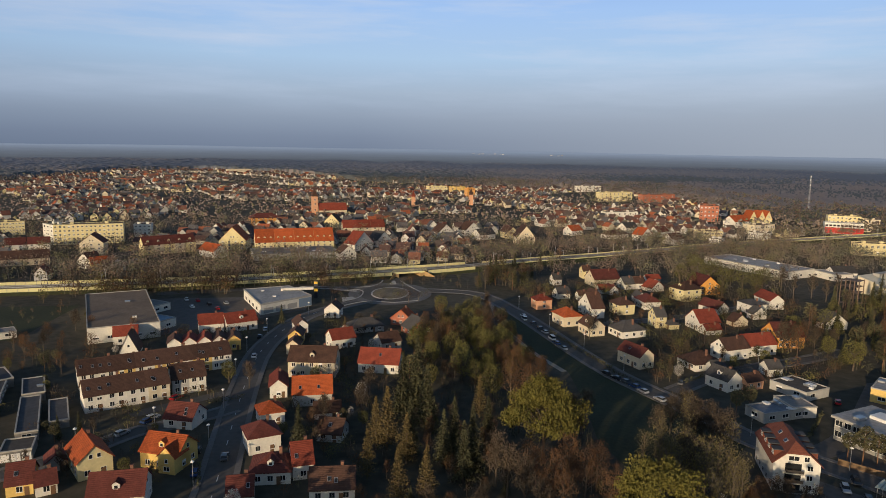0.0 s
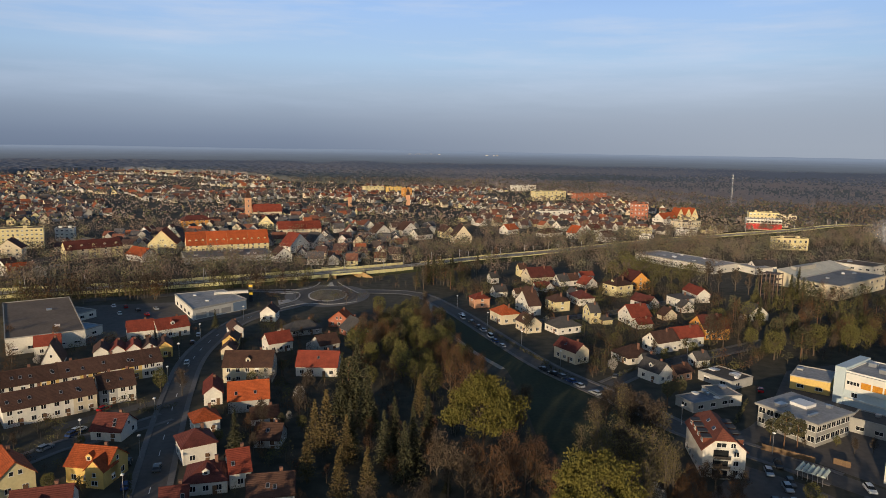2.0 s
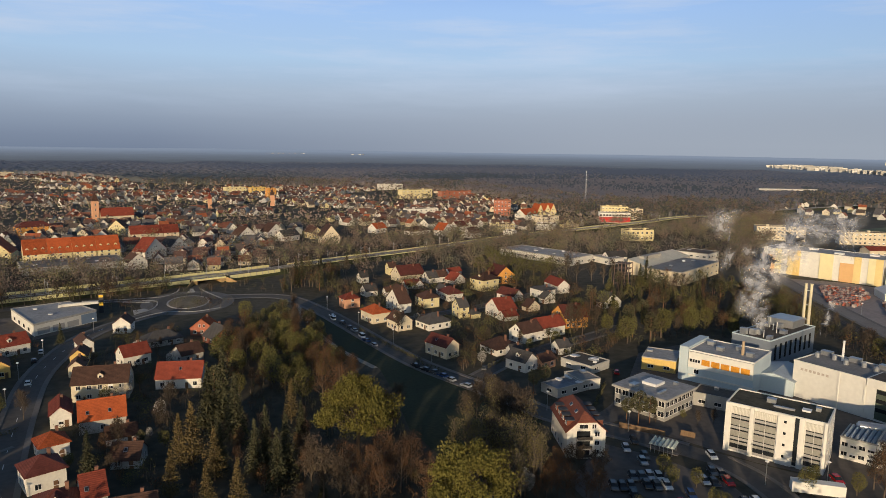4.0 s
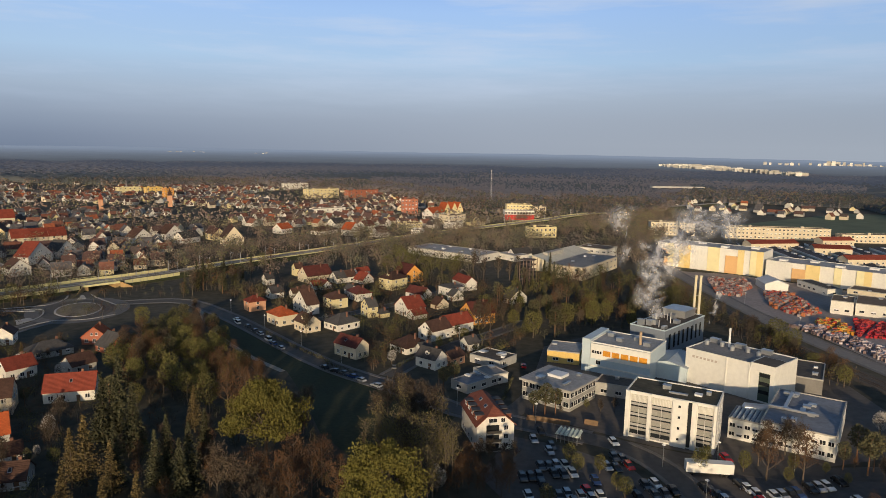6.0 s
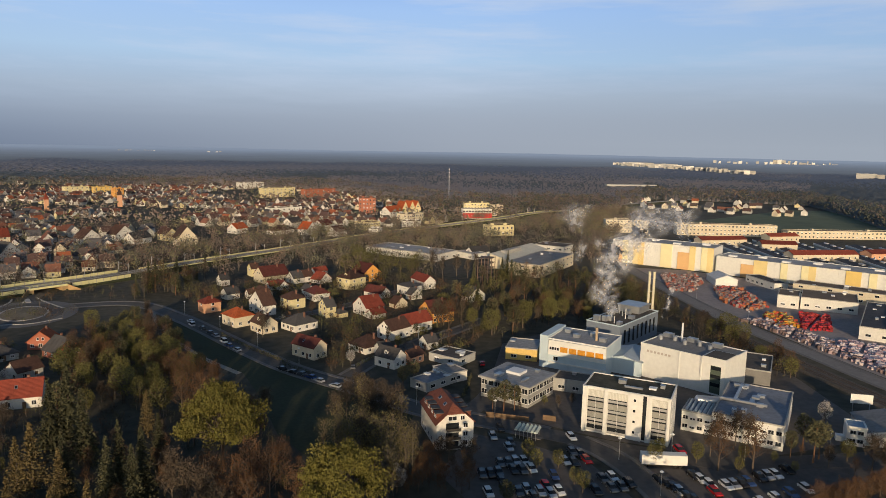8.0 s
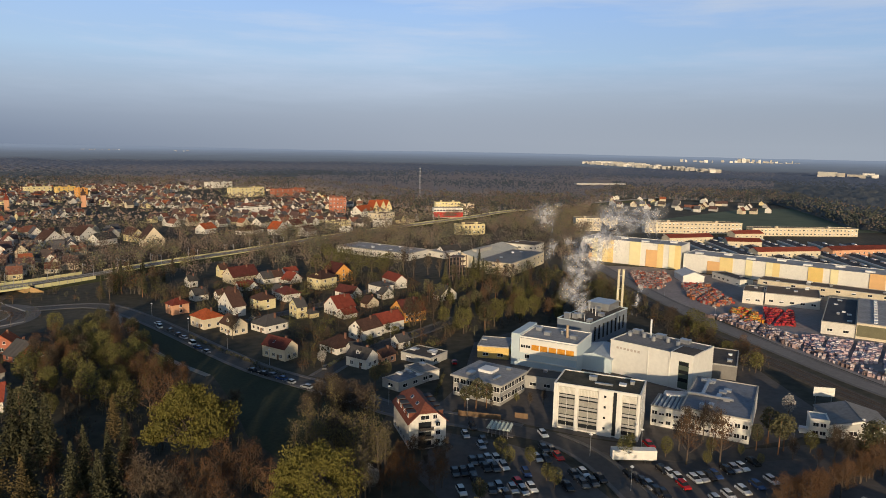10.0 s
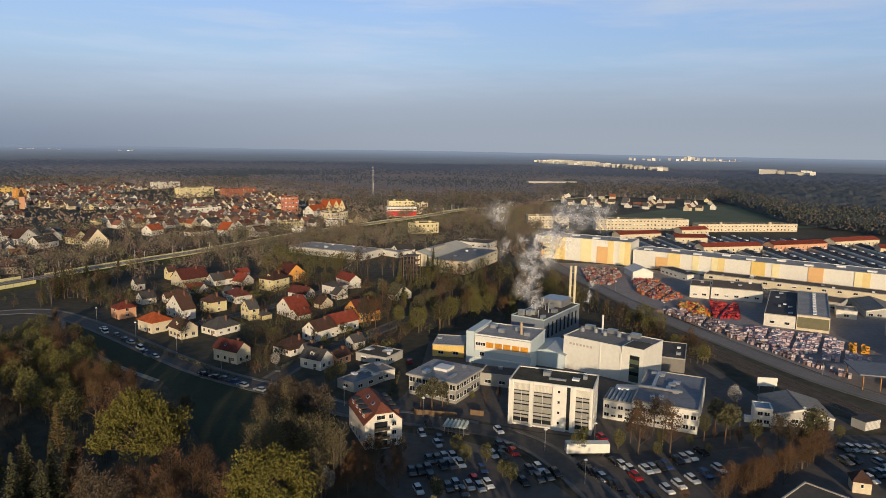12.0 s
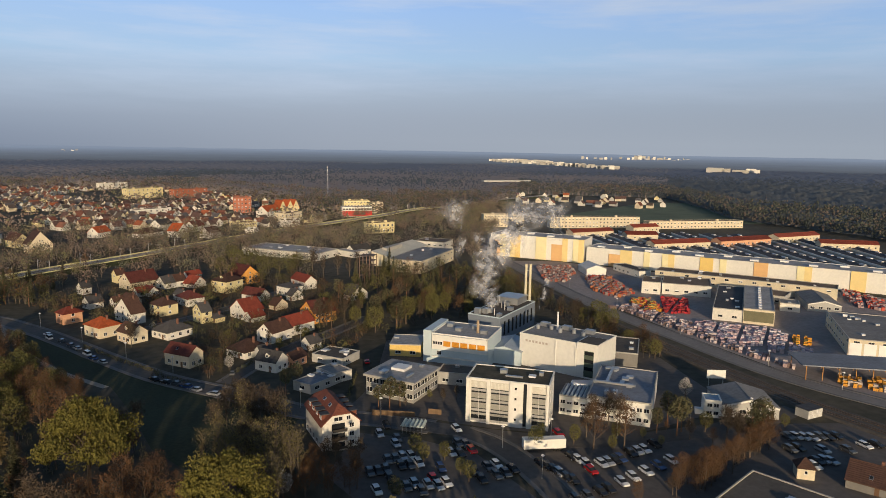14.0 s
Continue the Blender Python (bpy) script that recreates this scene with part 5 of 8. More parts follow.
def row_shed(x, y, rot, w):
    """One long low shed of the depot's field of sheds, with a white rim and a line of roof lights."""
    ob = thing("row_shed", x, y, rot, "long low depot shed with white rim and roof lights", "shed", "depot row sheds")
    part("wall", body_mesh(w, 15, 4.6, 1.6, "gable", "x", [wall_mat("grey")]), ob)
    part("roof", roof_mesh(w, 15, 4.6, 1.6, "gable", "x", [felt_mat("slate")], 0.2), ob)
    m = Mesh()
    m.box(-w / 2, w / 2, 7.3, 7.9, 4.4, 5.7, 0, True)
    part("rim", m.done("rim", [M_WHITEP]), ob)
    for k in range(int(w / 14)):
        m = Mesh()
        u = -w / 2 + 7 + k * 14
        m.prism([(-1.1, 5.0), (1.1, 5.0), (0.9, 7.0), (-0.9, 7.0)], u - 3, u + 3, "x")
        part("roof_light", m.done("roof_light", [M_METAL]), ob)


def red_hall(x, y, rot, w, wall="cream"):
    ob = thing("red_roofed_hall", x, y, rot, "long cream hall with a low red roof", "hall", "red roofed halls")
    part("wall", body_mesh(w, 11, 8.6, 2.2, "gable", "x", [wall_mat(wall)]), ob)
    part("roof", roof_mesh(w, 11, 8.6, 2.2, "gable", "x", [tile_mat("tile_red", TILE["red"])]), ob)
    windows_on(ob, w, 11, 8.6, "f", 2, step=4.5)


def terraces_far():
    """Long cream blocks, rows of sheds and red-roofed halls behind the warehouse."""
    slab(478, 515, -29, 42, 12, 12.5, "cream", 4, 12)
    slab(556, 460, -30, 96, 12, 11, "cream", 3, 26)
    slab(648, 402, -25, 110, 12, 7.5, "cream", 2, 28)
    for i in range(10):
        s, ln = Vector((416 + 9.5 * i, 296 - 23.5 * i)), 150 + 8 * i
        c = s + Vector((0.5, 0.866)) * (ln / 2 + 4)
        row_shed(c.x, c.y, 60 - 1.5 * i, ln)
    red_hall(472, 394, -12, 44), red_hall(494, 357, -31, 28), red_hall(546, 392, -15, 30), red_hall(477, 308, -19, 53)
    red_hall(540, 290, -15, 55, "salmon"), red_hall(608, 279, -12, 53), red_hall(594, 230, -46, 44)
    ob = thing("viaduct", 1000, 1068, -21, "pale concrete viaduct on short piers among trees", "viaduct")
    m = Mesh()
    m.box(-54, 54, -7, 7, 9, 12.5, 0, True)
    part("deck", m.done("deck", [wall_mat("grey")]), ob)
    for u in (-40, -13, 13, 40):
        m = Mesh()
        m.box(u - 2.5, u + 2.5, -5, 5, 0, 9)
        part("pier", m.done("pier", [M_CONC]), ob)


def distant_works():
    """Pale buildings in the far woods."""
    r = random.Random(44)
    m = Mesh()
    for h0, h1, d0, d1, z0, z1, spread, n, wide in ((41.8, 52.0, 3200, 2450, 25, 19, 3, 80, 12), (43.0, 46.5, 3150, 2950, 29, 26, 2, 10, 20), (53.4, 58.2, 4000, 4050, 40, 26, 9, 26, 9), (49, 53.4, 3900, 3950, 36, 36, 4, 9, 8),
                                                    (59, 63, 2500, 2450, 20, 18, 3, 7, 22), (2.2, 5.0, 4050, 4100, 31, 31, 2, 12, 6), (8.6, 10, 4050, 4050, 31, 31, 2, 5, 5)):
        for i in range(n):
            f = (i + r.random()) / n
            head, d = radians(h0 + (h1 - h0) * f), d0 + (d1 - d0) * f + r.uniform(-60, 60)
            x, y = d * math.sin(head), d * math.cos(head)
            a, b = wide * r.uniform(0.3, 1.3), r.uniform(5, 12)
            c, s = math.cos(head), math.sin(head)
            top = z0 + (z1 - z0) * f + 5 + r.uniform(-spread, spread)
            k = r.choice((0, 1, 1, 2))
            q = [(x + u * c + v * s, y - u * s + v * c) for u, v in ((-a, -b), (a, -b), (a, b), (-a, b))]
            for e in range(4):
                m.poly([(*q[e], 0), (*q[(e + 1) % 4], 0), (*q[(e + 1) % 4], top), (*q[e], top)], k)
            m.poly([(*p, top) for p in q], k)
    tagged(new("distant_works", m.done("distant_works", [wall_mat("white"), M_CONC, wall_mat("grey")])), "pale works and towers among distant woods", "buildings", kind="stuff")


distant_works()


# ---- vehicles ----
PAINT = {"silver": (0.45, 0.46, 0.47), "white": (0.72, 0.72, 0.70), "black": (0.02, 0.02, 0.022), "blue": (0.03, 0.06, 0.16), "red": (0.42, 0.02, 0.02), "grey": (0.12, 0.125, 0.13)}


def car_meshes(colour, van=False):
    key = ("car", colour, van)
    if key in CACHE:
        return CACHE[key]
    paint = mat("paint_" + colour, PAINT[colour], 0.25, 0.3 if colour in ("silver", "grey") else 0.0, vary=0.08, spec=0.5)
    m = Mesh()
    top = 1.0 if not van else 1.1
    m.prism([(-2.1, 0.32), (2.1, 0.32), (2.2, 0.55), (2.12, 0.78), (1.15, top - 0.06), (-1.95, top), (-2.2, 0.8), (-2.22, 0.5)], -0.88, 0.88, "x", 0)
    g = Mesh()
    y0, y1, t0, t1, hz = (-2.0, 1.1, -1.6, 0.25, 1.45) if not van else (-2.1, 1.5, -2.05, 0.8, 2.0)
    a = [(-0.84, y0, top - 0.05), (0.84, y0, top - 0.05), (0.84, y1, top - 0.08), (-0.84, y1, top - 0.08)]
    b = [(-0.64, t0, hz), (0.64, t0, hz), (0.64, t1, hz), (-0.64, t1, hz)]
    for i in range(4):
        g.poly([a[i], a[(i + 1) % 4], b[(i + 1) % 4], b[i]])
    r = Mesh()
    r.prism([(t0 - 0.05, hz - 0.03), (t1 + 0.05, hz - 0.03), (t1 - 0.05, hz + 0.05), (t0 + 0.05, hz + 0.05)], -0.66, 0.66, "x", 0)
    wh = Mesh()
    wh.tube((-0.1, 0, 0), (0.1, 0, 0), 0.32, 0.32, 10), wh.tube((0.1, 0, 0), (0.12, 0, 0), 0.2, 0.18, 8, 1)
    CACHE[key] = (m.done("body", [paint]), g.done("glass", [M_GLASS]), r.done("roof_panel", [paint]),
                  CACHE.setdefault("wheel", wh.done("wheel", [M_RUBBER, M_METAL])))
    return CACHE[key]


CAR_TONES = ("grey", "white", "white", "grey", "blue", "silver", "black", "red", "black", "grey", "silver", "black")


def car(x, y, rot, colour=None, van=False):
    colour = colour or CAR_TONES[rng.randrange(len(CAR_TONES))]
    ob = thing("van" if van else "car", x, y, rot + rng.uniform(-3, 3), f"parked {colour} {'van' if van else 'car'} on asphalt", "van" if van else "car", "parked cars", 0.05)
    b, g, r, w = car_meshes(colour, van)
    part("body", b, ob), part("glass", g, ob), part("roof_panel", r, ob)
    for sx in (-0.8, 0.8):
        for sy in (-1.35, 1.35):
            part("wheel", w, ob, at=pose(sx, sy, 0.32, 0, 0, 0 if sx > 0 else 180))


# ---- trees ----


def clumps(points, sizes, seed, flat_bias=0.0, thin=1.0, level=0.0):
    """Many small folded leaf clumps, as vertex and face lists."""
    r = np.random.default_rng(seed)
    n = len(points)
    p, s = np.asarray(points), np.asarray(sizes)[:, None]
    u = r.normal(size=(n, 3))
    u[:, 2] *= 1 - flat_bias
    u /= np.linalg.norm(u, axis=1)[:, None]
    v = np.cross(u, r.normal(size=(n, 3)))
    v /= np.linalg.norm(v, axis=1)[:, None]
    k = np.cross(u, v)
    if level:       # clumps that merge into a canopy lie nearly level
        k = r.normal(size=(n, 3)) * (1 - level) + np.array((0, 0, 1.0))
        k /= np.linalg.norm(k, axis=1)[:, None]
        u = np.cross(k, r.normal(size=(n, 3)))
        u /= np.linalg.norm(u, axis=1)[:, None]
        v = np.cross(k, u)
    a, b = p - u * s, p + u * s
    c = p + v * s * thin * 0.8 + k * s * 0.35
    d = p - v * s * thin * 0.8 + k * s * 0.35 * r.uniform(-1, 1, (n, 1))
    verts = np.stack([a, c, b, d], 1).reshape(-1, 3)
    faces = np.arange(n * 4).reshape(n, 4)
    return verts, faces


def blob(seed, n, rx, rz, zc, lobes=9, shell=0.55, gap=0.25):
    """Points in an uneven, lobed crown."""
    r = np.random.default_rng(seed)
    d = r.normal(size=(n * 2, 3))
    d /= np.linalg.norm(d, axis=1)[:, None]
    c = r.normal(size=(lobes, 3))
    c /= np.linalg.norm(c, axis=1)[:, None]
    near = (d @ c.T).max(1)
    rad = 0.62 + 0.45 * np.clip((near - 0.45) / 0.55, 0, 1)
    keep = r.random(n * 2) > gap * (near < 0.7)
    q = d * (rad * (shell + (1 - shell) * r.random(n * 2) ** 0.6))[:, None]
    q = q[keep][:n]
    return np.stack([q[:, 0] * rx, q[:, 1] * rx, zc + q[:, 2] * rz], 1)


TREE = {}


def tree_meshes(kind, var):
    """Trunk and crown of a tree of unit height 10 m."""
    if (kind, var) in TREE:
        return TREE[kind, var]
    seed = sum(map(ord, kind)) * 10 + var
    thin_out = var > 9          # a lighter build for trees far off
    r = random.Random(seed)
    t = Mesh()
    V, F = [], []

    def add(v, f):
        k = sum(len(q) for q in V)
        V.append(v), F.append(f + k)

    bark = M_BARK
    if kind in ("spruce", "larch"):
        t.tube((0, 0, 0), (0, 0, 9.6), 0.16, 0.02, 6)
        wide = 2.3 if kind == "spruce" else 2.5
        pts, sz = [], []
        lv = 40 if kind == "spruce" else 42
        for i in range(lv):
            z = 0.9 + 9.0 * i / lv
            rad = wide * (1 - (z / 10.1)) ** (0.9 if kind == "spruce" else 1.0) * r.uniform(0.78, 1.15)
            for b in range(8 if z < 6 else 6):
                an = r.uniform(0, 6.283)
                rr = rad * r.uniform(0.7, 1.15)
                for k in range(6):
                    f = (k + 1) / 6
                    drop = -0.55 * rr * f * f + 0.08 * rr * f if kind == "spruce" else 0.12 * rr * f
                    pts.append((rr * f * math.cos(an) + r.uniform(-0.1, 0.1), rr * f * math.sin(an) + r.uniform(-0.1, 0.1), z + drop + r.uniform(-0.1, 0.1)))
                    sz.append(0.185 * (1.15 - 0.45 * f) * (0.6 + 0.4 * rad) if kind == "spruce" else 0.15)
        add(*clumps(pts, sz, seed, 0.6))
    elif kind in ("lime", "fresh", "blossom"):
        t.tube((0, 0, 0), (0.1, 0, 3.5), 0.28, 0.2, 7)
        for i in range(9):
            an, z = i * 2.4, 2.6 + 0.28 * i
            t.tube((0.08, 0, z), (2.4 * math.cos(an), 2.4 * math.sin(an), z + 2.3), 0.12, 0.03, 5)
        rr = np.random.default_rng(seed)
        if kind == "lime":      # boughs end in rounded heads of leaf of several sizes
            p, s = [], []
            for i in range(54):
                f = (i + 0.5) / 54
                up, an = 1 - 1.35 * f, i * 2.4 + r.uniform(-0.4, 0.4)
                out = math.sqrt(max(0, 1 - up * up)) * r.uniform(0.5, 1.12)
                c = np.array((4.8 * out * math.cos(an), 4.8 * out * math.sin(an), 5.4 + 3.6 * up * r.uniform(0.7, 1.12)))
                t.tube((0.1, 0, 3.4), c * np.array((0.85, 0.85, 0.9)), 0.09, 0.02, 4)
                n, size = 330, r.uniform(0.8, 1.8)
                d = rr.normal(size=(n, 3))
                d /= np.linalg.norm(d, axis=1)[:, None]
                p.append(c + d * size * (0.3 + 0.75 * rr.random((n, 1))) * (1, 1, 0.75))
                s.append(rr.uniform(0.07, 0.165, n))
            add(*clumps(np.concatenate(p), np.concatenate(s), seed, 0.2))
        else:
            p = blob(seed, 1300, 3.1, 4.0, 5.9, 15, 0.5, 0.6)
            add(*clumps(p, rr.uniform(0.11, 0.25, len(p)), seed, 0.2))
    elif kind == "pine":
        bark = mat("pine_bark", (0.19, 0.105, 0.06), 0.95, vary=0.4, fine=4)
        t.tube((0, 0, 0), (0.15, 0, 8.5), 0.2, 0.06, 6)
        for i in range(7):
            an, z = i * 2.4, 4.8 + 0.5 * i
            t.tube((0.1, 0, z), (1.6 * math.cos(an), 1.6 * math.sin(an), z + 0.7), 0.06, 0.02, 4)
        p = blob(seed, 700, 2.3, 3.2, 6.8, 13, 0.5, 0.6)
        add(*clumps(p, np.random.default_rng(seed).uniform(0.14, 0.32, len(p)), seed, 0.5))
    else:
        bark = M_BARK if kind == "rust" else M_PALEBARK
        t.tube((0, 0, 0), (0.1, 0.05, 5), 0.2, 0.1, 6), t.tube((0.1, 0.05, 5), (0.0, 0.1, 9.3), 0.1, 0.02, 5)
        tips = []
        for i in range(16):
            an, z = i * 2.4 + r.random(), 2.2 + 0.42 * i
            ln = {"rust": 2.9, "poplar": 1.5}.get(kind, 2.3) * (1 - (z - 2) / 11)
            e = Vector((ln * math.cos(an), ln * math.sin(an), z + ln * {"rust": 1.0, "poplar": 1.9}.get(kind, 1.35)))
            s = Vector((0.08, 0.04, z))
            t.tube(s, e, 0.07, 0.02, 4)
            for j in range(4):
                q = s.lerp(e, 0.35 + 0.2 * j)
                if thin_out and j % 2:
                    continue
                g = q + Vector((r.uniform(-1, 1), r.uniform(-1, 1), r.uniform(0.3, 1.1))) * 0.9
                t.tube(q, g, 0.03, 0.012, 3)
                tips += [q.lerp(g, f) for f in (0.4, 0.7, 1.0)]
        rr = np.random.default_rng(seed)
        p = np.array([tuple(q) for q in tips for _ in range(7)]) + rr.normal(0, 0.36, (len(tips) * 7, 3))
        if kind == "poplar":
            p = p[(p[:, 2] > 4.2) & (rr.random(len(p)) < 0.32)]
            v, f = clumps(p, rr.uniform(0.06, 0.17, len(p)), seed, 0.0, 0.8)
        elif kind == "bare":
            v, f = clumps(p, rr.uniform(0.2, 0.42, len(p)), seed, -0.3, 0.07)
        else:
            v, f = clumps(p, rr.uniform(0.09, 0.19, len(p)), seed, 0.0, 0.5)
        add(v, f)
    me = bpy.data.meshes.new("crown")
    v, f = np.concatenate(V), np.concatenate(F)
    if thin_out:
        v = v.reshape(-1, 4, 3)
        v = v[np.random.default_rng(seed).random(len(v)) < 0.36]
        mid = v.mean(1, keepdims=True)
        v = (mid + (v - mid) * 1.5).reshape(-1, 3)
        f = np.arange(len(v)).reshape(-1, 4)
    me.from_pydata(v.tolist(), [], f.tolist())
    me.materials.append(LEAF[kind])
    TREE[kind, var] = (t.done("trunk", [bark]), me)
    return TREE[kind, var]


TREEWORD = {"spruce": ("spruce", "tall dark green spruce with drooping boughs"), "larch": ("larch", "golden-green larch in first needles"),
            "lime": ("broadleaf_tree", "broad yellow-green tree in fresh leaf"), "fresh": ("broadleaf_tree", "young tree with fresh yellow-green leaves"),
            "bare": ("bare_tree", "leafless tree with pale grey-brown twigs"), "poplar": ("poplar", "slender poplar with pale stem and first olive leaves"), "rust": ("budding_tree", "budding tree with rust-brown twigs"),
            "pine": ("pine", "pine with a bare reddish trunk"), "blossom": ("blossoming_tree", "small tree in pale blossom")}


def tree(kind, x, y, h, squash=1.0):
    name, label = TREEWORD[kind]
    turn, var = rng.uniform(0, 360), rng.randrange(3) + (10 if math.hypot(x, y) > 335 else 0)
    if ((x + 28.3) / 18) ** 2 + ((y - 362) / 22) ** 2 < 1:      # none on the roundabout
        return
    ob = thing(name, x, y, turn, label, "tree", "trees")
    s = h / 10
    ob.scale = (s * squash, s * squash, s)
    t, c = tree_meshes(kind, var)
    part("trunk", t, ob), part("crown", c, ob)


def inside(x, y, poly):
    hit = False
    for (a, b), (c, d) in zip(poly, poly[1:] + poly[:1]):
        if (b > y) != (d > y) and x < (c - a) * (y - b) / (d - b) + a:
            hit = not hit
    return hit


def grove(poly, n, kinds, low, high, gap=4.0, avoid=()):
    """Trees of several kinds, scattered over a stretch of the plan with a least spacing."""
    xs, ys = [p[0] for p in poly], [p[1] for p in poly]
    put, tries = [], 0
    while len(put) < n and tries < n * 60:
        tries += 1
        x, y = rng.uniform(min(xs), max(xs)), rng.uniform(min(ys), max(ys))
        if not inside(x, y, poly) or any((x - a) ** 2 + (y - b) ** 2 < gap * gap for a, b in put) or any((x - a) ** 2 + (y - b) ** 2 < r * r for a, b, r in avoid):
            continue
        put.append((x, y))
        tree(rng.choice(kinds), x, y, rng.uniform(low, high))

# ---- special buildings ----
lab()
blue_works()
wing()
warehouse()
depot()
terraces_far()

for poly, n, tones, label in (
        ([(283, 176), (291, 168), (304, 145), (298, 135), (286, 131), (272, 137), (262, 140), (272, 162)], 620, ((0.56, 0.44, 0.46), (0.70, 0.62, 0.62), (0.42, 0.29, 0.31)), "rows of pinkish and white wrapped pallets in the yard"),
        ([(279, 135), (287, 129.5), (283, 116), (272, 122), (268.5, 129)], 150, ((0.45, 0.36, 0.38), (0.55, 0.50, 0.52), (0.30, 0.27, 0.33)), "long rows of pallets under grey wrap"),
        ([(276.0, 216.6), (276.5, 204.6), (264, 156.8), (256.5, 130), (254, 112), (257, 112), (264, 132), (283, 178), (292.5, 213.2)], 330, ((0.42, 0.31, 0.31), (0.60, 0.51, 0.50), (0.20, 0.14, 0.13)), "mixed wrapped pallets along the yard fence"),
        ([(333.1, 324.0), (353.2, 311.2), (335.8, 289.8), (308.1, 274.5), (300.5, 283.7)], 300, ((0.35, 0.24, 0.22), (0.38, 0.12, 0.08), (0.45, 0.38, 0.35), (0.2, 0.15, 0.14)), "red and grey crates stacked in the yard"),
        ([(329.9, 277.6), (345.3, 272.2), (317.4, 229.9), (298.3, 228.7), (303.1, 248.4)], 260, ((0.42, 0.07, 0.05), (0.45, 0.16, 0.07), (0.35, 0.29, 0.27), (0.22, 0.16, 0.15)), "red crates stacked in the yard"),
        ([(298.9, 221.6), (311.7, 216.4), (293.2, 194.9), (280.7, 197.6)], 160, ((0.60, 0.26, 0.03), (0.50, 0.08, 0.04), (0.45, 0.35, 0.1)), "orange and red crates stacked in the yard"),
        ([(319.5, 214.6), (326.3, 203.4), (299.8, 184.8), (290.1, 192.7)], 240, ((0.45, 0.03, 0.04), (0.50, 0.06, 0.05), (0.25, 0.03, 0.03)), "bright red crates stacked in the yard"),
        ([(298.5, 134.2), (303.0, 129.0), (294.1, 122.7), (286.7, 127.3)], 60, ((0.62, 0.28, 0.03), (0.70, 0.40, 0.05)), "orange crates stacked in the yard"),
        ([(424, 167), (430, 161), (415, 138), (392, 130), (388, 142)], 320, ((0.5, 0.08, 0.05), (0.45, 0.35, 0.34), (0.3, 0.2, 0.2)), "red and grey goods stacked beside the long warehouse"),
        ([(258.1, 99.1), (268.5, 85.4), (256.7, 80.9), (249.6, 93.3)], 70, ((0.60, 0.28, 0.04), (0.5, 0.42, 0.36)), "orange and pale crates under the canopy")):
    goods(poly, n, tones, -66, label)
for x, y in ((120.0, 126.6), (175.6, 105.4), (134.5, 122.5), (150.0, 112.0), (104.5, 163.0), (88.5, 183.5), (116.0, 108.0), (66.5, 238), (57.5, 265), (48.5, 297), (38.5, 332), (-57.5, 149),
             (-61, 170), (-65.5, 196), (-70.5, 225), (-74.5, 252), (-74, 280), (-62.5, 311), (196, 98), (250.5, 120), (262, 165), (275, 210), (296, 260), (246, 92), (-80, 181), (-94, 166), (100, 236), (120, 248)):
    street_lamp(x, y)

# ---- dwellings and halls ----
# gardens beside the main road
house(-85.75, 156.9, 40, 7.8, 11.8, 4.5, "gable", "y", "paleyellow", "orange", rise=3.5, chimney=1, true_size=1)
house(-67.7, 160.8, -13, 11.2, 9.0, 4.8, "gable", "x", "yellow", "orange", wing=1, dormer=1)
house(-72.8, 184.9, -10, 9.1, 9.0, 3.2, "gable", "x", "white", "darkred")
house(-96.1, 146.9, 23, 5.7, 9.0, 3.2, "gable", "x", "yellow", "darkred")
house(-70.5, 140.6, 13, 12.1, 10.0, 4.5, "gable", "x", "white", "darkred", dormer=1)
house(-90.2, 145.9, 34, 3.8, 6.0, 3, "gable", "x", "white", "darkred")
house(-94.4, 157.4, 31, 3.6, 6.0, 2.6, "gable", "y", "grey", "darkred")
# terraces
house(-116.2, 214.1, 32, 5.5, 9.5, 5.2, "gable", "x", "white", "brown", rise=3.4, chimney=0, terrace=1)
house(-111.5, 217.1, 32, 5.6, 9.5, 5.2, "gable", "x", "white", "brown", rise=3.4, chimney=1, terrace=1)
house(-106.7, 220.2, 32, 5.8, 9.5, 5.2, "gable", "x", "yellow", "brown", rise=3.4, chimney=0, terrace=1)
house(-101.7, 223.4, 32, 6.0, 9.5, 5.2, "gable", "x", "white", "brown", rise=3.4, chimney=1, terrace=1)
house(-96.6, 226.6, 32, 6.1, 9.5, 5.2, "gable", "x", "yellow", "brown", rise=3.4, chimney=0, terrace=1)
house(-91.4, 229.9, 32, 6.3, 9.5, 5.2, "gable", "x", "white", "brown", rise=3.4, chimney=1, terrace=1)
house(-86.0, 233.4, 32, 6.5, 9.5, 5.2, "gable", "x", "yellow", "brown", rise=3.4, chimney=0, terrace=1)
house(-80.4, 236.9, 32, 6.7, 9.5, 5.2, "gable", "x", "white", "brown", rise=3.4, chimney=1, terrace=1)
house(-104.8, 195.7, 35, 5.7, 9.5, 5.2, "gable", "x", "white", "brown", rise=3.4, chimney=0, terrace=1)
house(-100.0, 199.0, 35, 5.9, 9.5, 5.2, "gable", "x", "white", "brown", rise=3.4, chimney=1, terrace=1)
house(-95.1, 202.4, 35, 6.1, 9.5, 5.2, "gable", "x", "white", "brown", rise=3.4, chimney=0, terrace=1)
house(-90.0, 205.9, 35, 6.3, 9.5, 5.2, "gable", "x", "cream", "brown", rise=3.4, chimney=1, terrace=1)
house(-85.0, 211.6, 29, 5.1, 9.5, 5.2, "gable", "x", "grey", "brown", rise=3.4, chimney=1, terrace=1)
house(-80.5, 214.1, 29, 5.2, 9.5, 5.2, "gable", "x", "white", "brown", rise=3.4, chimney=1, terrace=1)
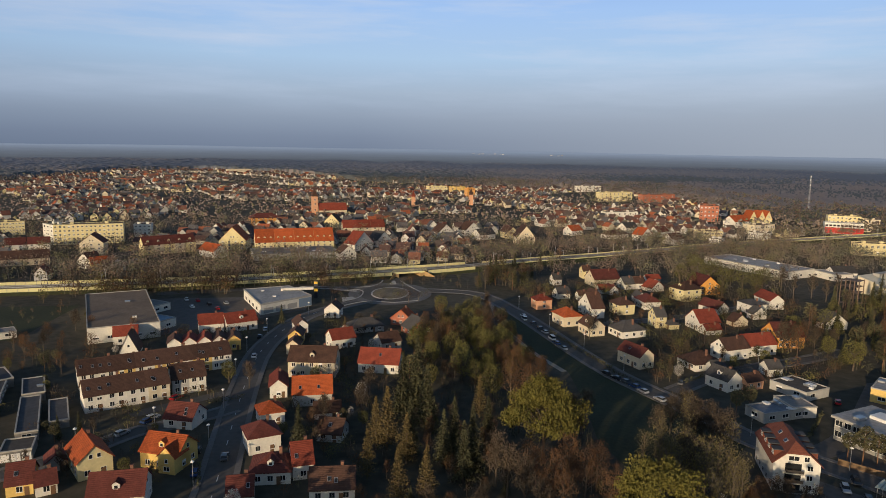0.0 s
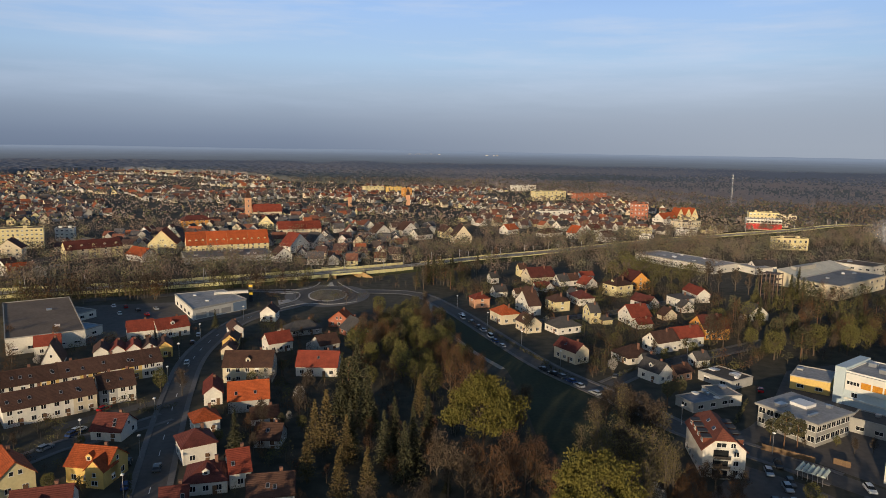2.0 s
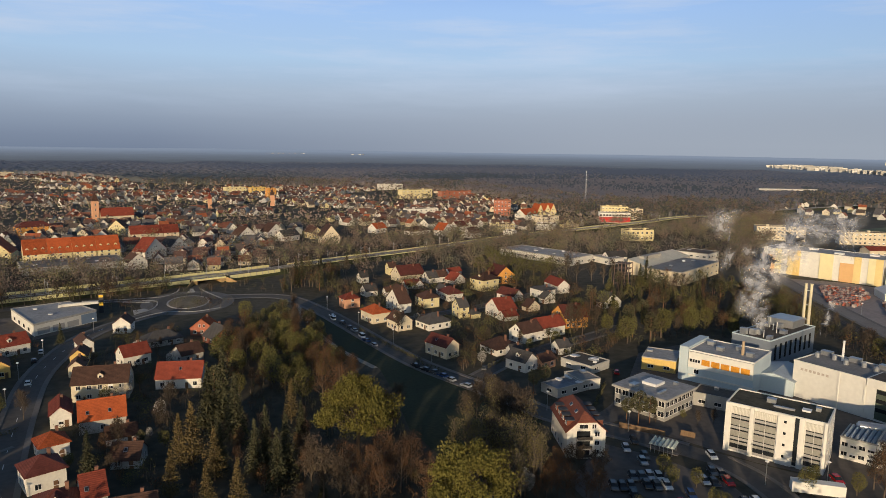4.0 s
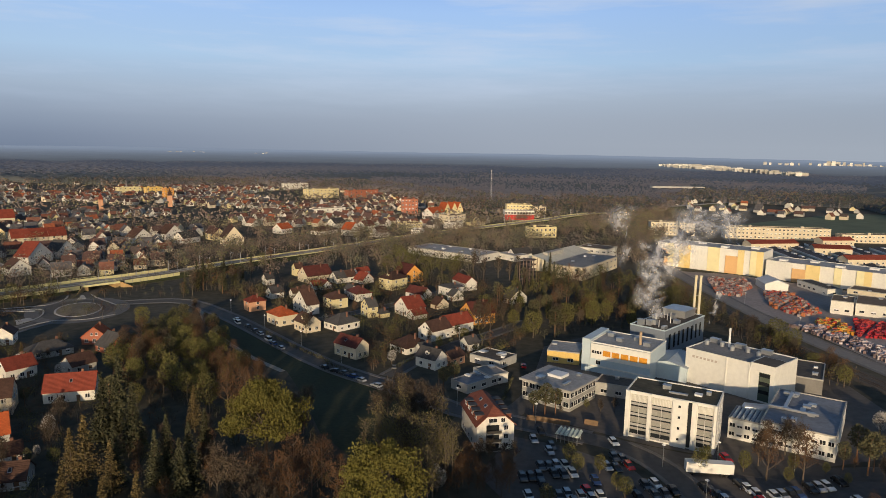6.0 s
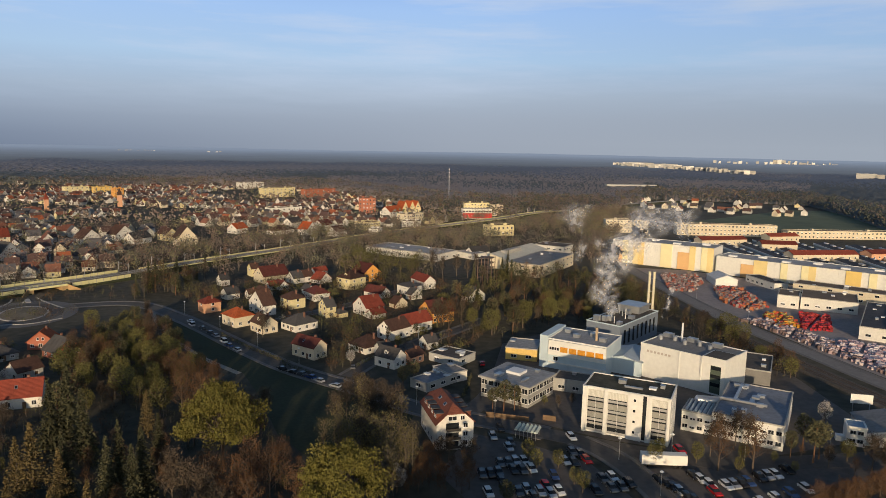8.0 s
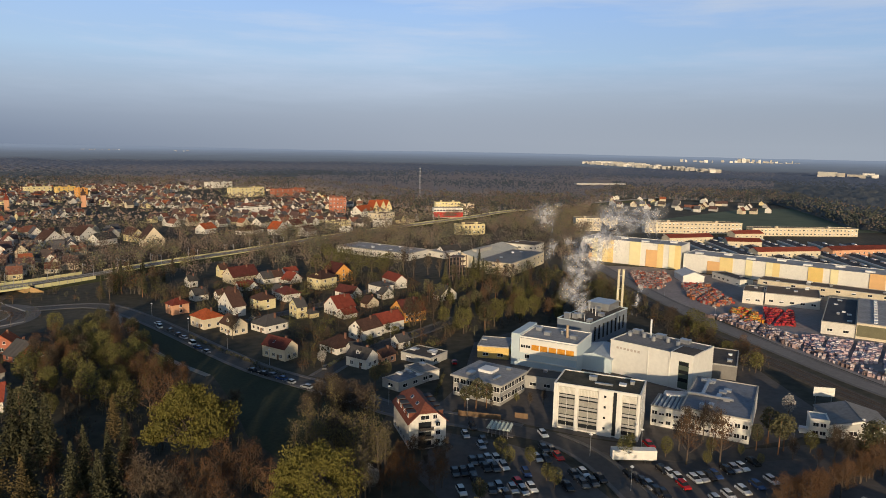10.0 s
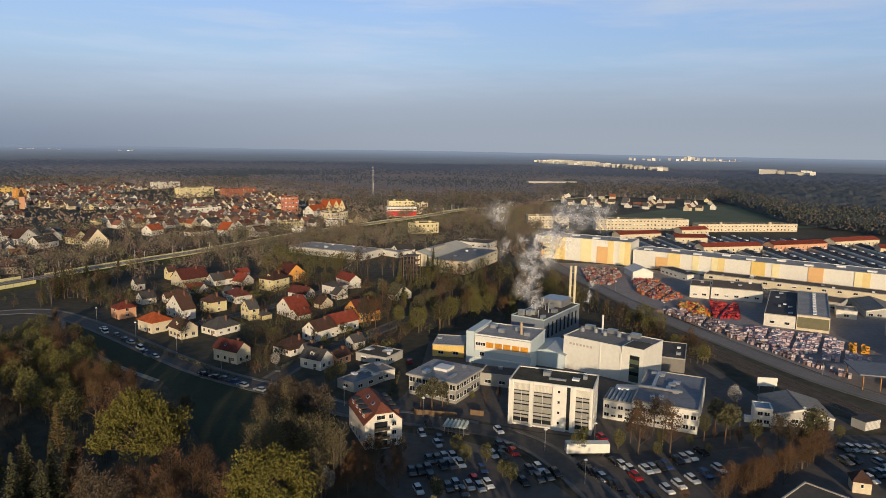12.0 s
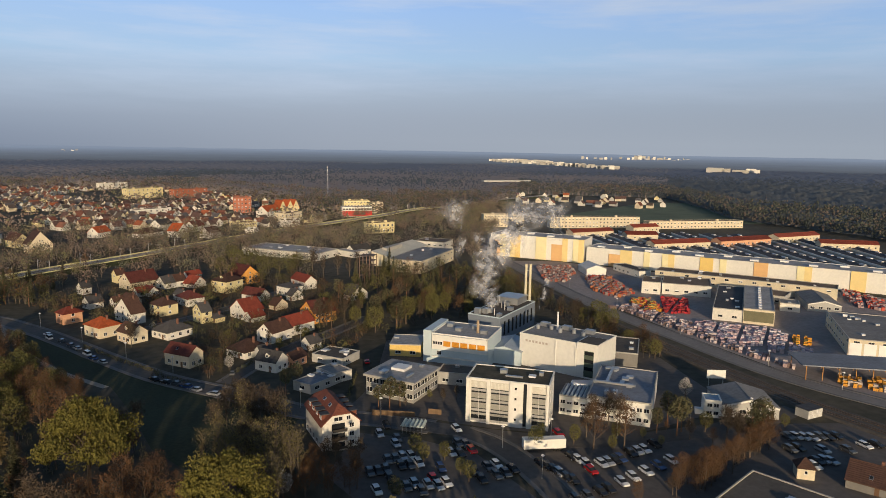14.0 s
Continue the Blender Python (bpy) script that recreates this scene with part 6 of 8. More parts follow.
# behind the terraces
house(-117.4, 248.7, 15, 6.6, 11.0, 2.6, "gable", "y", "white", "brown", rise=6.5)
house(-126.1, 263.2, 23, 9.3, 8.0, 4, "gable", "x", "white", "red")
house(-102.8, 253.7, 19, 5.2, 11.0, 4.4, "gable", "y", "white", "brown")
house(-97.5, 255.1, 19, 5.3, 11.0, 4.4, "gable", "y", "white", "red")
house(-92.2, 256.6, 19, 5.3, 11.0, 4.4, "gable", "y", "white", "red")
house(-87.1, 258.1, 19, 5.4, 11.0, 4.4, "gable", "y", "white", "brown")
house(-81.9, 259.5, 19, 5.4, 11.0, 4.4, "gable", "y", "yellow", "brown")
house(-98.5, 281.9, 23, 10.4, 9.0, 4.5, "gable", "x", "white", "red")
house(-87.5, 285.9, 35, 13.7, 9.0, 4.5, "gable", "x", "white", "red", dormer=1)
# east side of the main road
house(-60.8, 284.1, 22, 5.5, 10.0, 4.2, "gable", "y", "white", "brown")
house(-58.7, 267.2, 4, 5.8, 10.0, 4.4, "gable", "y", "yellow", "brown")
house(-56.9, 255.0, 3, 5.1, 9.0, 4, "gable", "y", "cream", "brown")
house(-44.5, 230.4, -1, 17.2, 11.0, 6.2, "gable", "x", "cream", "brown", dormer=1)
house(-52.5, 211.4, 13, 5.7, 13.0, 4.2, "gable", "y", "white", "red")
house(-40.2, 204.4, 11, 12.6, 11.0, 4.4, "gable", "x", "grey", "orange")
house(-49.3, 188.0, 25, 7.3, 8.0, 4.2, "hip", "x", "white", "orange")
house(-47.2, 170.7, 27, 8.7, 9.5, 5.2, "hip", "x", "white", "darkred")
house(-40.4, 154.8, 8, 9.9, 10.0, 3.6, "hip", "x", "white", "darkred", dormer=1)
house(-33.9, 157.5, 18, 5.2, 10.0, 4.4, "gable", "x", "white", "red")
house(-24.5, 147.2, 7, 10.7, 9.0, 3.4, "gable", "x", "white", "brown")
house(-44.5, 143.0, 13, 6.0, 8.0, 3.4, "gable", "x", "white", "darkred")
house(-29.5, 177.7, -8, 7.4, 8.0, 2.8, "gable", "x", "grey", "brown")
house(-33.5, 192.6, 14, 8.2, 6.0, 2.4, "gable", "x", "white", "brown")
house(-50.7, 310.8, -4, 7.4, 9.0, 4.6, "gable", "y", "white", "brown")
house(-33.3, 287.7, 24, 15.2, 10.0, 2.8, "hip", "x", "grey", "slate")
house(-17.4, 300.0, -13, 10.0, 9.0, 3.4, "gable", "y", "brick", "orange")
house(-10.6, 285.4, 32, 11.1, 10.0, 3.0, "gable", "y", "brick", "slate")
house(-40.3, 263.4, 30, 10.2, 8.5, 4.4, "gable", "x", "white", "red")
house(-21.5, 262.7, 33, 9.1, 8.0, 3.6, "gable", "x", "grey", "brown")
house(-21.6, 235.8, -6, 15.2, 11.0, 4, "gable", "x", "white", "red")
# villas along the avenue
house(50.1, 334.8, -74, 7.2, 8.2, 4.9, "hip", "x", "salmon", "red", true_size=1)
house(57.6, 304.8, -71, 11.2, 9.2, 4.8, "hip", "x", "cream", "orange", true_size=1)
house(72.5, 322.4, -76, 14.9, 6.6, 5.0, "gable", "y", "white", "brown", true_size=1)
house(65.5, 288.8, -73, 10.0, 7.4, 4.3, "gable", "x", "cream", "brown", true_size=1, dormer=1)
house(80.7, 287.4, -69, 10.3, 12.1, 3.3, "hip", "x", "white", "slate", true_size=1)
house(88.7, 327.6, -72, 9.2, 8.7, 5.2, "hip", "x", "paleyellow", "brown", true_size=1)
house(105.2, 340.9, -80, 11.8, 8.8, 4.1, "hip", "x", "white", "darkred", true_size=1)
house(73.1, 246.8, -63, 12.0, 6.8, 4.8, "gable", "x", "cream", "darkred", true_size=1)
house(98.7, 303.5, -81, 8.3, 5.0, 5.4, "gable", "y", "paleyellow", "slate", true_size=1)
house(118.6, 301.0, -77, 11.4, 10.4, 4.2, "gable", "y", "white", "red", true_size=1)
house(118.8, 291.8, -73, 4.8, 7.9, 2.4, "gable", "y", "white", "red", true_size=1)
house(136.2, 333.3, -64, 12.4, 7.2, 3.1, "gable", "x", "white", "darkred", true_size=1)
house(156.2, 334.9, -75, 10.2, 9.6, 4.8, "hip", "x", "white", "slate", true_size=1, rise=1.6)
house(170.9, 348.0, -86, 15.5, 7.5, 4.5, "gable", "x", "white", "red", true_size=1)
house(131.7, 361.2, -65, 10.8, 12.4, 6.5, "hip", "x", "paleyellow", "brown", true_size=1, dormer=1)
house(147.7, 379.0, -75, 12.8, 13.7, 4.9, "gable", "x", "orange", "darkred", true_size=1)
house(88.9, 417.8, -80, 6.8, 5.0, 4.9, "gable", "y", "paleyellow", "brown", true_size=1)
house(94.9, 396.9, -74, 12.0, 16.6, 4.4, "gable", "y", "cream", "darkred", true_size=1, dormer=1)
house(106.7, 387.9, -74, 8.2, 6.9, 3.3, "gable", "y", "white", "slate", true_size=1)
house(113.7, 389.2, -79, 7.6, 6.1, 3.6, "gable", "y", "white", "brown", true_size=1)
house(113.3, 258.2, -68, 8.4, 11.7, 4.5, "gable", "y", "white", "brown", true_size=1)
house(125.3, 264.2, -73, 8.5, 14.9, 4.5, "gable", "y", "white", "red", true_size=1)
house(143.0, 276.8, -84, 11.5, 12.2, 5.0, "gable", "y", "orange", "darkred", true_size=1)
house(96.7, 245.6, -72, 10.5, 11.6, 2.8, "hip", "x", "white", "brown", true_size=1)
house(119.9, 238.2, -80, 5.6, 5.6, 3.0, "gable", "y", "white", "slate", true_size=1)
house(96.8, 223.6, -62, 9.3, 7.0, 4.0, "gable", "x", "white", "slate", true_size=1, dormer=1)
house(105.6, 223.2, -66, 4.8, 7.7, 3.3, "gable", "y", "salmon", "brown", true_size=1)
house(64.3, 359.2, -72, 6.6, 7.2, 3.2, "gable", "y", "white", "slate", true_size=1)
house(67.0, 395.2, -76, 6.3, 5.0, 3.7, "gable", "y", "white", "slate", true_size=1)
house(74.3, 355.1, -78, 4.8, 5.0, 3.0, "gable", "y", "white", "brown", true_size=1)
house(80.2, 353.8, -73, 8.3, 6.6, 3.2, "gable", "x", "cream", "brown", true_size=1)
house(89.4, 373.6, -77, 5.2, 5.0, 2.6, "gable", "y", "white", "red", true_size=1)
house(94.2, 372.5, -69, 6.2, 5.9, 2.6, "gable", "x", "white", "darkred", true_size=1)
house(120.9, 382.6, -64, 7.9, 9.2, 2.4, "gable", "x", "white", "red", true_size=1)
house(127.0, 406.6, -70, 5.0, 9.7, 2.7, "gable", "y", "white", "red", true_size=1)
house(179.9, 305.8, -81, 7.1, 11.1, 3.2, "gable", "x", "white", "slate", true_size=1)
house(152.6, 321.5, -77, 5.0, 7.2, 2.9, "gable", "x", "white", "slate", true_size=1)
house(137.3, 307.6, -74, 5.5, 7.4, 2.4, "gable", "x", "cream", "brown", true_size=1)
house(104.1, 299.8, -75, 4.8, 5.0, 2.4, "hip", "x", "paleyellow", "slate", true_size=1)
house(104.6, 354.1, -76, 5.9, 5.0, 3.1, "gable", "x", "white", "slate", true_size=1)
house(98.7, 235.0, -84, 4.8, 5.0, 3.8, "gable", "y", "white", "slate", true_size=1)
# beyond the railway
slab(-274.9, 524.4, 22, 48.2, 13.0, 15, "paleyellow", 5, 16)
slab(-297.2, 519.0, -32, 14.2, 14.0, 15, "white", 5, 3)
slab(-359.0, 561.6, 31, 17.8, 12.0, 11, "paleyellow", 4, 8)
house(-247.2, 475.7, 15, 16.1, 16.0, 9, "gable", "y", "cream", "darkred", rise=6)
house(-303.7, 477.6, 29, 13.5, 11.0, 6, "gable", "x", "white", "darkred")
house(-291.2, 484.3, 28, 14.6, 11.0, 6, "gable", "x", "white", "darkred")
house(-273.2, 424.8, 25, 12.1, 12.0, 5, "gable", "x", "cream", "brown")
house(-261.4, 431.0, 30, 15.5, 12.0, 5, "gable", "x", "cream", "brown")
house(-221.5, 420.8, -26, 14.8, 10.0, 4.5, "gable", "y", "white", "brown")
house(-214.2, 416.6, 39, 10.5, 10.0, 4.5, "gable", "x", "yellow", "orange")
house(-203.6, 414.5, 52, 10.5, 11.0, 4.5, "gable", "y", "white", "brown")
house(-206.3, 435.8, 54, 16.9, 10.0, 4.5, "gable", "x", "white", "slate")
house(-210.0, 475.4, 40, 7.1, 12.0, 8, "gable", "x", "paleyellow", "darkred", dormer=1, rise=5)
house(-204.5, 480.0, 40, 7.2, 12.0, 8, "gable", "x", "cream", "darkred", dormer=1, rise=5)
house(-199.0, 484.8, 40, 7.4, 12.0, 8, "gable", "x", "paleyellow", "darkred", dormer=1, rise=5)
house(-193.3, 489.6, 40, 7.5, 12.0, 8, "gable", "x", "cream", "darkred", dormer=1, rise=5)
house(-187.5, 494.5, 40, 7.7, 12.0, 8, "gable", "x", "paleyellow", "darkred", dormer=1, rise=5)
house(-162.0, 473.2, -40, 20.2, 12.0, 5, "gable", "x", "white", "orange")
house(-157.7, 510.0, 7, 20.4, 24.0, 8, "gable", "y", "paleyellow", "orange", rise=10)
house(-132.7, 499.1, 20, 14.1, 15.0, 8.5, "gable", "x", "paleyellow", "orange", dormer=2, rise=8.5)
house(-119.3, 503.9, 20, 14.4, 15.0, 8.5, "gable", "x", "paleyellow", "orange", dormer=2, rise=8.5)
house(-105.7, 508.8, 20, 14.6, 15.0, 8.5, "gable", "x", "paleyellow", "orange", dormer=2, rise=8.5)
house(-91.8, 513.8, 20, 14.9, 15.0, 8.5, "gable", "x", "paleyellow", "orange", dormer=2, rise=8.5)
flat(-106.3, 480.4, 20, 58.3, 30.0, 4, "grey", "grey")
house(-68.2, 470.8, 28, 12.4, 12.0, 5.5, "gable", "y", "white", "brown")
house(-64.8, 516.1, 56, 22.4, 12.0, 6, "gable", "y", "white", "red")
house(-51.0, 538.7, 52, 17.2, 12.0, 5.5, "gable", "y", "white", "slate")
house(-86.0, 614.3, 17, 12.8, 14.0, 6, "gable", "x", "cream", "red", rise=6)
house(-73.8, 618.1, 17, 12.9, 14.0, 6, "gable", "x", "cream", "red", rise=6)
house(-61.3, 621.9, 17, 13.1, 14.0, 6, "gable", "x", "cream", "red", rise=6)
house(-105.7, 650.2, -8, 15.1, 14.0, 7, "gable", "y", "paleyellow", "brown", rise=7)
house(-176.2, 664.4, 28, 29.0, 14.0, 8, "hip", "x", "orange", "darkred")
house(-0.5, 597.6, 33, 17.2, 13.0, 5.5, "gable", "y", "white", "brown")
house(23.8, 616.2, 34, 17.8, 13.0, 5.5, "gable", "y", "white", "brown")
house(35.2, 588.8, 41, 19.3, 12.0, 5, "gable", "x", "white", "slate")
house(58.6, 600.9, 26, 11.7, 14.0, 6, "gable", "y", "paleyellow", "brown")
house(67.6, 564.8, 7, 15.8, 18.0, 7, "gable", "y", "cream", "brown", rise=9)
house(120.6, 629.2, 38, 15.7, 12.0, 5, "gable", "x", "white", "orange")
house(155.8, 613.4, 34, 25.3, 13.0, 4, "hip", "x", "white", "brown")
house(178.3, 654.1, 36, 18.3, 12.0, 6, "gable", "x", "white", "slate")
house(176.8, 599.2, 35, 15.4, 12.0, 6, "gable", "y", "white", "orange")
house(201.9, 632.8, 36, 16.8, 12.0, 5, "gable", "x", "white", "darkred")
house(198.3, 581.3, 32, 15.9, 12.0, 5, "gable", "x", "white", "brown")
# blocks of the old town
slab(261.6, 1047.2, 21, 58.3, 12.0, 13.8, "paleyellow", 3, 8)
slab(324.8, 1040.3, 21, 58.7, 12.0, 12.0, "brick", 2, 6)
slab(-12.6, 1148.6, 23, 34.2, 12.0, 12.3, "paleyellow", 3, 5)
slab(21.8, 1157.7, 23, 26.8, 12.0, 11.4, "yellow", 3, 4)
slab(40.0, 1062.0, 22, 12.8, 12.0, 14.8, "orange", 4, 2)
slab(267.2, 1267.2, 23, 50.6, 12.0, 10.4, "white", 2, 5)
slab(202.1, 779.7, 18, 41.8, 12.0, 8.4, "white", 2, 6)
slab(-520.8, 1728.1, 32, 60.6, 12.0, 11.3, "cream", 2, 6)
slab(-248.8, 559.8, 16, 13.3, 12.0, 11.2, "white", 4, 4)
# brick hall, mast and the red factory by the railway
slab(303.0, 775.0, -20, 20.0, 18.0, 18, "brick", 4, 5)
slab(416.0, 706.0, -21, 30.0, 14.0, 15.3, "paleyellow", 4, 8)
slab(437.0, 700.0, -21, 22.0, 12.0, 12.5, "cream", 3, 6)
redfactory(399.7, 677.0, -21, 34.0, 13.0, 10.8)
house(337.5, 747.8, 9, 9.4, 16.0, 7, "gable", "y", "paleyellow", "orange", rise=9)
house(347.5, 749.4, 9, 9.5, 16.0, 7, "gable", "y", "paleyellow", "orange", rise=9)
house(355.5, 750.7, 9, 9.5, 16.0, 7, "gable", "y", "paleyellow", "orange", rise=9)
house(313.3, 722.8, 30, 27.6, 16.0, 7, "gable", "x", "white", "orange")
slab(310.6, 666.1, 26, 27.8, 14.0, 9, "cream", 2, 8)
slab(292.4, 624.2, -30, 18.5, 14.0, 6, "white", 2, 8)
slab(243.2, 620.8, 8, 20.8, 14.0, 7, "paleyellow", 2, 8)
slab(235.9, 581.7, -36, 9.8, 12.0, 5, "white", 2, 5)
# flat halls between villas and railway
flat(213.9, 457.1, -61, 65.0, 27.0, 5.0, "white", "metal")
flat(269.6, 369.4, 31.5, 60.0, 24.0, 8.0, "cream", "grey", units=3)
lean_hall(272.0, 397.8, 30, 66.0, 13.0, 6.4)
flat(315.0, 416.0, 31, 20.0, 24.0, 8.6, "white", "brownfelt", units=1)
flat(250.9, 431.0, -77, 18.8, 14.0, 4, "white", "metal", units=1)
house(258.8, 435.1, 10, 17.6, 10.0, 4, "gable", "x", "white", "slate")
slab(341.0, 536.0, -8, 26.0, 12.0, 9.5, "paleyellow", 2, 6)
# supermarket halls by the railway
flat(-143.2, 294.7, 28, 26.7, 67.6, 6.2, "white", "brownfelt", units=2)
supermarket()
flat(-124.9, 288.0, 64, 8.5, 16.0, 3.6, "white", "blue")
flat(-137.6, 315.4, 63, 10.4, 12.0, 3.2, "white", "grey")
# garages and sheds at the edge
flat(-116.8, 183.6, 29, 5.4, 29.0, 2.6, "dim", "slate", units=0)
flat(-128.6, 205.6, 31, 6.2, 16.0, 2.6, "dim", "slate", units=1)
flat(-136.8, 197.0, 26, 6.0, 30.0, 2.5, "dim", "slate", units=1)
flat(-110.6, 187.6, 30, 5.0, 18.5, 2.2, "dim", "slate", units=0)
flat(-107.3, 163.5, 23, 7.2, 8.2, 2.6, "dim", "darkfelt", units=0, bands=False, doors=3)
flat(-146.0, 214.0, 43, 7.5, 14.0, 2.8, "dim", "slate", units=1)
flat(-176.4, 267.4, 38, 5.8, 8.0, 2.6, "white", "grey", units=0)
# flat workshops
flat(120.6, 219.4, -63, 13.6, 11.5, 2.8, "grey", "darkfelt", units=6)
flat(110.2, 202.0, -84, 10.0, 7.9, 3.3, "white", "grey", units=1)
flat(102.5, 198.4, -71, 7.8, 15.8, 2.8, "grey", "bluefelt", units=4)
# grey office
greyoffice(122.6, 178.1, 26, 18.4, 19.1, 7)
# red roofed apartment block
redblock(86.3, 159.9, -12, 7.6, 18.1, 10.4)
# works
office(136.2, 140.8, -53, 24.2, 13.1, 13.2)
# depot halls
flat(329.8, 181.0, -62, 13.3, 62.0, 5.6, "white", "slate", units=6)
hall = flat(335.6, 168.7, -62, 13.4, 62.0, 7.0, "cream", "metal", units=0, bands=False)
m = Mesh()
strip(m, -6.4, 6.4, -31.0, 1.2, 6.2, 0, 0.08)
part("glazed_front", m.done("glazed_front", [mat("olive_glazing", (0.17, 0.16, 0.10), 0.35)]), hall, "olive glazed front wall")
for k in range(9):
    roof_box(hall, 0.5, -26 + k * 6.4, 7.0, 1.4, 3.4, 0.5, "skylight", M_FRAME)
flat(331.9, 229.8, -57, 10.2, 18.0, 6.6, "white", "brownfelt", units=1)
flat(347.5, 217.5, -57, 26.0, 25.0, 6.0, "white", "brownfelt", units=3)
flat(381.5, 202.5, -69, 98.0, 14.0, 7.0, "cream", "brownfelt", units=8)
flat(367.0, 176.0, -75, 13.5, 17.0, 4.2, "grey", "brownfelt", units=1)
flat(352.5, 161.0, -60, 9.0, 11.0, 4.0, "white", "grey", units=1)
gable_hall(374.7, 156.6, -54, 15.5, 30.0, 3.6, 2.0)
flat(321.7, 106.3, -58, 36.0, 50.0, 6.8, "cream", "grey", units=7, doors=7)
flat(368.1, 270.9, -109, 28.9, 9.0, 4, "white", "slate", units=1)
# along the branch line
gable_hall(201.0, 103.5, -45, 17.0, 16.0, 3.6, 2.2)
kiosk(188.7, 106.7, -51, 4.9, 6.0)
container(212.4, 88.1, -11, 6.6, 4.4)
billboard(213.8, 119.9, -111, 8.1, 1.0)
hut(170.4, 70.4, -93, 4.6, 5.0)
house(179.5, 58.5, -77, 9.7, 13.0, 2.5, "gable", "x", "dim", "brown", rise=2.9)
flat(143.6, 63.2, 6, 24.0, 22.0, 4, "grey", "darkfelt", units=5)
signwall(128.1, 119.1, -31, 11.5, 1.2)
flat(149.2, 213.4, -42, 12.1, 14.0, 4.5, "yellow", "metal", units=1)
shelter(106.8, 149.3, -48, 6.8, 5.0)
scaffold(213.0, 347.0, -47, 8.4, 8.0)
pylon_sign(-65.9, 347.4, 5, 1.7, 1.0)


def board_fence(a, b):
    """A brown board fence between two points of the plan: each board a part."""
    a, b = Vector(a), Vector(b)
    ob = thing("board_fence", a.x, a.y, math.degrees(math.atan2(b.y - a.y, b.x - a.x)), "brown wooden board fence beside the road", "fence", "board fences")
    wood = mat("fence_wood", (0.20, 0.13, 0.075), 0.85, vary=0.35, rnd=0.4)
    p, q = Mesh(), Mesh()
    p.box(-0.45, 0.45, -0.03, 0.03, 0.1, 1.7, 0, True)
    q.box(-0.06, 0.06, -0.06, 0.06, 0, 1.85)
    board, post = p.done("board", [wood]), q.done("post", [wood])
    for k in range(int((b - a).length)):
        part("board", board, ob, at=pose(k + 0.5, 0, 0)), part("post", post, ob, at=pose(k, 0, 0))


board_fence((103.4, 166.2), (113.4, 156.8))
board_fence((117.7, 157.0), (120.8, 153.8))

# ---- cars ----
car(111.3, 135.0, 163)
car(112.6, 133.2, 163)
car(111.7, 129.6, 163)
car(106.2, 131.5, 163)
car(107.9, 129.8, 163)
car(104.5, 119.9, 163)
car(103.3, 115.8, 163)
car(108.7, 119.8, 163)
car(107.6, 115.2, 163)
car(111.4, 119.4, 163)
car(110.2, 114.7, 163)
car(113.1, 115.2, 163)
car(90.4, 137.7, 163)
car(92.4, 137.0, 163)
car(94.6, 137.0, 163)
car(96.6, 136.0, 163)
car(95.9, 131.7, 163)
car(93.5, 132.0, 163)
car(91.4, 133.1, 163)
car(85.2, 133.9, 163)
car(87.4, 133.7, 163)
car(83.2, 134.6, 163)
car(85.6, 129.3, 163)
car(88.8, 123.5, 163)
car(88.2, 119.7, 163)
car(91.1, 121.2, 163)
car(92.8, 119.4, 163)
car(93.9, 122.9, 163)
car(95.3, 119.5, 163)
car(79.8, 126.1, 163)
car(86.4, 123.3, 163)
car(102.2, 156.3, 163)
car(97.4, 152.5, 163)
car(97.4, 144.5, 163)
car(99.6, 146.9, 163)
car(98.8, 126.3, 163)
car(117.1, 142.7, 163)
car(138.6, 123.5, 163)
car(121.0, 113.3, 163)
car(121.2, 111.2, 163)
car(121.2, 109.0, 163)
car(121.3, 107.1, 163)
car(120.8, 104.2, 163)
car(121.2, 102.5, 163)
car(130.4, 111.2, 163)
car(130.5, 109.1, 163)
car(130.5, 106.4, 163)
car(128.6, 103.2, 163)
car(133.7, 104.1, 163)
car(135.8, 103.7, 163)
car(138.0, 103.3, 163)
car(140.0, 103.1, 163)
car(144.8, 103.3, 163)
car(149.7, 102.7, 163)
car(154.7, 103.0, 163)
car(147.3, 103.1, 163)
car(117.9, 95.2, 163)
car(122.0, 94.8, 163)
car(124.7, 94.5, 163)
car(129.9, 94.8, 163)
car(134.3, 94.8, 163)
car(139.4, 94.7, 163)
car(144.6, 94.7, 163)
car(150.1, 94.6, 163)
car(114.6, 95.8, 163)
car(190.2, 83.8, 163)
car(192.1, 82.5, 163)
car(193.6, 80.9, 163)
car(195.0, 79.4, 163)
car(197.7, 78.4, 163)
car(199.2, 76.9, 163)
car(201.9, 75.9, 163)
car(182.5, 79.5, 163)
car(185.0, 78.6, 163)
car(180.8, 71.7, 163)
car(183.0, 70.9, 163)
car(183.8, 69.6, 163)
car(177.4, 71.0, 163)
car(194.8, 69.8, 163)
car(201.8, 68.3, 163)
car(205.2, 66.7, 163)
car(189.2, 73.9, 163)
for x, y in ((37.3, 314.9), (40.2, 301.5), (42.1, 293.0), (43.4, 287.0), (45.8, 270.3), (47.6, 263.3), (57.5, 233.7), (59.9, 228.5), (62.2, 225.4), (64.2, 220.6), (65.7, 216.0), (69.1, 208.8)):
    a, b = min(zip(AVENUE, AVENUE[1:]), key=lambda q: (q[0][0] + q[1][0] - 2 * x) ** 2 + (q[0][1] + q[1][1] - 2 * y) ** 2)
    car(x + 1.6, y + 0.6, math.degrees(math.atan2(b[1] - a[1], b[0] - a[0])) + 90)
car(38.6, 309.5, 10, "white", True)
car(46.6, 277.5, 12, "white", True)
car(-54.7, 163.3, 12)
car(-83.3, 187.4, -25)
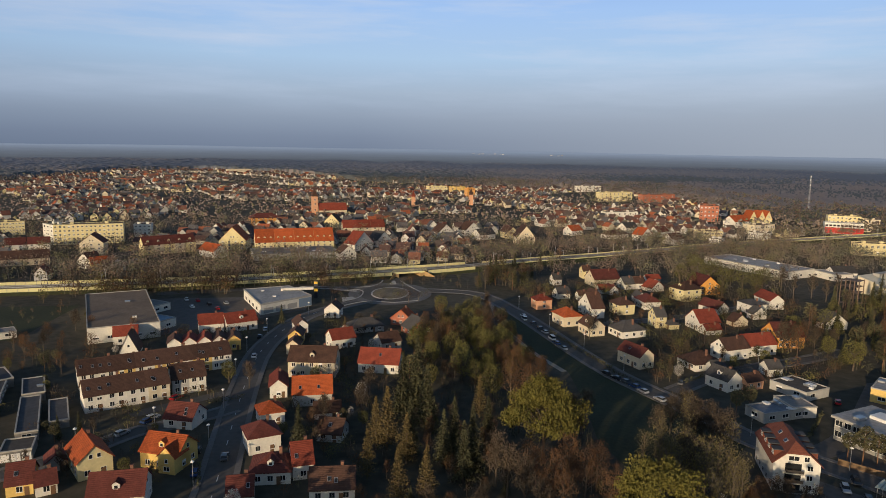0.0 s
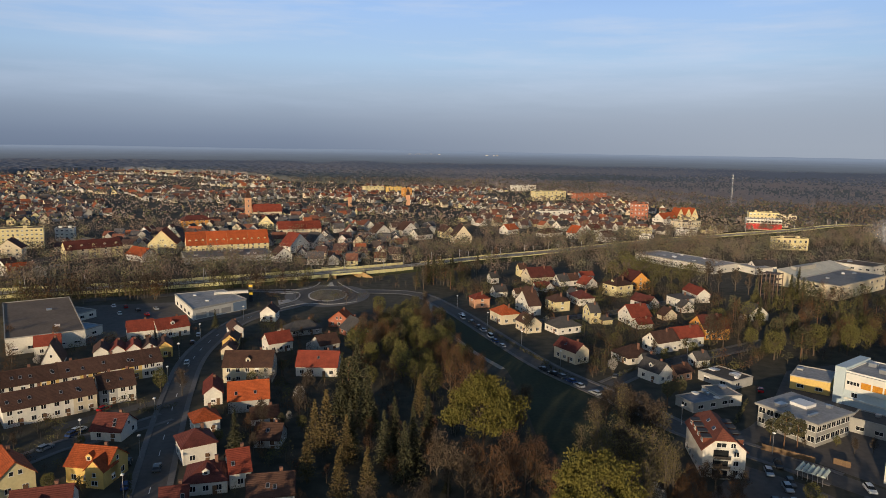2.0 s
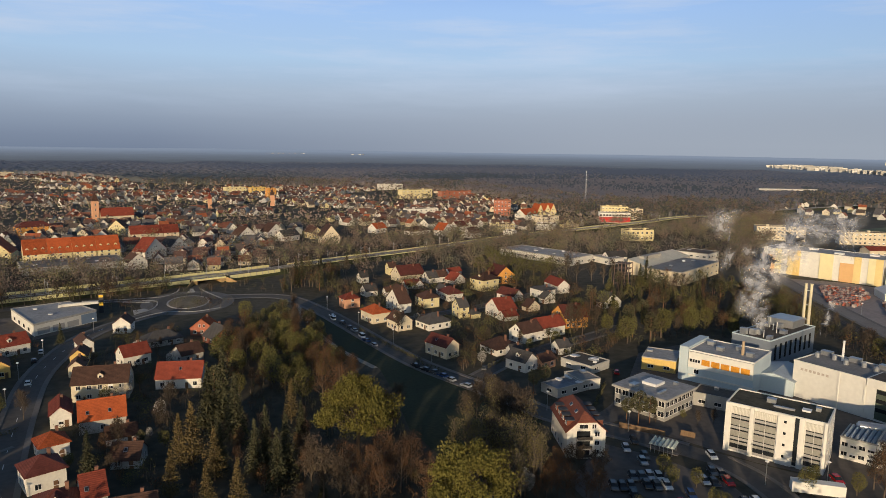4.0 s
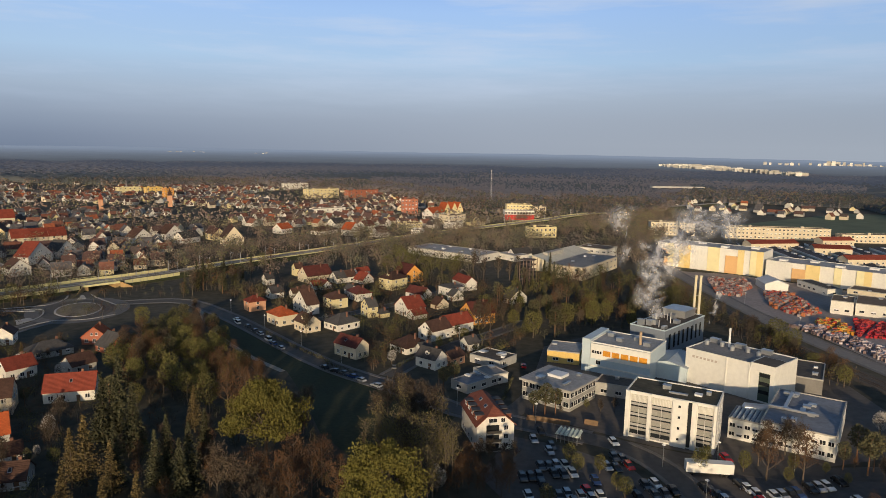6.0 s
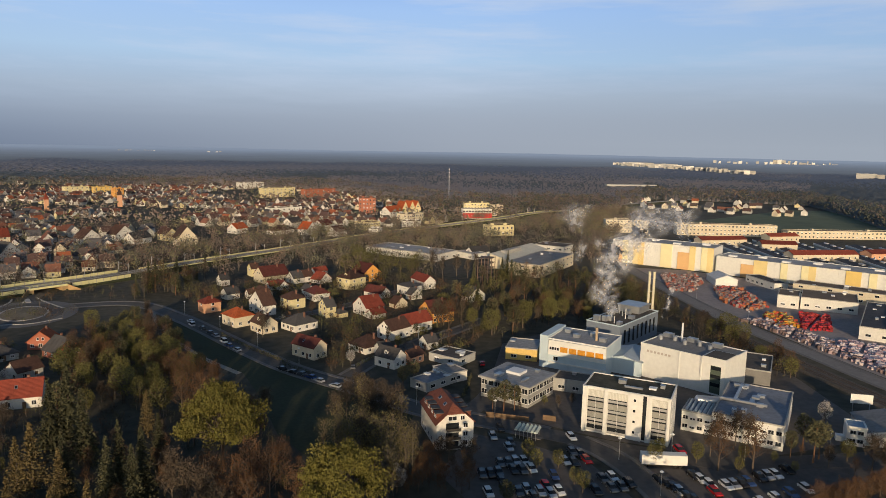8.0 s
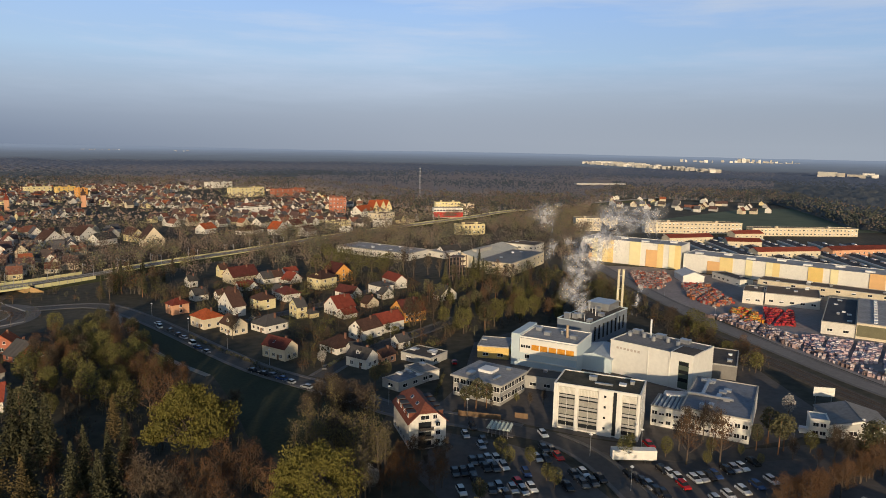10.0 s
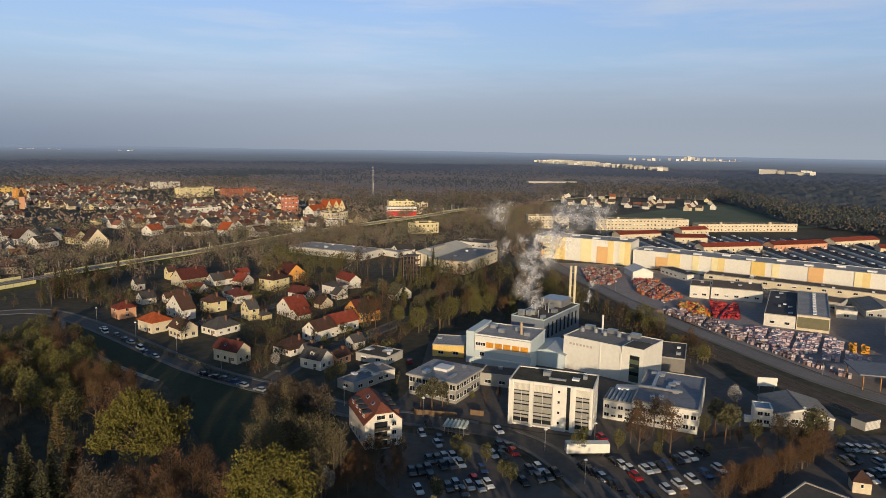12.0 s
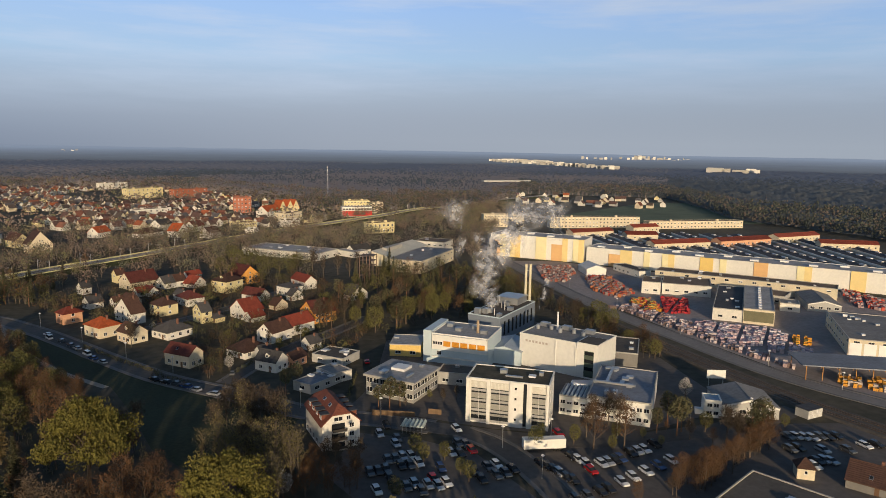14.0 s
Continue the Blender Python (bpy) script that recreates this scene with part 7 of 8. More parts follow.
car(-83.6, 184.9, -25)
car(-87.0, 176.3, -25)
car(-82.5, 203.0, -25)
car(-70.3, 246.8, 12)
car(83.1, 225.6, -25)
car(128.1, 209.6, -25)
car(125.1, 198.8, -25)
car(-75.1, 272.4, 12)
car(-75.7, 283.7, 12)
car(-62.9, 166.9, 12)
car(-59.2, 154.7, 12)
car(-129.5, 336.5, 30)
car(-123.1, 334.5, 30)
car(-115.1, 327.7, 30)
car(-108.0, 318.9, 30)
car(-107.7, 330.8, 30)
car(-121.1, 321.3, 30)

# ---- trees ----
for x, y, h in ((-6.8, 193.8, 25), (-10.9, 192.0, 21), (-3.7, 183.9, 20), (-7.4, 165.5, 17), (3.7, 166.0, 17), (8.1, 157.6, 18), (1.0, 162.6, 15), (5.8, 153.3, 16), (-37.1, 169.6, 13), (12.8, 171.7, 15), (227.8, 346.8, 14), (27.9, 393.2, 17), (41.5, 383.1, 13), (-102.6, 173.0, 7), (-97.6, 174.5, 7.5), (-71.5, 295.5, 9)):
    tree("spruce", x, y, h)
for x, y, h in ((11.7, 192.7, 14), (-2.7, 141.8, 15), (-8.9, 141.5, 15), (-13.8, 169.8, 18), (-17.3, 154.3, 13), (-16.8, 170.2, 15), (-8.3, 162.4, 14), (-41.0, 279.4, 8),):
    tree("larch", x, y, h)
for x, y, h in ((26.4, 164.0, 24.5), (43.2, 124.7, 21.5)):
    tree("lime", x, y, h, 0.76)
for x, y, h in ((14.3, 265.7, 13), (-0.7, 313.5, 11), (17.0, 247.1, 13), (3.9, 245.8, 12), (7.1, 223.2, 13), (-3.3, 241.0, 10), (16.0, 206.6, 13), (-70.8, 218.4, 8.2), (143.3, 403.9, 14), (155.4, 395.2, 13), (142.0, 381.0, 12), (11.9, 291.5, 11), (1.9, 270.8, 11), (153.3, 365.2, 12), (176.6, 375.8, 12), (-195.8, 325.8, 8), (235.1, 187.4, 10), (240.2, 185.4, 11),):
    tree("fresh", x, y, h)
for x, y, h in ((25.9, 224.4, 13), (21.9, 203.9, 14), (26.9, 201.4, 14), (30.2, 199.5, 12), (21.4, 228.8, 12), (22.2, 181.8, 13), (30.7, 150.6, 13), (26.1, 143.0, 13), (37.2, 150.0, 12), (33.6, 145.5, 12), (26.6, 135.0, 13), (36.2, 132.9, 13), (22.4, 147.9, 12), (-129.8, 243.6, 9), (-125.7, 269.1, 9), (157.5, 83.6, 8), (151.2, 82.8, 7), (147.7, 85.3, 7), (142.7, 85.2, 7), (163.2, 83.7, 8), (169.1, 83.8, 8), (174.7, 83.8, 9), (135.2, 83.4, 7), (124.8, 86.6, 6), (139.0, 111.2, 13), (145.7, 106.3, 13.5), (180.0, 83.9, 9.3), (143.2, 80.9, 10.5), (138.9, 85.1, 9), (156.8, 81.6, 9.5), (149.5, 82.0, 9)):
    tree("rust", x, y, h)
for x, y, h in ((52.2, 150.2, 15), (54.6, 149.6, 16), (56.9, 149.0, 17), (57.8, 144.4, 17), (59.2, 141.5, 17), (62.4, 143.1, 17), (64.5, 143.2, 15), (57.9, 142.2, 14), (53.6, 142.7, 15), (67.8, 144.8, 13),):
    tree("poplar", x, y, h)
for x, y, h in ((65.0, 182.3, 12), (70.6, 187.1, 12), (70.4, 179.9, 13), (59.1, 173.7, 12), (15.7, 145.5, 13), (13.6, 151.5, 13), (19.1, 142.0, 12), (8.7, 132.8, 10), (21.8, 133.8, 11), (37.0, 180.9, 12), (-32.9, 185.2, 9), (-62.9, 214.2, 9), (62.7, 279.3, 10), (-23.3, 192.2, 10), (-22.8, 210.8, 9), (43.2, 191.0, 10), (150.0, 121.0, 10), (155.9, 119.7, 10), (156.7, 116.3, 10), (143.9, 117.9, 9), (174.3, 93.3, 10), (175.4, 90.5, 9),):
    tree("bare", x, y, h)
for x, y, h in ((169.9, 109.3, 11), (169.2, 104.2, 11), (162.5, 107.8, 8), (109.9, 166.5, 11), (113.7, 166.4, 9), (107.6, 169.2, 8), (185.2, 90.2, 11), (180.1, 89.1, 10), (79.7, 118.3, 8), (95.6, 200.7, 9), (90.1, 197.4, 9), (165.7, 103.4, 12), (182.9, 87.7, 12.7)):
    tree("pine", x, y, h)
for x, y, h in ((194.6, 119.3, 7), (61.3, 136.8, 7),):
    tree("blossom", x, y, h)
for x, y in ((162.5, 411.9), (169.5, 416.3), (171.1, 396.6), (175.6, 390.7), (182.0, 387.6), (189.6, 395.1), (165.1, 443.1), (157.0, 414.5), (163.5, 389.5)):
    tree("fresh", x, y, rng.uniform(11, 15), 1.25)
for x, y in ((193.9, 367.8), (196.9, 387.8), (204.8, 369.4), (208.1, 360.9), (215.5, 364.2)):
    tree("bare", x, y, rng.uniform(12, 15), 1.2)
for x, y in ((245.0, 372.3), (227.2, 351.5), (224.2, 336.3), (194.0, 329.6)):
    tree("spruce", x, y, rng.uniform(13, 17))
tree("fresh", 246.1, 198.1, 11.5, 1.35)
for x, y in ((97.7, 132.2), (102.8, 129.9), (101.3, 121.5), (100.5, 117.4), (98.2, 136.5)):
    tree("fresh", x, y, rng.uniform(4.5, 6.5))
PARK = [(-10.9, 275.0), (22.1, 332.6), (34.4, 247.8), (40.2, 203.2), (41.2, 171.4), (47.3, 136.0), (-16.2, 130.0), (-24.6, 179.0), (-14, 215)]
LIMES = [(26.4, 164.0, 11), (43.2, 124.7, 11)]
grove([p for p in PARK if p[1] < 215] + [(30, 215)], 46, ("rust", "bare", "rust", "bare", "rust", "spruce"), 3.5, 8.0, 3.4, LIMES)
grove([(-14, 215), (-10.9, 275.0), (22.1, 332.6), (34.4, 247.8), (38, 215)], 85, ("fresh", "rust", "fresh", "fresh", "rust", "bare", "pine"), 6, 12, 3.4)
grove([(50, 158), (60, 176), (72, 186), (76, 168), (68, 142), (60, 128), (48, 132)], 24, ("poplar", "poplar", "bare", "poplar"), 11, 16, 2.8)
grove([(133, 262), (156.3, 234), (178.0, 243), (226, 236), (240, 220), (262, 260), (285.4, 330), (245.3, 346), (202.8, 338.0), (160, 300)], 150, ("pine", "fresh", "spruce", "pine", "fresh", "bare", "rust"), 8, 14, 4.6)
grove([(232, 150), (246, 200), (262, 240), (250, 240), (236, 205), (222, 150)], 26, ("bare", "rust", "fresh", "bare"), 5, 9, 3.2)
grove([(18, 372), (40, 372), (52, 400), (80, 455), (40, 440)], 26, ("bare", "spruce", "rust", "pine", "fresh"), 8, 14, 4)
grove([(-190, 340), (-190, 346), (-120, 365), (-40, 398), (-40, 390), (-120, 358)], 16, ("bare", "bare", "fresh"), 7, 12, 5)
grove([(76, 151), (87, 147), (81, 134), (75, 127), (55, 137), (62, 140)], 30, ("rust", "bare", "rust"), 4, 8, 2.0)
grove([(-170, 262), (-150, 225), (-128, 222), (-138, 262), (-160, 300)], 16, ("rust", "bare", "rust", "pine"), 4, 9, 4.0)
# gardens
GARDENS = [[(-118, 150), (-60, 150), (-68, 185), (-110, 175)], [(-45, 135), (-22, 135), (-18, 240), (-48, 240)], [(-56, 245), (-15, 240), (-10, 310), (-55, 310)],
           [(58, 280), (100, 275), (175, 320), (180, 360), (80, 370), (50, 355)], [(75, 225), (120, 225), (155, 260), (150, 285), (80, 270)], [(-125, 235), (-75, 250), (-80, 275), (-130, 262)],
           [(-180, 180), (-120, 150), (-112, 185), (-140, 240), (-190, 250)]]
for i, g in enumerate(GARDENS):
    grove(g, (14, 24, 18, 26, 18, 9, 16)[i], ("bare", "rust", "fresh", "bare", "pine", "blossom"), 2.4, 6.5, 3.2)
grove([(126, 152), (134, 160), (118, 178), (106, 166)], 7, ("bare", "fresh"), 2.5, 5, 3)
grove([(124, 118), (170, 92), (200, 86), (204, 92), (172, 106), (150, 116), (130, 126)], 14, ("rust", "bare", "fresh"), 3, 7, 4)


for k in range(34):     # dense rusty shrubbery between the car parks
    x, y = 140 + k * 1.25, 84.5 + (k / 33) ** 3 * 3.5
    tree("rust" if k % 5 else "bare", x + rng.uniform(-5, 5), y + rng.uniform(-3.5, 3.5), rng.uniform(3.5, 6.0), 1.5)


def hedge(pts, w=1.0, h=1.4):
    """A clipped hedge of leaf clumps along a line."""
    line = smooth(pts, 6)
    r = np.random.default_rng(len(pts) * 7 + int(abs(pts[0][0])))
    p = []
    for a, b in zip(line, line[1:]):
        n = int((b - a).length * 14)
        for f in r.random(n):
            q = a.lerp(b, f)
            p.append((q.x + r.uniform(-w, w) / 2, q.y + r.uniform(-w, w) / 2, r.uniform(0.1, h)))
    v, f = clumps(p, r.uniform(0.15, 0.3, len(p)), 3)
    me = bpy.data.meshes.new("hedge")
    me.from_pydata(v.tolist(), [], f.tolist())
    me.materials.append(LEAF["pine"])
    tagged(new("hedge", me), "clipped dark green garden hedge", "hedge", "garden hedges")


for pts in ([(47, 290), (55, 262), (63, 240)], [(60, 240), (68, 224)], [(-60, 160), (-56, 148)], [(-72, 200), (-62, 205)], [(84, 226), (100, 238), (118, 250)], [(-44, 180), (-30, 182)],
            [(-48, 220), (-30, 222)], [(60, 318), (90, 330)], [(100, 300), (130, 312)], [(118, 200), (104, 182)]):
    hedge(pts)

# ---- the town beyond the railway ----


def far_limit(head):
    """How far the roofs reach along a heading in degrees."""
    return float(np.interp(head, [-40, -33, -26, -20, -12, -7, 0, 6, 14, 19, 23, 28, 33], [1350, 1500, 1900, 2050, 1750, 1450, 1350, 1300, 1250, 1150, 950, 820, 760]))


def rail_at(x):
    return float(np.interp(x, [p[0] for p in RAIL], [p[1] for p in RAIL]))


TAKEN = [(o.location.x, o.location.y) for o in scene.collection.objects if o.parent is None and o.get("category") in ("house", "apartment block", "factory building", "hall")]
TAKEN_GRID = {}
for a, b in TAKEN:
    TAKEN_GRID.setdefault((int(a // 30), int(b // 30)), []).append((a, b))


def free(x, y, gap):
    i, j = int(x // 30), int(y // 30)
    return all((x - a) ** 2 + (y - b) ** 2 > gap * gap for u in (-1, 0, 1) for v in (-1, 0, 1) for a, b in TAKEN_GRID.get((i + u, j + v), ()))


def town_spots():
    r = random.Random(11)
    spots = []
    for i in range(-98, 78):
        for j in range(0, 137):
            x, y = i * 14.5 + r.uniform(-5, 5), 340 + j * 14.5 + r.uniform(-5, 5)
            d, head = math.hypot(x, y), math.degrees(math.atan2(x, y))
            if not -40 < head < 33 or d > far_limit(head) * r.uniform(0.92, 1.04) or y < rail_at(x) + 34:
                continue
            if r.random() < (0.18 if d < 900 else 0.24) or noise.noise((x * 0.006, y * 0.006, 2)) < -0.04 or not free(x, y, 21):
                continue
            spots.append((d, x, y))
    for k in range(40):
        head, d = radians(r.uniform(43, 56)), r.uniform(980, 1180)
        spots.append((d, d * math.sin(head), d * math.cos(head)))
    return sorted(spots)


def town():
    r = random.Random(12)
    walls = ["white", "white", "white", "grey", "cream", "paleyellow", "grey", "white", "white", "cream"]
    tiles = ["plum", "plum", "umber", "rust", "rust", "slate", "plum", "slate", "rust", "umber", "umber", "plum", "faded", "bright", "slate", "plum"]
    word = {"plum": "dark red-brown", "umber": "brown", "rust": "rusty red", "slate": "dark grey", "faded": "faded red", "bright": "bright red"}
    far_walls, far_roofs = Mesh(), Mesh()
    wi, ti = list(WALL), list(TOWN_TILE)
    for k, (d, x, y) in enumerate(town_spots()):
        turn = 25 + 50 * noise.noise((x * 0.003, y * 0.003, 7)) + r.choice((0, 90)) + r.uniform(-8, 8)
        w, dp, eave = r.uniform(7, 11), r.uniform(6.5, 8.5), r.uniform(3.0, 4.8)
        ridge = "x" if w > dp else "y"
        rise = min(w, dp) / 2 * r.uniform(0.8, 1.1)
        wall, tile = r.choice(walls), r.choice(tiles)
        if k < 100:
            ob = thing("house", x, y, turn, f"{'pale yellow' if wall == 'paleyellow' else wall} town house with a {word[tile]} roof", "house", "town houses")
            part("wall", body_mesh(w, dp, eave, rise, "gable", ridge, [wall_mat(wall)]), ob)
            part("roof", roof_mesh(w, dp, eave, rise, "gable", ridge, [tile_mat("town_tile_" + tile, TOWN_TILE[tile])]), ob)
            if d < 640:
                for s in "fl":
                    windows_on(ob, w, dp, eave, s, 2, z0=0.8, step=4.2)
            if d < 560:
                m = Mesh()
                m.box(1, 1.8, -0.4, 0.4, eave + rise * 0.5, eave + rise + 1.1)
                part("chimney", m.done("chimney", [M_BRICK]), ob)
            continue
        a = radians(turn)
        ca, sa = math.cos(a), math.sin(a)
        at = lambda u, v, z: (x + u * ca - v * sa, y + u * sa + v * ca, z)
        h, q, o = w / 2, dp / 2, 0.5
        kw, kt = wi.index(wall), ti.index(tile)
        for p in ([(-h, -q), (h, -q)], [(h, q), (-h, q)]):
            far_walls.poly([at(*p[0], 0), at(*p[1], 0), at(*p[1], eave), at(*p[0], eave)], kw)
        for s in (-1, 1):
            f = [at(s * h, -q, 0), at(s * h, q, 0), at(s * h, q, eave), at(s * h, 0, eave + rise), at(s * h, -q, eave)]
            far_walls.poly(f if s > 0 else f[::-1], kw)
        e = eave - 0.4
        for s in (-1, 1):
            f = [at(-h - 0.3, s * (q + o), e), at(h + 0.3, s * (q + o), e), at(h + 0.3, 0, eave + rise + 0.2), at(-h - 0.3, 0, eave + rise + 0.2)]
            far_roofs.poly(f if s < 0 else f[::-1], kt)
    tagged(new("distant_house_walls", far_walls.done("distant_house_walls", [wall_mat(c) for c in wi])), "pale walls of many distant town houses", "houses", kind="stuff")
    tagged(new("distant_house_roofs", far_roofs.done("distant_house_roofs", [tile_mat("town_tile_" + c, TOWN_TILE[c]) for c in ti])), "red and brown roofs of many distant town houses", "houses", kind="stuff")


town()


def church():
    ob = thing("church", -139.5, 732.5, 20, "church with a tan tower, pointed roof and red nave", "church")
    part("tower", body_mesh(6, 6, 24, 0, "flat", "x", [wall_mat("salmon")]), ob)
    part("spire", roof_mesh(6, 6, 24, 9, "hip", "x", [tile_mat("tile_brown", TILE["brown"])], 0.2), ob)
    part("nave", body_mesh(30, 13, 9, 7, "gable", "x", [wall_mat("cream")]), ob, at=pose(19, 0, 0))
    part("nave_roof", roof_mesh(30, 13, 9, 7, "gable", "x", [tile_mat("tile_red", TILE["red"])]), ob, at=pose(19, 0, 0))
    for z in (9, 15, 20):
        part("window", window_mesh(1.2, 2.2), ob, at=pose(0, -3.0, z))
    ob = thing("tower", 37, 930, 10, "slender town tower with a pointed brown roof", "tower")
    part("shaft", body_mesh(5, 5, 15, 0, "flat", "x", [wall_mat("salmon")]), ob)
    part("spire", roof_mesh(5, 5, 15, 9, "hip", "x", [tile_mat("tile_brown", TILE["brown"])], 0.2), ob)
    ob = thing("tower", -40, 890, 10, "slender town tower with a pointed brown roof", "tower")
    part("shaft", body_mesh(4.5, 4.5, 14, 0, "flat", "x", [wall_mat("salmon")]), ob)
    part("spire", roof_mesh(4.5, 4.5, 14, 8, "hip", "x", [tile_mat("tile_red", TILE["red"])], 0.2), ob)
    ob = thing("radio_mast", 445, 830, 0, "tall grey lattice radio mast above the trees", "radio mast")
    m = Mesh()
    for a in range(3):
        p = (math.cos(a * 2.094), math.sin(a * 2.094))
        m.tube((p[0] * 1.3, p[1] * 1.3, 0), (p[0] * 0.4, p[1] * 0.4, 52), 0.13, 0.09, 5)
    for k in range(17):
        s = 1.3 - 0.9 * k / 17
        for a in range(3):
            p, q = (s * math.cos(a * 2.094), s * math.sin(a * 2.094), k * 3), (s * math.cos(a * 2.094 + 2.094), s * math.sin(a * 2.094 + 2.094), k * 3 + 3)
            m.tube(p, q, 0.08, 0.08, 3)
    part("lattice", m.done("lattice", [M_METAL]), ob)
    for z in (40, 46, 50):
        m = Mesh()
        m.box(-0.45, 0.45, -0.45, 0.45, z, z + 1.4, 0, True)
        part("antenna", m.done("antenna", [M_FRAME]), ob)


church()


def far_trees(name, label, spots, kind, tris=14, seed=1, wide=0.33, size=0.14, level=0.0, stems=False, thin=1.0, upright=0.0, lumps=False):
    """Many distant trees as one mesh: a few leaf clumps each over a stem."""
    r = np.random.default_rng(seed)
    if not len(spots):
        return
    s = np.asarray(spots, float)
    n = tris
    c = np.repeat(s, n, 0)
    h = c[:, 2]
    q = r.normal(size=(len(c), 3)) * np.stack([h * wide * 0.5, h * wide * 0.5, h * 0.2], 1)
    p = np.stack([c[:, 0] + q[:, 0], c[:, 1] + q[:, 1], np.clip(h * 0.6 + q[:, 2], h * 0.08, h * 1.05)], 1)
    rad = h * size * r.uniform(0.6, 1.3, len(p))
    if lumps:       # crowns that merge into rounded, dented heads
        k = np.array([(0, 0, 1)] + [(0.894 * math.cos(q * 1.2566), 0.894 * math.sin(q * 1.2566), 0.447) for q in range(5)]
                     + [(0.894 * math.cos(q * 1.2566 + 0.628), 0.894 * math.sin(q * 1.2566 + 0.628), -0.447) for q in range(5)])
        tri = np.array([(0, q + 1, (q + 1) % 5 + 1) for q in range(5)] + [(q + 1, q + 6, (q + 1) % 5 + 1) for q in range(5)] + [((q + 1) % 5 + 1, q + 6, (q + 1) % 5 + 6) for q in range(5)])
        v = p[:, None, :] + k[None] * rad[:, None, None] * r.uniform(0.6, 1.35, (len(p), 11, 1))
        f = (tri[None] + 11 * np.arange(len(p))[:, None, None]).reshape(-1, 3)
        v, f = v.reshape(-1, 3).tolist(), f.tolist()
    else:
        v, f = clumps(p, rad, seed + 1, -upright, thin=thin, level=level)
        v, f = v.tolist(), f.tolist()
    leaves = len(f)
    if stems:
        for x, y, ht in spots:
            k, w = len(v), 0.012 * ht + 0.05
            v += [(x - w, y, 0), (x + w, y, 0), (x, y + w, 0), (x, y, ht * 0.75)]
            f += [(k, k + 1, k + 3), (k + 1, k + 2, k + 3), (k + 2, k, k + 3)]
    me = bpy.data.meshes.new(name)
    me.from_pydata(v, [], f)
    me.materials.append(LEAF[kind])
    me.materials.append(M_PALEBARK)
    me.polygons.foreach_set("use_smooth", [bool(lumps)] * len(f))
    me.polygons.foreach_set("material_index", [0] * leaves + [1] * (len(f) - leaves))
    tagged(new(name, me), label, "trees", kind="stuff")


def unseen_shade_belt():
    """Unseen trees below the view, added to keep the low sun off the nearest houses."""
    r, spots = random.Random(55), []
    band = [(-118, 58), (-60, 94), (8, 105), (70, 86), (88, 62), (78, 54), (62, 72), (6, 88), (-55, 76), (-108, 42)]
    while len(spots) < 60:
        x, y = r.uniform(-120, 90), r.uniform(40, 106)
        if inside(x, y, band):
            spots.append((x, y, r.uniform(13, 18)))
    far_trees("park_trees", "unseen evergreen trees added to shade the near ground", spots, "pine", 160, 5, 0.45, 0.06, 0.0, True)


unseen_shade_belt()


def town_trees():
    r = random.Random(21)
    groups = {"bare": [], "rust": [], "fresh": [], "pine": []}
    while sum(map(len, groups.values())) < 6800:
        head, d = r.uniform(-40, 34), 400 + 1700 * r.random() ** 1.2
        if d > far_limit(head) * 1.05:
            continue
        x, y = d * math.sin(radians(head)), d * math.cos(radians(head))
        if y < rail_at(x) + 12 or (noise.noise((x * 0.006, y * 0.006, 2)) > 0.0 and r.random() < 0.35):
            continue
        groups[r.choices(("bare", "rust", "fresh", "pine"), (5, 3, 2, 1.5))[0]].append((x, y, r.uniform(5, 11.0)))
    # leaf tones with haze painted in, paler than those of near trees
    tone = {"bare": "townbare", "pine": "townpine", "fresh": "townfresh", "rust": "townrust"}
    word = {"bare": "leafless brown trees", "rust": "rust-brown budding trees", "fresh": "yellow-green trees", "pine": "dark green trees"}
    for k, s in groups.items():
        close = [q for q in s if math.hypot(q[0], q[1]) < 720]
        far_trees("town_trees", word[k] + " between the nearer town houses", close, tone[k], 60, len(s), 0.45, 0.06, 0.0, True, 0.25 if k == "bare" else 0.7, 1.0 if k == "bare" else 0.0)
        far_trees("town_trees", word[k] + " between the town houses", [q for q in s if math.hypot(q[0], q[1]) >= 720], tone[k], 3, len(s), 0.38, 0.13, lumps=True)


town_trees()


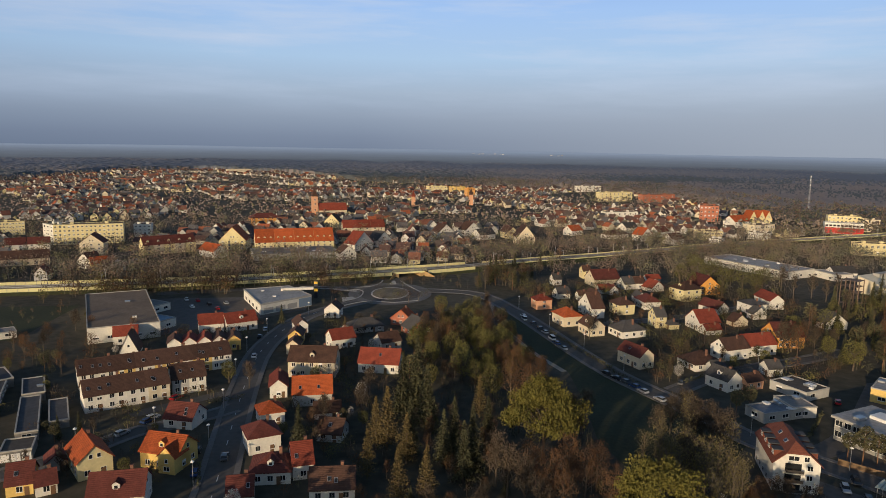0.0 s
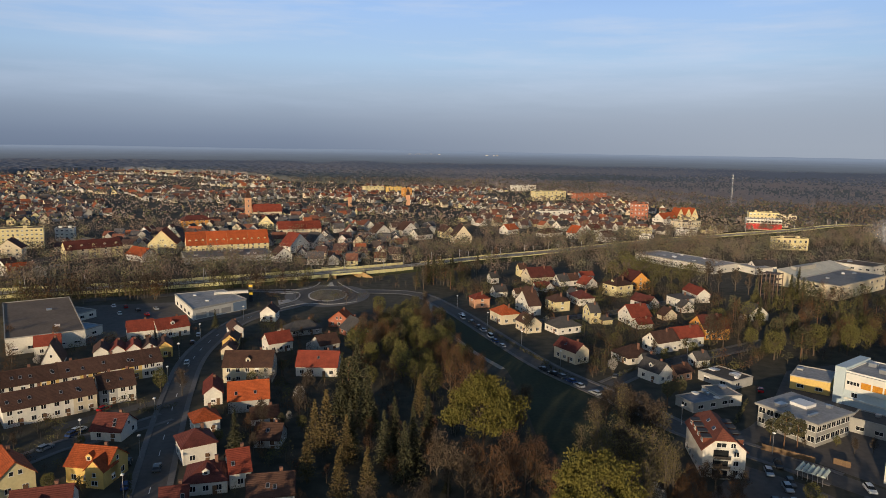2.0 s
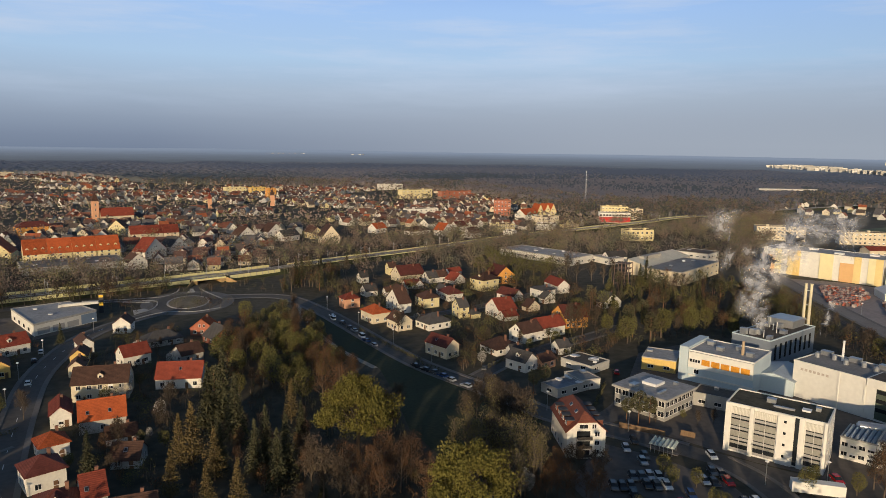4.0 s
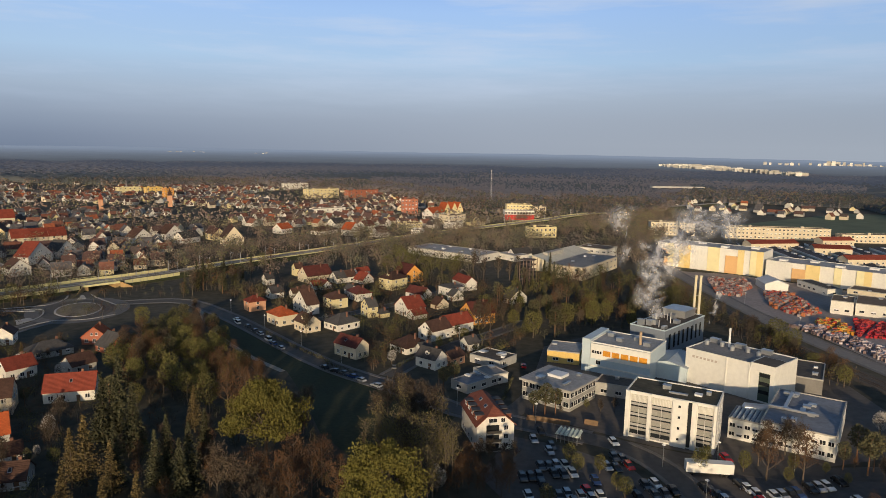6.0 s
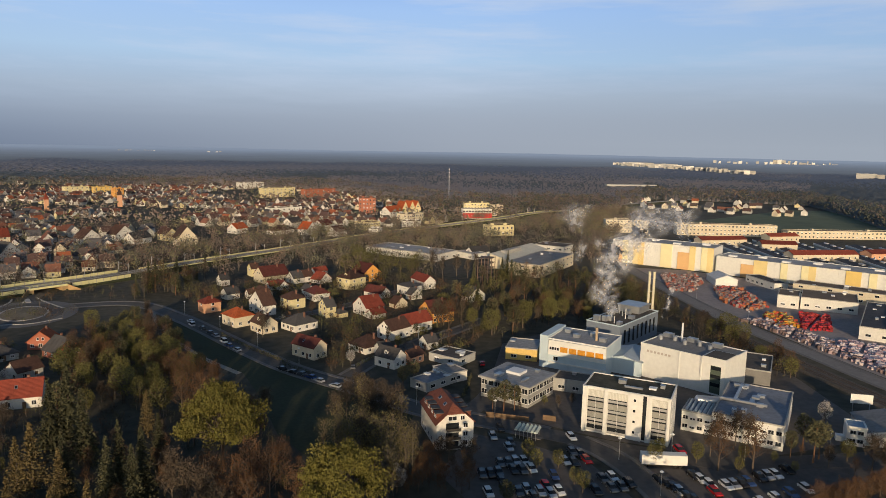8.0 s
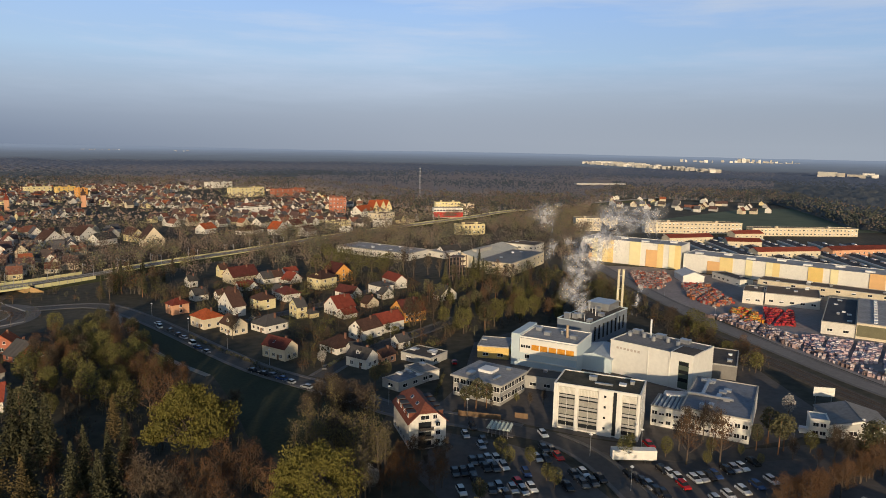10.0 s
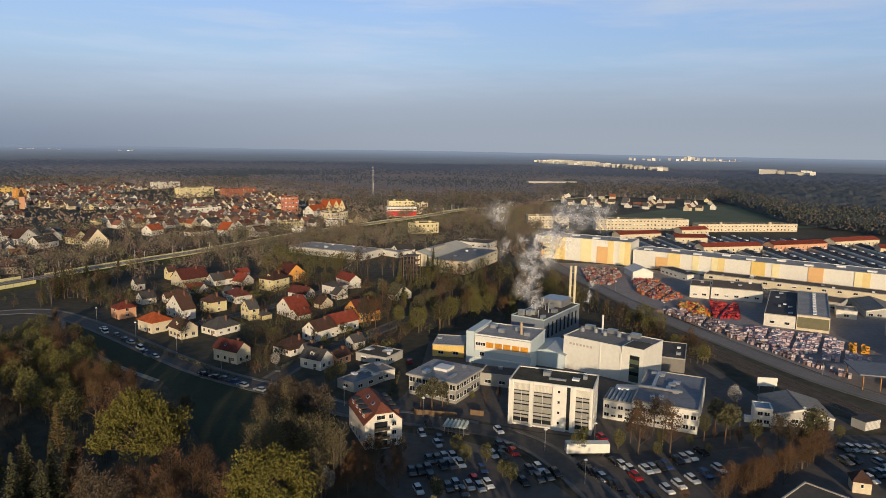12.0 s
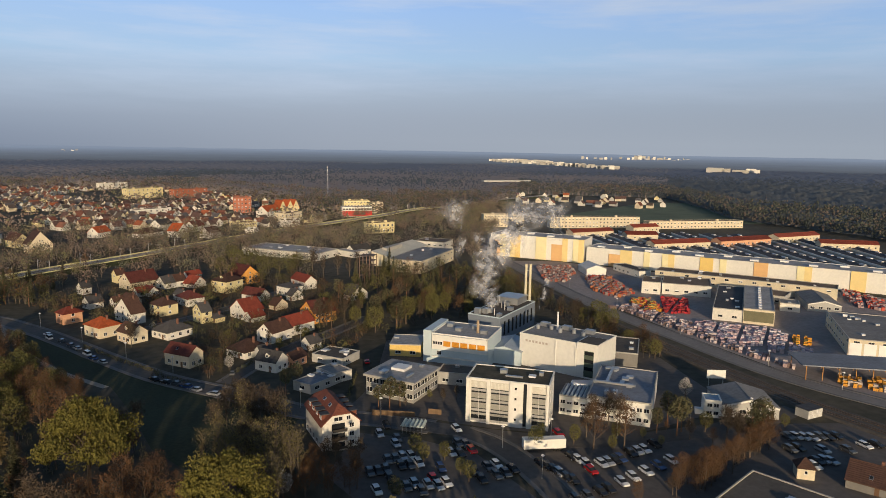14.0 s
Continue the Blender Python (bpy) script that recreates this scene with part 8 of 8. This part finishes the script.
def belts():
    """Tree belts beside the railway and round the halls, and shrubs in the gardens."""
    r = random.Random(77)
    kept = [(o.location.x, o.location.y) for o in scene.collection.objects if o.parent is None and o.get("category") in ("house", "hall", "apartment block", "building frame")]
    stretches = (([(25, 446), (25, 385), (90, 378), (200, 395), (262, 470), (340, 520), (420, 560), (560, 640), (560, 688), (345, 600), (215, 536), (115, 490)], 520, 6, 12, 17),
                 ([(-270, 352), (-120, 396), (25, 468), (215, 566), (490, 690), (490, 722), (215, 602), (25, 502), (-120, 428), (-280, 384)], 330, 7, 13, 12),
                 ([(300, 345), (345, 420), (372, 452), (440, 560), (540, 660), (620, 690), (640, 640), (520, 560), (440, 480), (392, 440), (345, 395)], 330, 7, 14, 14),
                 ([(133, 262), (156, 234), (178, 243), (226, 238), (240, 222), (262, 260), (285, 330), (245, 346), (203, 338), (160, 300)], 260, 1.5, 6, 6),
                 ([(-22, 180), (-10, 140), (45, 136), (40, 200), (30, 250), (20, 320), (-8, 275)], 300, 1.5, 5, 4),
                 ([(228, 150), (240, 190), (262, 245), (300, 320), (285, 322), (250, 248), (232, 200), (218, 150)], 90, 4, 8, 8),
                 ([(-200, 336), (-160, 346), (-80, 372), (-40, 392), (-44, 384), (-90, 360), (-160, 336)], 50, 5, 10, 8),
                 ([(40, 378), (60, 290), (100, 270), (180, 315), (190, 370), (120, 392)], 430, 2, 7.5, 7.0),
                 ([(74, 222), (125, 222), (165, 258), (160, 290), (90, 275), (66, 252)], 190, 2, 6, 7.5),
                 ([(-125, 148), (-60, 148), (-66, 185), (-60, 205), (-80, 212), (-130, 200)], 110, 1.5, 4.5, 8),
                 ([(-48, 135), (-20, 135), (-16, 240), (-8, 300), (-55, 310), (-52, 200)], 210, 1.5, 5, 8),
                 ([(-130, 230), (-80, 250), (-78, 300), (-135, 262)], 60, 2, 5, 8.5),
                 ([(-60, 330), (20, 345), (30, 400), (-20, 410), (-75, 380)], 90, 1.5, 6, 12),
                 ([(-232, 340), (-176, 352), (-122, 371), (-62, 396), (-14, 420), (-14, 412), (-62, 388), (-122, 364), (-176, 344)], 64, 8, 13, 6),
                 ([(-235, 235), (-150, 200), (-128, 222), (-130, 262), (-165, 330), (-240, 318)], 150, 1.2, 4, 9),
                 ([(118, 478), (160, 500), (235, 545), (300, 578), (300, 566), (235, 530), (160, 484), (122, 464)], 120, 8, 13, 10),
                 ([(436, 590), (500, 586), (400, 450), (330, 372), (306, 376), (331, 428)], 170, 6, 12, 12),
                 ([(222, 521), (298, 552), (420, 600), (436, 580), (331, 440), (264, 440)], 150, 6, 11, 15))
    groups = {"bare": [], "rust": [], "fresh": [], "pine": []}
    for poly, n, low, high, gap in stretches:
        xs, ys = [p[0] for p in poly], [p[1] for p in poly]
        put = tries = 0
        tall = (low, high)
        while put < n and tries < n * 25:
            tries += 1
            low, high = tall
            x, y = r.uniform(min(xs), max(xs)), r.uniform(min(ys), max(ys))
            if not inside(x, y, poly) or any((x - a) ** 2 + (y - b) ** 2 < gap * gap for a, b in kept) or (y > rail_at(x) - 9 and y < rail_at(x) + 9):
                continue
            if any((x - a) ** 2 + (y - b) ** 2 < 36 for a, b in BELT_KEEP):
                continue
            put += 1
            if high > 7 and abs(y - rail_at(x)) < 30 and y < rail_at(x) and (40 < x < 125 or x > 290):
                low, high = 3.5, 7.0
            groups[r.choices(("bare", "rust", "fresh", "pine"), (5, 2.5, 3, 2.5) if n != 64 else (9, 1, 1, 0))[0]].append((x, y, r.uniform(low, high)))
    words = {"bare": "leafless brown trees and shrubs", "rust": "rust-brown budding shrubs", "fresh": "yellow-green trees and shrubs", "pine": "dark green conifers and shrubs"}
    # belts past the railway or 410 m off take the haze-paled tones
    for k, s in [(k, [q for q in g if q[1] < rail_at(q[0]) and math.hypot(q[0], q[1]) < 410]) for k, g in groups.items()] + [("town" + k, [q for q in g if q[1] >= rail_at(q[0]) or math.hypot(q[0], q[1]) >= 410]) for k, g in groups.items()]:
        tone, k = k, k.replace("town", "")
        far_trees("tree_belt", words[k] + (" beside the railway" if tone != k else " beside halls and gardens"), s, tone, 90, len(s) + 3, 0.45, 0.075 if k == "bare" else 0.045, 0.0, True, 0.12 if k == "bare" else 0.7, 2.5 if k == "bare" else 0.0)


BELT_KEEP = [tuple(p.xy) for line in (MAIN, AVENUE, EAST, [(77.7, 217.9), (95.2, 232.1), (114.7, 244.1), (137.6, 253.9), (165, 268)], [(66, 300), (84, 308), (110, 318), (140, 334), (170, 352)]) for p in smooth(line, 6)]
BELT_KEEP += [(-27 + q * 0.89 + s, 416 + q * 0.46 - 2 * s) for q in range(-20, 21, 5) for s in (-5, 0, 5)]
belts()


def wood_edge(head):
    """Where the woods begin along a heading in degrees."""
    if head < 34:
        return far_limit(head) + 20
    return float(np.interp(head, [34, 41, 45, 56, 61, 80], [840, 860, 1190, 1190, 850, 640]))


def brown_wood(x, y, d, head):
    return 0.5 + 0.9 * noise.noise((x * 0.0022, y * 0.0022, 9)) + (0.5 if 18 < head < 44 and d < 1700 else 0) - (0.8 if head > 56 else 0)


def forest():
    """Woods from the edge of town to the horizon: single crowns first, then a closed uneven canopy."""
    r = random.Random(31)
    near = {"bare": [], "rust": [], "pine": [], "fresh": []}
    d = 640.0
    while d < 1500:
        step = max(7.0, d * 0.0075)
        head = -44.0
        while head < 78:
            head += math.degrees(step / d) * r.uniform(0.7, 1.3)
            dd = d + r.uniform(-0.8, 0.8) * step
            edge = wood_edge(head)
            if dd < edge or dd > edge + 260:
                continue
            x, y = dd * math.sin(radians(head)), dd * math.cos(radians(head))
            near[r.choice(("bare", "rust", "bare", "pine", "bare", "fresh") if r.random() < brown_wood(x, y, dd, head) else ("pine", "pine", "pine", "bare"))].append((x, y, r.uniform(11, 17)))
        d += step * 1.3
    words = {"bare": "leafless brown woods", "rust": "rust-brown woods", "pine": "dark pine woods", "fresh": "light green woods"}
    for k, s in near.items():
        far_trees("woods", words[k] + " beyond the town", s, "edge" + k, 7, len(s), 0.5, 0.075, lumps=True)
    # canopy
    cols, rows = 1150, 120
    V, F, K = [], [], []
    a0, a1 = -46.0, 80.0
    for i in range(cols + 1):
        head = a0 + (a1 - a0) * i / cols
        s, c = math.sin(radians(head)), math.cos(radians(head))
        edge = wood_edge(head) + 30
        for k in range(rows + 1):
            q = k / rows
            dd = edge * (2750 / edge) ** (q ** 0.9)
            dd += dd * 0.004 * noise.noise((i * 0.7, k * 0.7, 4))
            x, y = dd * s, dd * c
            z = 9 + 4.5 * noise.noise((x * 0.05, y * 0.05, 1)) * min(1, 1300 / dd + 0.15) + 4 * noise.noise((x * 0.006, y * 0.006, 2)) + r.uniform(-1.3, 1.3) * min(1, 1300 / dd)
            z += max(0, dd - 1800) * 0.006
            V.append((x, y, max(0.3, z) if k else 0.2))
    for i in range(cols):
        for k in range(rows):
            a = i * (rows + 1) + k
            F.append((a, a + rows + 1, a + rows + 2, a + 1)[::-1])
            x, y, _ = V[a]
            dd = math.hypot(x, y)
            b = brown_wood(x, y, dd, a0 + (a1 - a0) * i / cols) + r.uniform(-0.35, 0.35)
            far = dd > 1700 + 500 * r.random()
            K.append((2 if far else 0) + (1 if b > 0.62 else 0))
    me = bpy.data.meshes.new("distant_woods")
    me.from_pydata(V, [], F)
    # canopy tones carry the haze in their colour, the last two bluer still
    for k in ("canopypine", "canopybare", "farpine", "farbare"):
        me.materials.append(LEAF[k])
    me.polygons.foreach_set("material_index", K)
    me.polygons.foreach_set("use_smooth", [True] * len(F))
    tagged(new("distant_woods", me), "closed grey-brown and dark green canopy of distant woods, paled by painted haze", "woods", kind="stuff")


forest()


def hills():
    """The last wooded rise at the horizon, a plain backdrop whose haze is a painted glow."""
    m, n = Mesh(), 260
    for i in range(n + 1):
        a = radians(-60 + 160 * i / n)
        z = 50 + 8 * noise.noise((i * 0.035, 0, 0)) + 2.5 * noise.noise((i * 0.3, 3, 0))
        for r, h in ((2400, 2), (2650, 13), (3000, 17), (3400, 21), (3800, 16 + z * 0.22), (4200, z * 0.68), (4600, z * 0.9), (4800, z), (4860, 0)):
            m.v.append((r * math.sin(a), r * math.cos(a), h))
    for i in range(n):
        for k in range(8):
            a = i * 9 + k
            m.f.append((a, a + 9, a + 10, a + 1)[::-1])
    m.m = [0] * len(m.f)
    k = mat("glowing_haze_hills", (0.060, 0.072, 0.082), 0.95, vary=0.3, fine=0.02, coarse=0.004)
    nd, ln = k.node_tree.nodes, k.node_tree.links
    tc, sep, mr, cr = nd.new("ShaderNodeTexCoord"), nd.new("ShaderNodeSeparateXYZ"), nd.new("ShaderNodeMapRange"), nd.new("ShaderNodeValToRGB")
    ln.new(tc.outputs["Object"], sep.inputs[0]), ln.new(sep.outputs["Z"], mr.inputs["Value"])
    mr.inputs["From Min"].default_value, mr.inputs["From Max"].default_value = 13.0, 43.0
    # haze as emission, brighter and bluer with height
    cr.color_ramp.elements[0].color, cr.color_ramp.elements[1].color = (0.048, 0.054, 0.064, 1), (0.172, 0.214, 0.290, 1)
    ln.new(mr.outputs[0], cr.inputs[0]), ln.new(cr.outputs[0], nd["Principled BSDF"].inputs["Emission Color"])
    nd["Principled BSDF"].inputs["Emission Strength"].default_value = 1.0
    tagged(new("backdrop_hills", m.done("backdrop_hills", [k])), "low wooded hills on the horizon, blue-grey from glowing painted haze", "hills", kind="structure")


hills()
def steam():
    """Steam that drifts from the boiler house: thin torn shreds."""
    m = bpy.data.materials.new("steam")
    m.use_nodes = True
    nd, ln = m.node_tree.nodes, m.node_tree.links
    nd.clear()
    tr, df, mx, out = nd.new("ShaderNodeBsdfTransparent"), nd.new("ShaderNodeBsdfTranslucent"), nd.new("ShaderNodeMixShader"), nd.new("ShaderNodeOutputMaterial")
    df.inputs[0].default_value = (0.92, 0.92, 0.94, 1)
    d2, ad = nd.new("ShaderNodeBsdfDiffuse"), nd.new("ShaderNodeMixShader")
    d2.inputs[0].default_value = (0.92, 0.92, 0.94, 1)
    ad.inputs[0].default_value = 0.6
    ln.new(df.outputs[0], ad.inputs[1]), ln.new(d2.outputs[0], ad.inputs[2])
    tc, nz, mr = nd.new("ShaderNodeTexCoord"), nd.new("ShaderNodeTexNoise"), nd.new("ShaderNodeMapRange")
    nz.inputs["Scale"].default_value, nz.inputs["Detail"].default_value = 0.3, 4
    mr.inputs["From Min"].default_value, mr.inputs["From Max"].default_value = 0.36, 0.62
    mr.inputs["To Max"].default_value = 0.5
    uv, far, soft, mul = nd.new("ShaderNodeUVMap"), nd.new("ShaderNodeVectorMath"), nd.new("ShaderNodeMapRange"), nd.new("ShaderNodeMath")
    uv.uv_map, far.operation, mul.operation = "shred", "DISTANCE", "MULTIPLY"
    far.inputs[1].default_value = (0.5, 0.5, 0)
    soft.interpolation_type = "SMOOTHSTEP"
    soft.inputs["From Min"].default_value, soft.inputs["From Max"].default_value = 0.5, 0.05
    ln.new(uv.outputs[0], far.inputs[0]), ln.new(far.outputs["Value"], soft.inputs["Value"])
    ln.new(tc.outputs["Object"], nz.inputs["Vector"]), ln.new(nz.outputs[0], mr.inputs["Value"])
    ln.new(mr.outputs[0], mul.inputs[0]), ln.new(soft.outputs[0], mul.inputs[1]), ln.new(mul.outputs[0], mx.inputs[0])
    ln.new(tr.outputs[0], mx.inputs[1]), ln.new(ad.outputs[0], mx.inputs[2]), ln.new(mx.outputs[0], out.inputs[0])
    r = np.random.default_rng(9)
    for path, w0, w1, n in ((PLUME, 3.6, 17.0, 38), (WISP, 1.6, 3.4, 8), (DRIFT, 6.0, 10.0, 6)):
        p = np.array(path, float)
        t = (np.arange(n) + 0.5) / n * (len(p) - 1)
        i = np.minimum(t.astype(int), len(p) - 2)
        f = (t - i)[:, None]
        wid = (w0 + (w1 - w0) * t / (len(p) - 1))[:, None]
        c = p[i] * (1 - f) + p[i + 1] * f + r.normal(0, 0.3, (n, 3)) * wid
        v, fc = clumps(c, wid[:, 0] * r.uniform(1.1, 1.6, n), 4)
        me = bpy.data.meshes.new("steam_plume")
        me.from_pydata(v.tolist(), [], fc.tolist())
        me.uv_layers.new(name="shred").data.foreach_set("uv", [0.0, 0.0, 1.0, 0.0, 1.0, 1.0, 0.0, 1.0] * n)
        me.materials.append(m)
        tagged(new("steam_plume", me), "thin white steam drifting from the boiler house", "steam", kind="stuff")


PLUME = [(191, 211, 8.6), (192, 215, 17.8), (193, 219, 25.7), (199, 222, 33.6), (208, 223, 40.0), (218, 223, 45.5), (228, 224, 49.0), (236, 222, 52.0)]
DRIFT = [(203, 226, 30.0), (196, 230, 39.0), (189, 234, 47.0), (183, 238, 53.0)]
WISP = [(217, 207, 9.8), (220, 208, 16.9), (224, 208, 23.0)]
steam()

# ---- far sky: a plain hazy backdrop behind everything ----


def sky_backdrop():
    m, n = Mesh(), 120
    for i in range(n + 1):
        a = radians(-62 + 164 * i / n)
        m.v += [(4880 * math.sin(a), 4880 * math.cos(a), -2), (4880 * math.sin(a), 4880 * math.cos(a), 1400)]
    m.f = [(2 * i, 2 * i + 1, 2 * i + 3, 2 * i + 2) for i in range(n)]
    m.m = [0] * n
    k = bpy.data.materials.new("hazy_sky")
    k.use_nodes = True
    nd, ln = k.node_tree.nodes, k.node_tree.links
    nd.clear()
    tc, sep = nd.new("ShaderNodeTexCoord"), nd.new("ShaderNodeSeparateXYZ")
    ln.new(tc.outputs["Object"], sep.inputs[0])
    h = nd.new("ShaderNodeMath")
    h.operation, h.inputs[1].default_value = "DIVIDE", 1250.0
    ln.new(sep.outputs["Z"], h.inputs[0])
    ramp = nd.new("ShaderNodeValToRGB")
    e = ramp.color_ramp.elements
    e[0].position, e[0].color = 0.03, (0.185, 0.232, 0.320, 1)
    e[1].position, e[1].color = 1.0, (0.285, 0.470, 0.860, 1)
    for p, c in ((0.10, (0.215, 0.265, 0.360, 1)), (0.228, (0.300, 0.365, 0.470, 1)), (0.35, (0.385, 0.480, 0.610, 1)), (0.536, (0.420, 0.590, 0.800, 1)), (0.80, (0.370, 0.560, 0.880, 1))):
        q = e.new(p)
        q.color = c
    ln.new(h.outputs[0], ramp.inputs[0])
    # thin veils of high cloud
    mp, cl = nd.new("ShaderNodeMapping"), nd.new("ShaderNodeTexNoise")
    mp.inputs["Scale"].default_value, mp.inputs["Rotation"].default_value = (0.00035, 0.00035, 0.0032), (0.12, 0.0, 0.0)
    cl.inputs["Scale"].default_value, cl.inputs["Detail"].default_value, cl.inputs["Roughness"].default_value = 1.6, 6, 0.6
    ln.new(tc.outputs["Object"], mp.inputs[0]), ln.new(mp.outputs[0], cl.inputs["Vector"])
    cr = nd.new("ShaderNodeMapRange")
    cr.inputs["From Min"].default_value, cr.inputs["From Max"].default_value = 0.43, 0.68
    cr.inputs["To Min"].default_value, cr.inputs["To Max"].default_value = 0.0, 0.9
    ln.new(cl.outputs[0], cr.inputs["Value"])
    up = nd.new("ShaderNodeMapRange")
    up.inputs["From Min"].default_value, up.inputs["From Max"].default_value = 0.2, 0.6
    ln.new(h.outputs[0], up.inputs["Value"])
    amt = nd.new("ShaderNodeMath")
    amt.operation = "MULTIPLY"
    ln.new(cr.outputs[0], amt.inputs[0]), ln.new(up.outputs[0], amt.inputs[1])
    mix = nd.new("ShaderNodeMixRGB")
    mix.inputs[2].default_value = (0.55, 0.65, 0.82, 1)
    ln.new(amt.outputs[0], mix.inputs[0]), ln.new(ramp.outputs[0], mix.inputs[1])
    # the haze is paler towards the east
    ea = nd.new("ShaderNodeMapRange")
    ea.inputs["From Min"].default_value, ea.inputs["From Max"].default_value = -600.0, 4200.0
    ea.inputs["To Max"].default_value = 0.8
    ln.new(sep.outputs["X"], ea.inputs["Value"])
    lo = nd.new("ShaderNodeMapRange")
    lo.inputs["From Min"].default_value, lo.inputs["From Max"].default_value = 0.55, 0.1
    ln.new(h.outputs[0], lo.inputs["Value"])
    am2 = nd.new("ShaderNodeMath")
    am2.operation = "MULTIPLY"
    ln.new(ea.outputs[0], am2.inputs[0]), ln.new(lo.outputs[0], am2.inputs[1])
    mx2 = nd.new("ShaderNodeMixRGB")
    mx2.inputs[2].default_value = (0.47, 0.515, 0.58, 1)
    ln.new(am2.outputs[0], mx2.inputs[0]), ln.new(mix.outputs[0], mx2.inputs[1])
    # deeper towards both ends
    ex, er, mx3 = nd.new("ShaderNodeMapRange"), nd.new("ShaderNodeValToRGB"), nd.new("ShaderNodeMixRGB")
    ex.inputs["From Min"].default_value, ex.inputs["From Max"].default_value = -4880.0, 4880.0
    ln.new(sep.outputs["X"], ex.inputs["Value"]), ln.new(ex.outputs[0], er.inputs[0])
    q = er.color_ramp.elements
    q[0].position, q[0].color = 0.15, (0.76, 0.79, 0.83, 1)
    q[1].position, q[1].color = 0.95, (0.84, 0.86, 0.88, 1)
    for p, c in ((0.36, (0.95, 0.96, 0.97, 1)), (0.5, (1, 1, 1, 1)), (0.74, (1.0, 1.0, 1.0, 1))):
        q.new(p).color = c
    mx3.blend_type, mx3.inputs[0].default_value = "MULTIPLY", 1.0
    ln.new(mx2.outputs[0], mx3.inputs[1]), ln.new(er.outputs[0], mx3.inputs[2])
    em, out = nd.new("ShaderNodeEmission"), nd.new("ShaderNodeOutputMaterial")
    ln.new(mx3.outputs[0], em.inputs[0]), ln.new(em.outputs[0], out.inputs[0])
    tagged(new("backdrop", m.done("backdrop", [k])), "pale blue sky with haze above the horizon", "sky", kind="structure")


sky_backdrop()
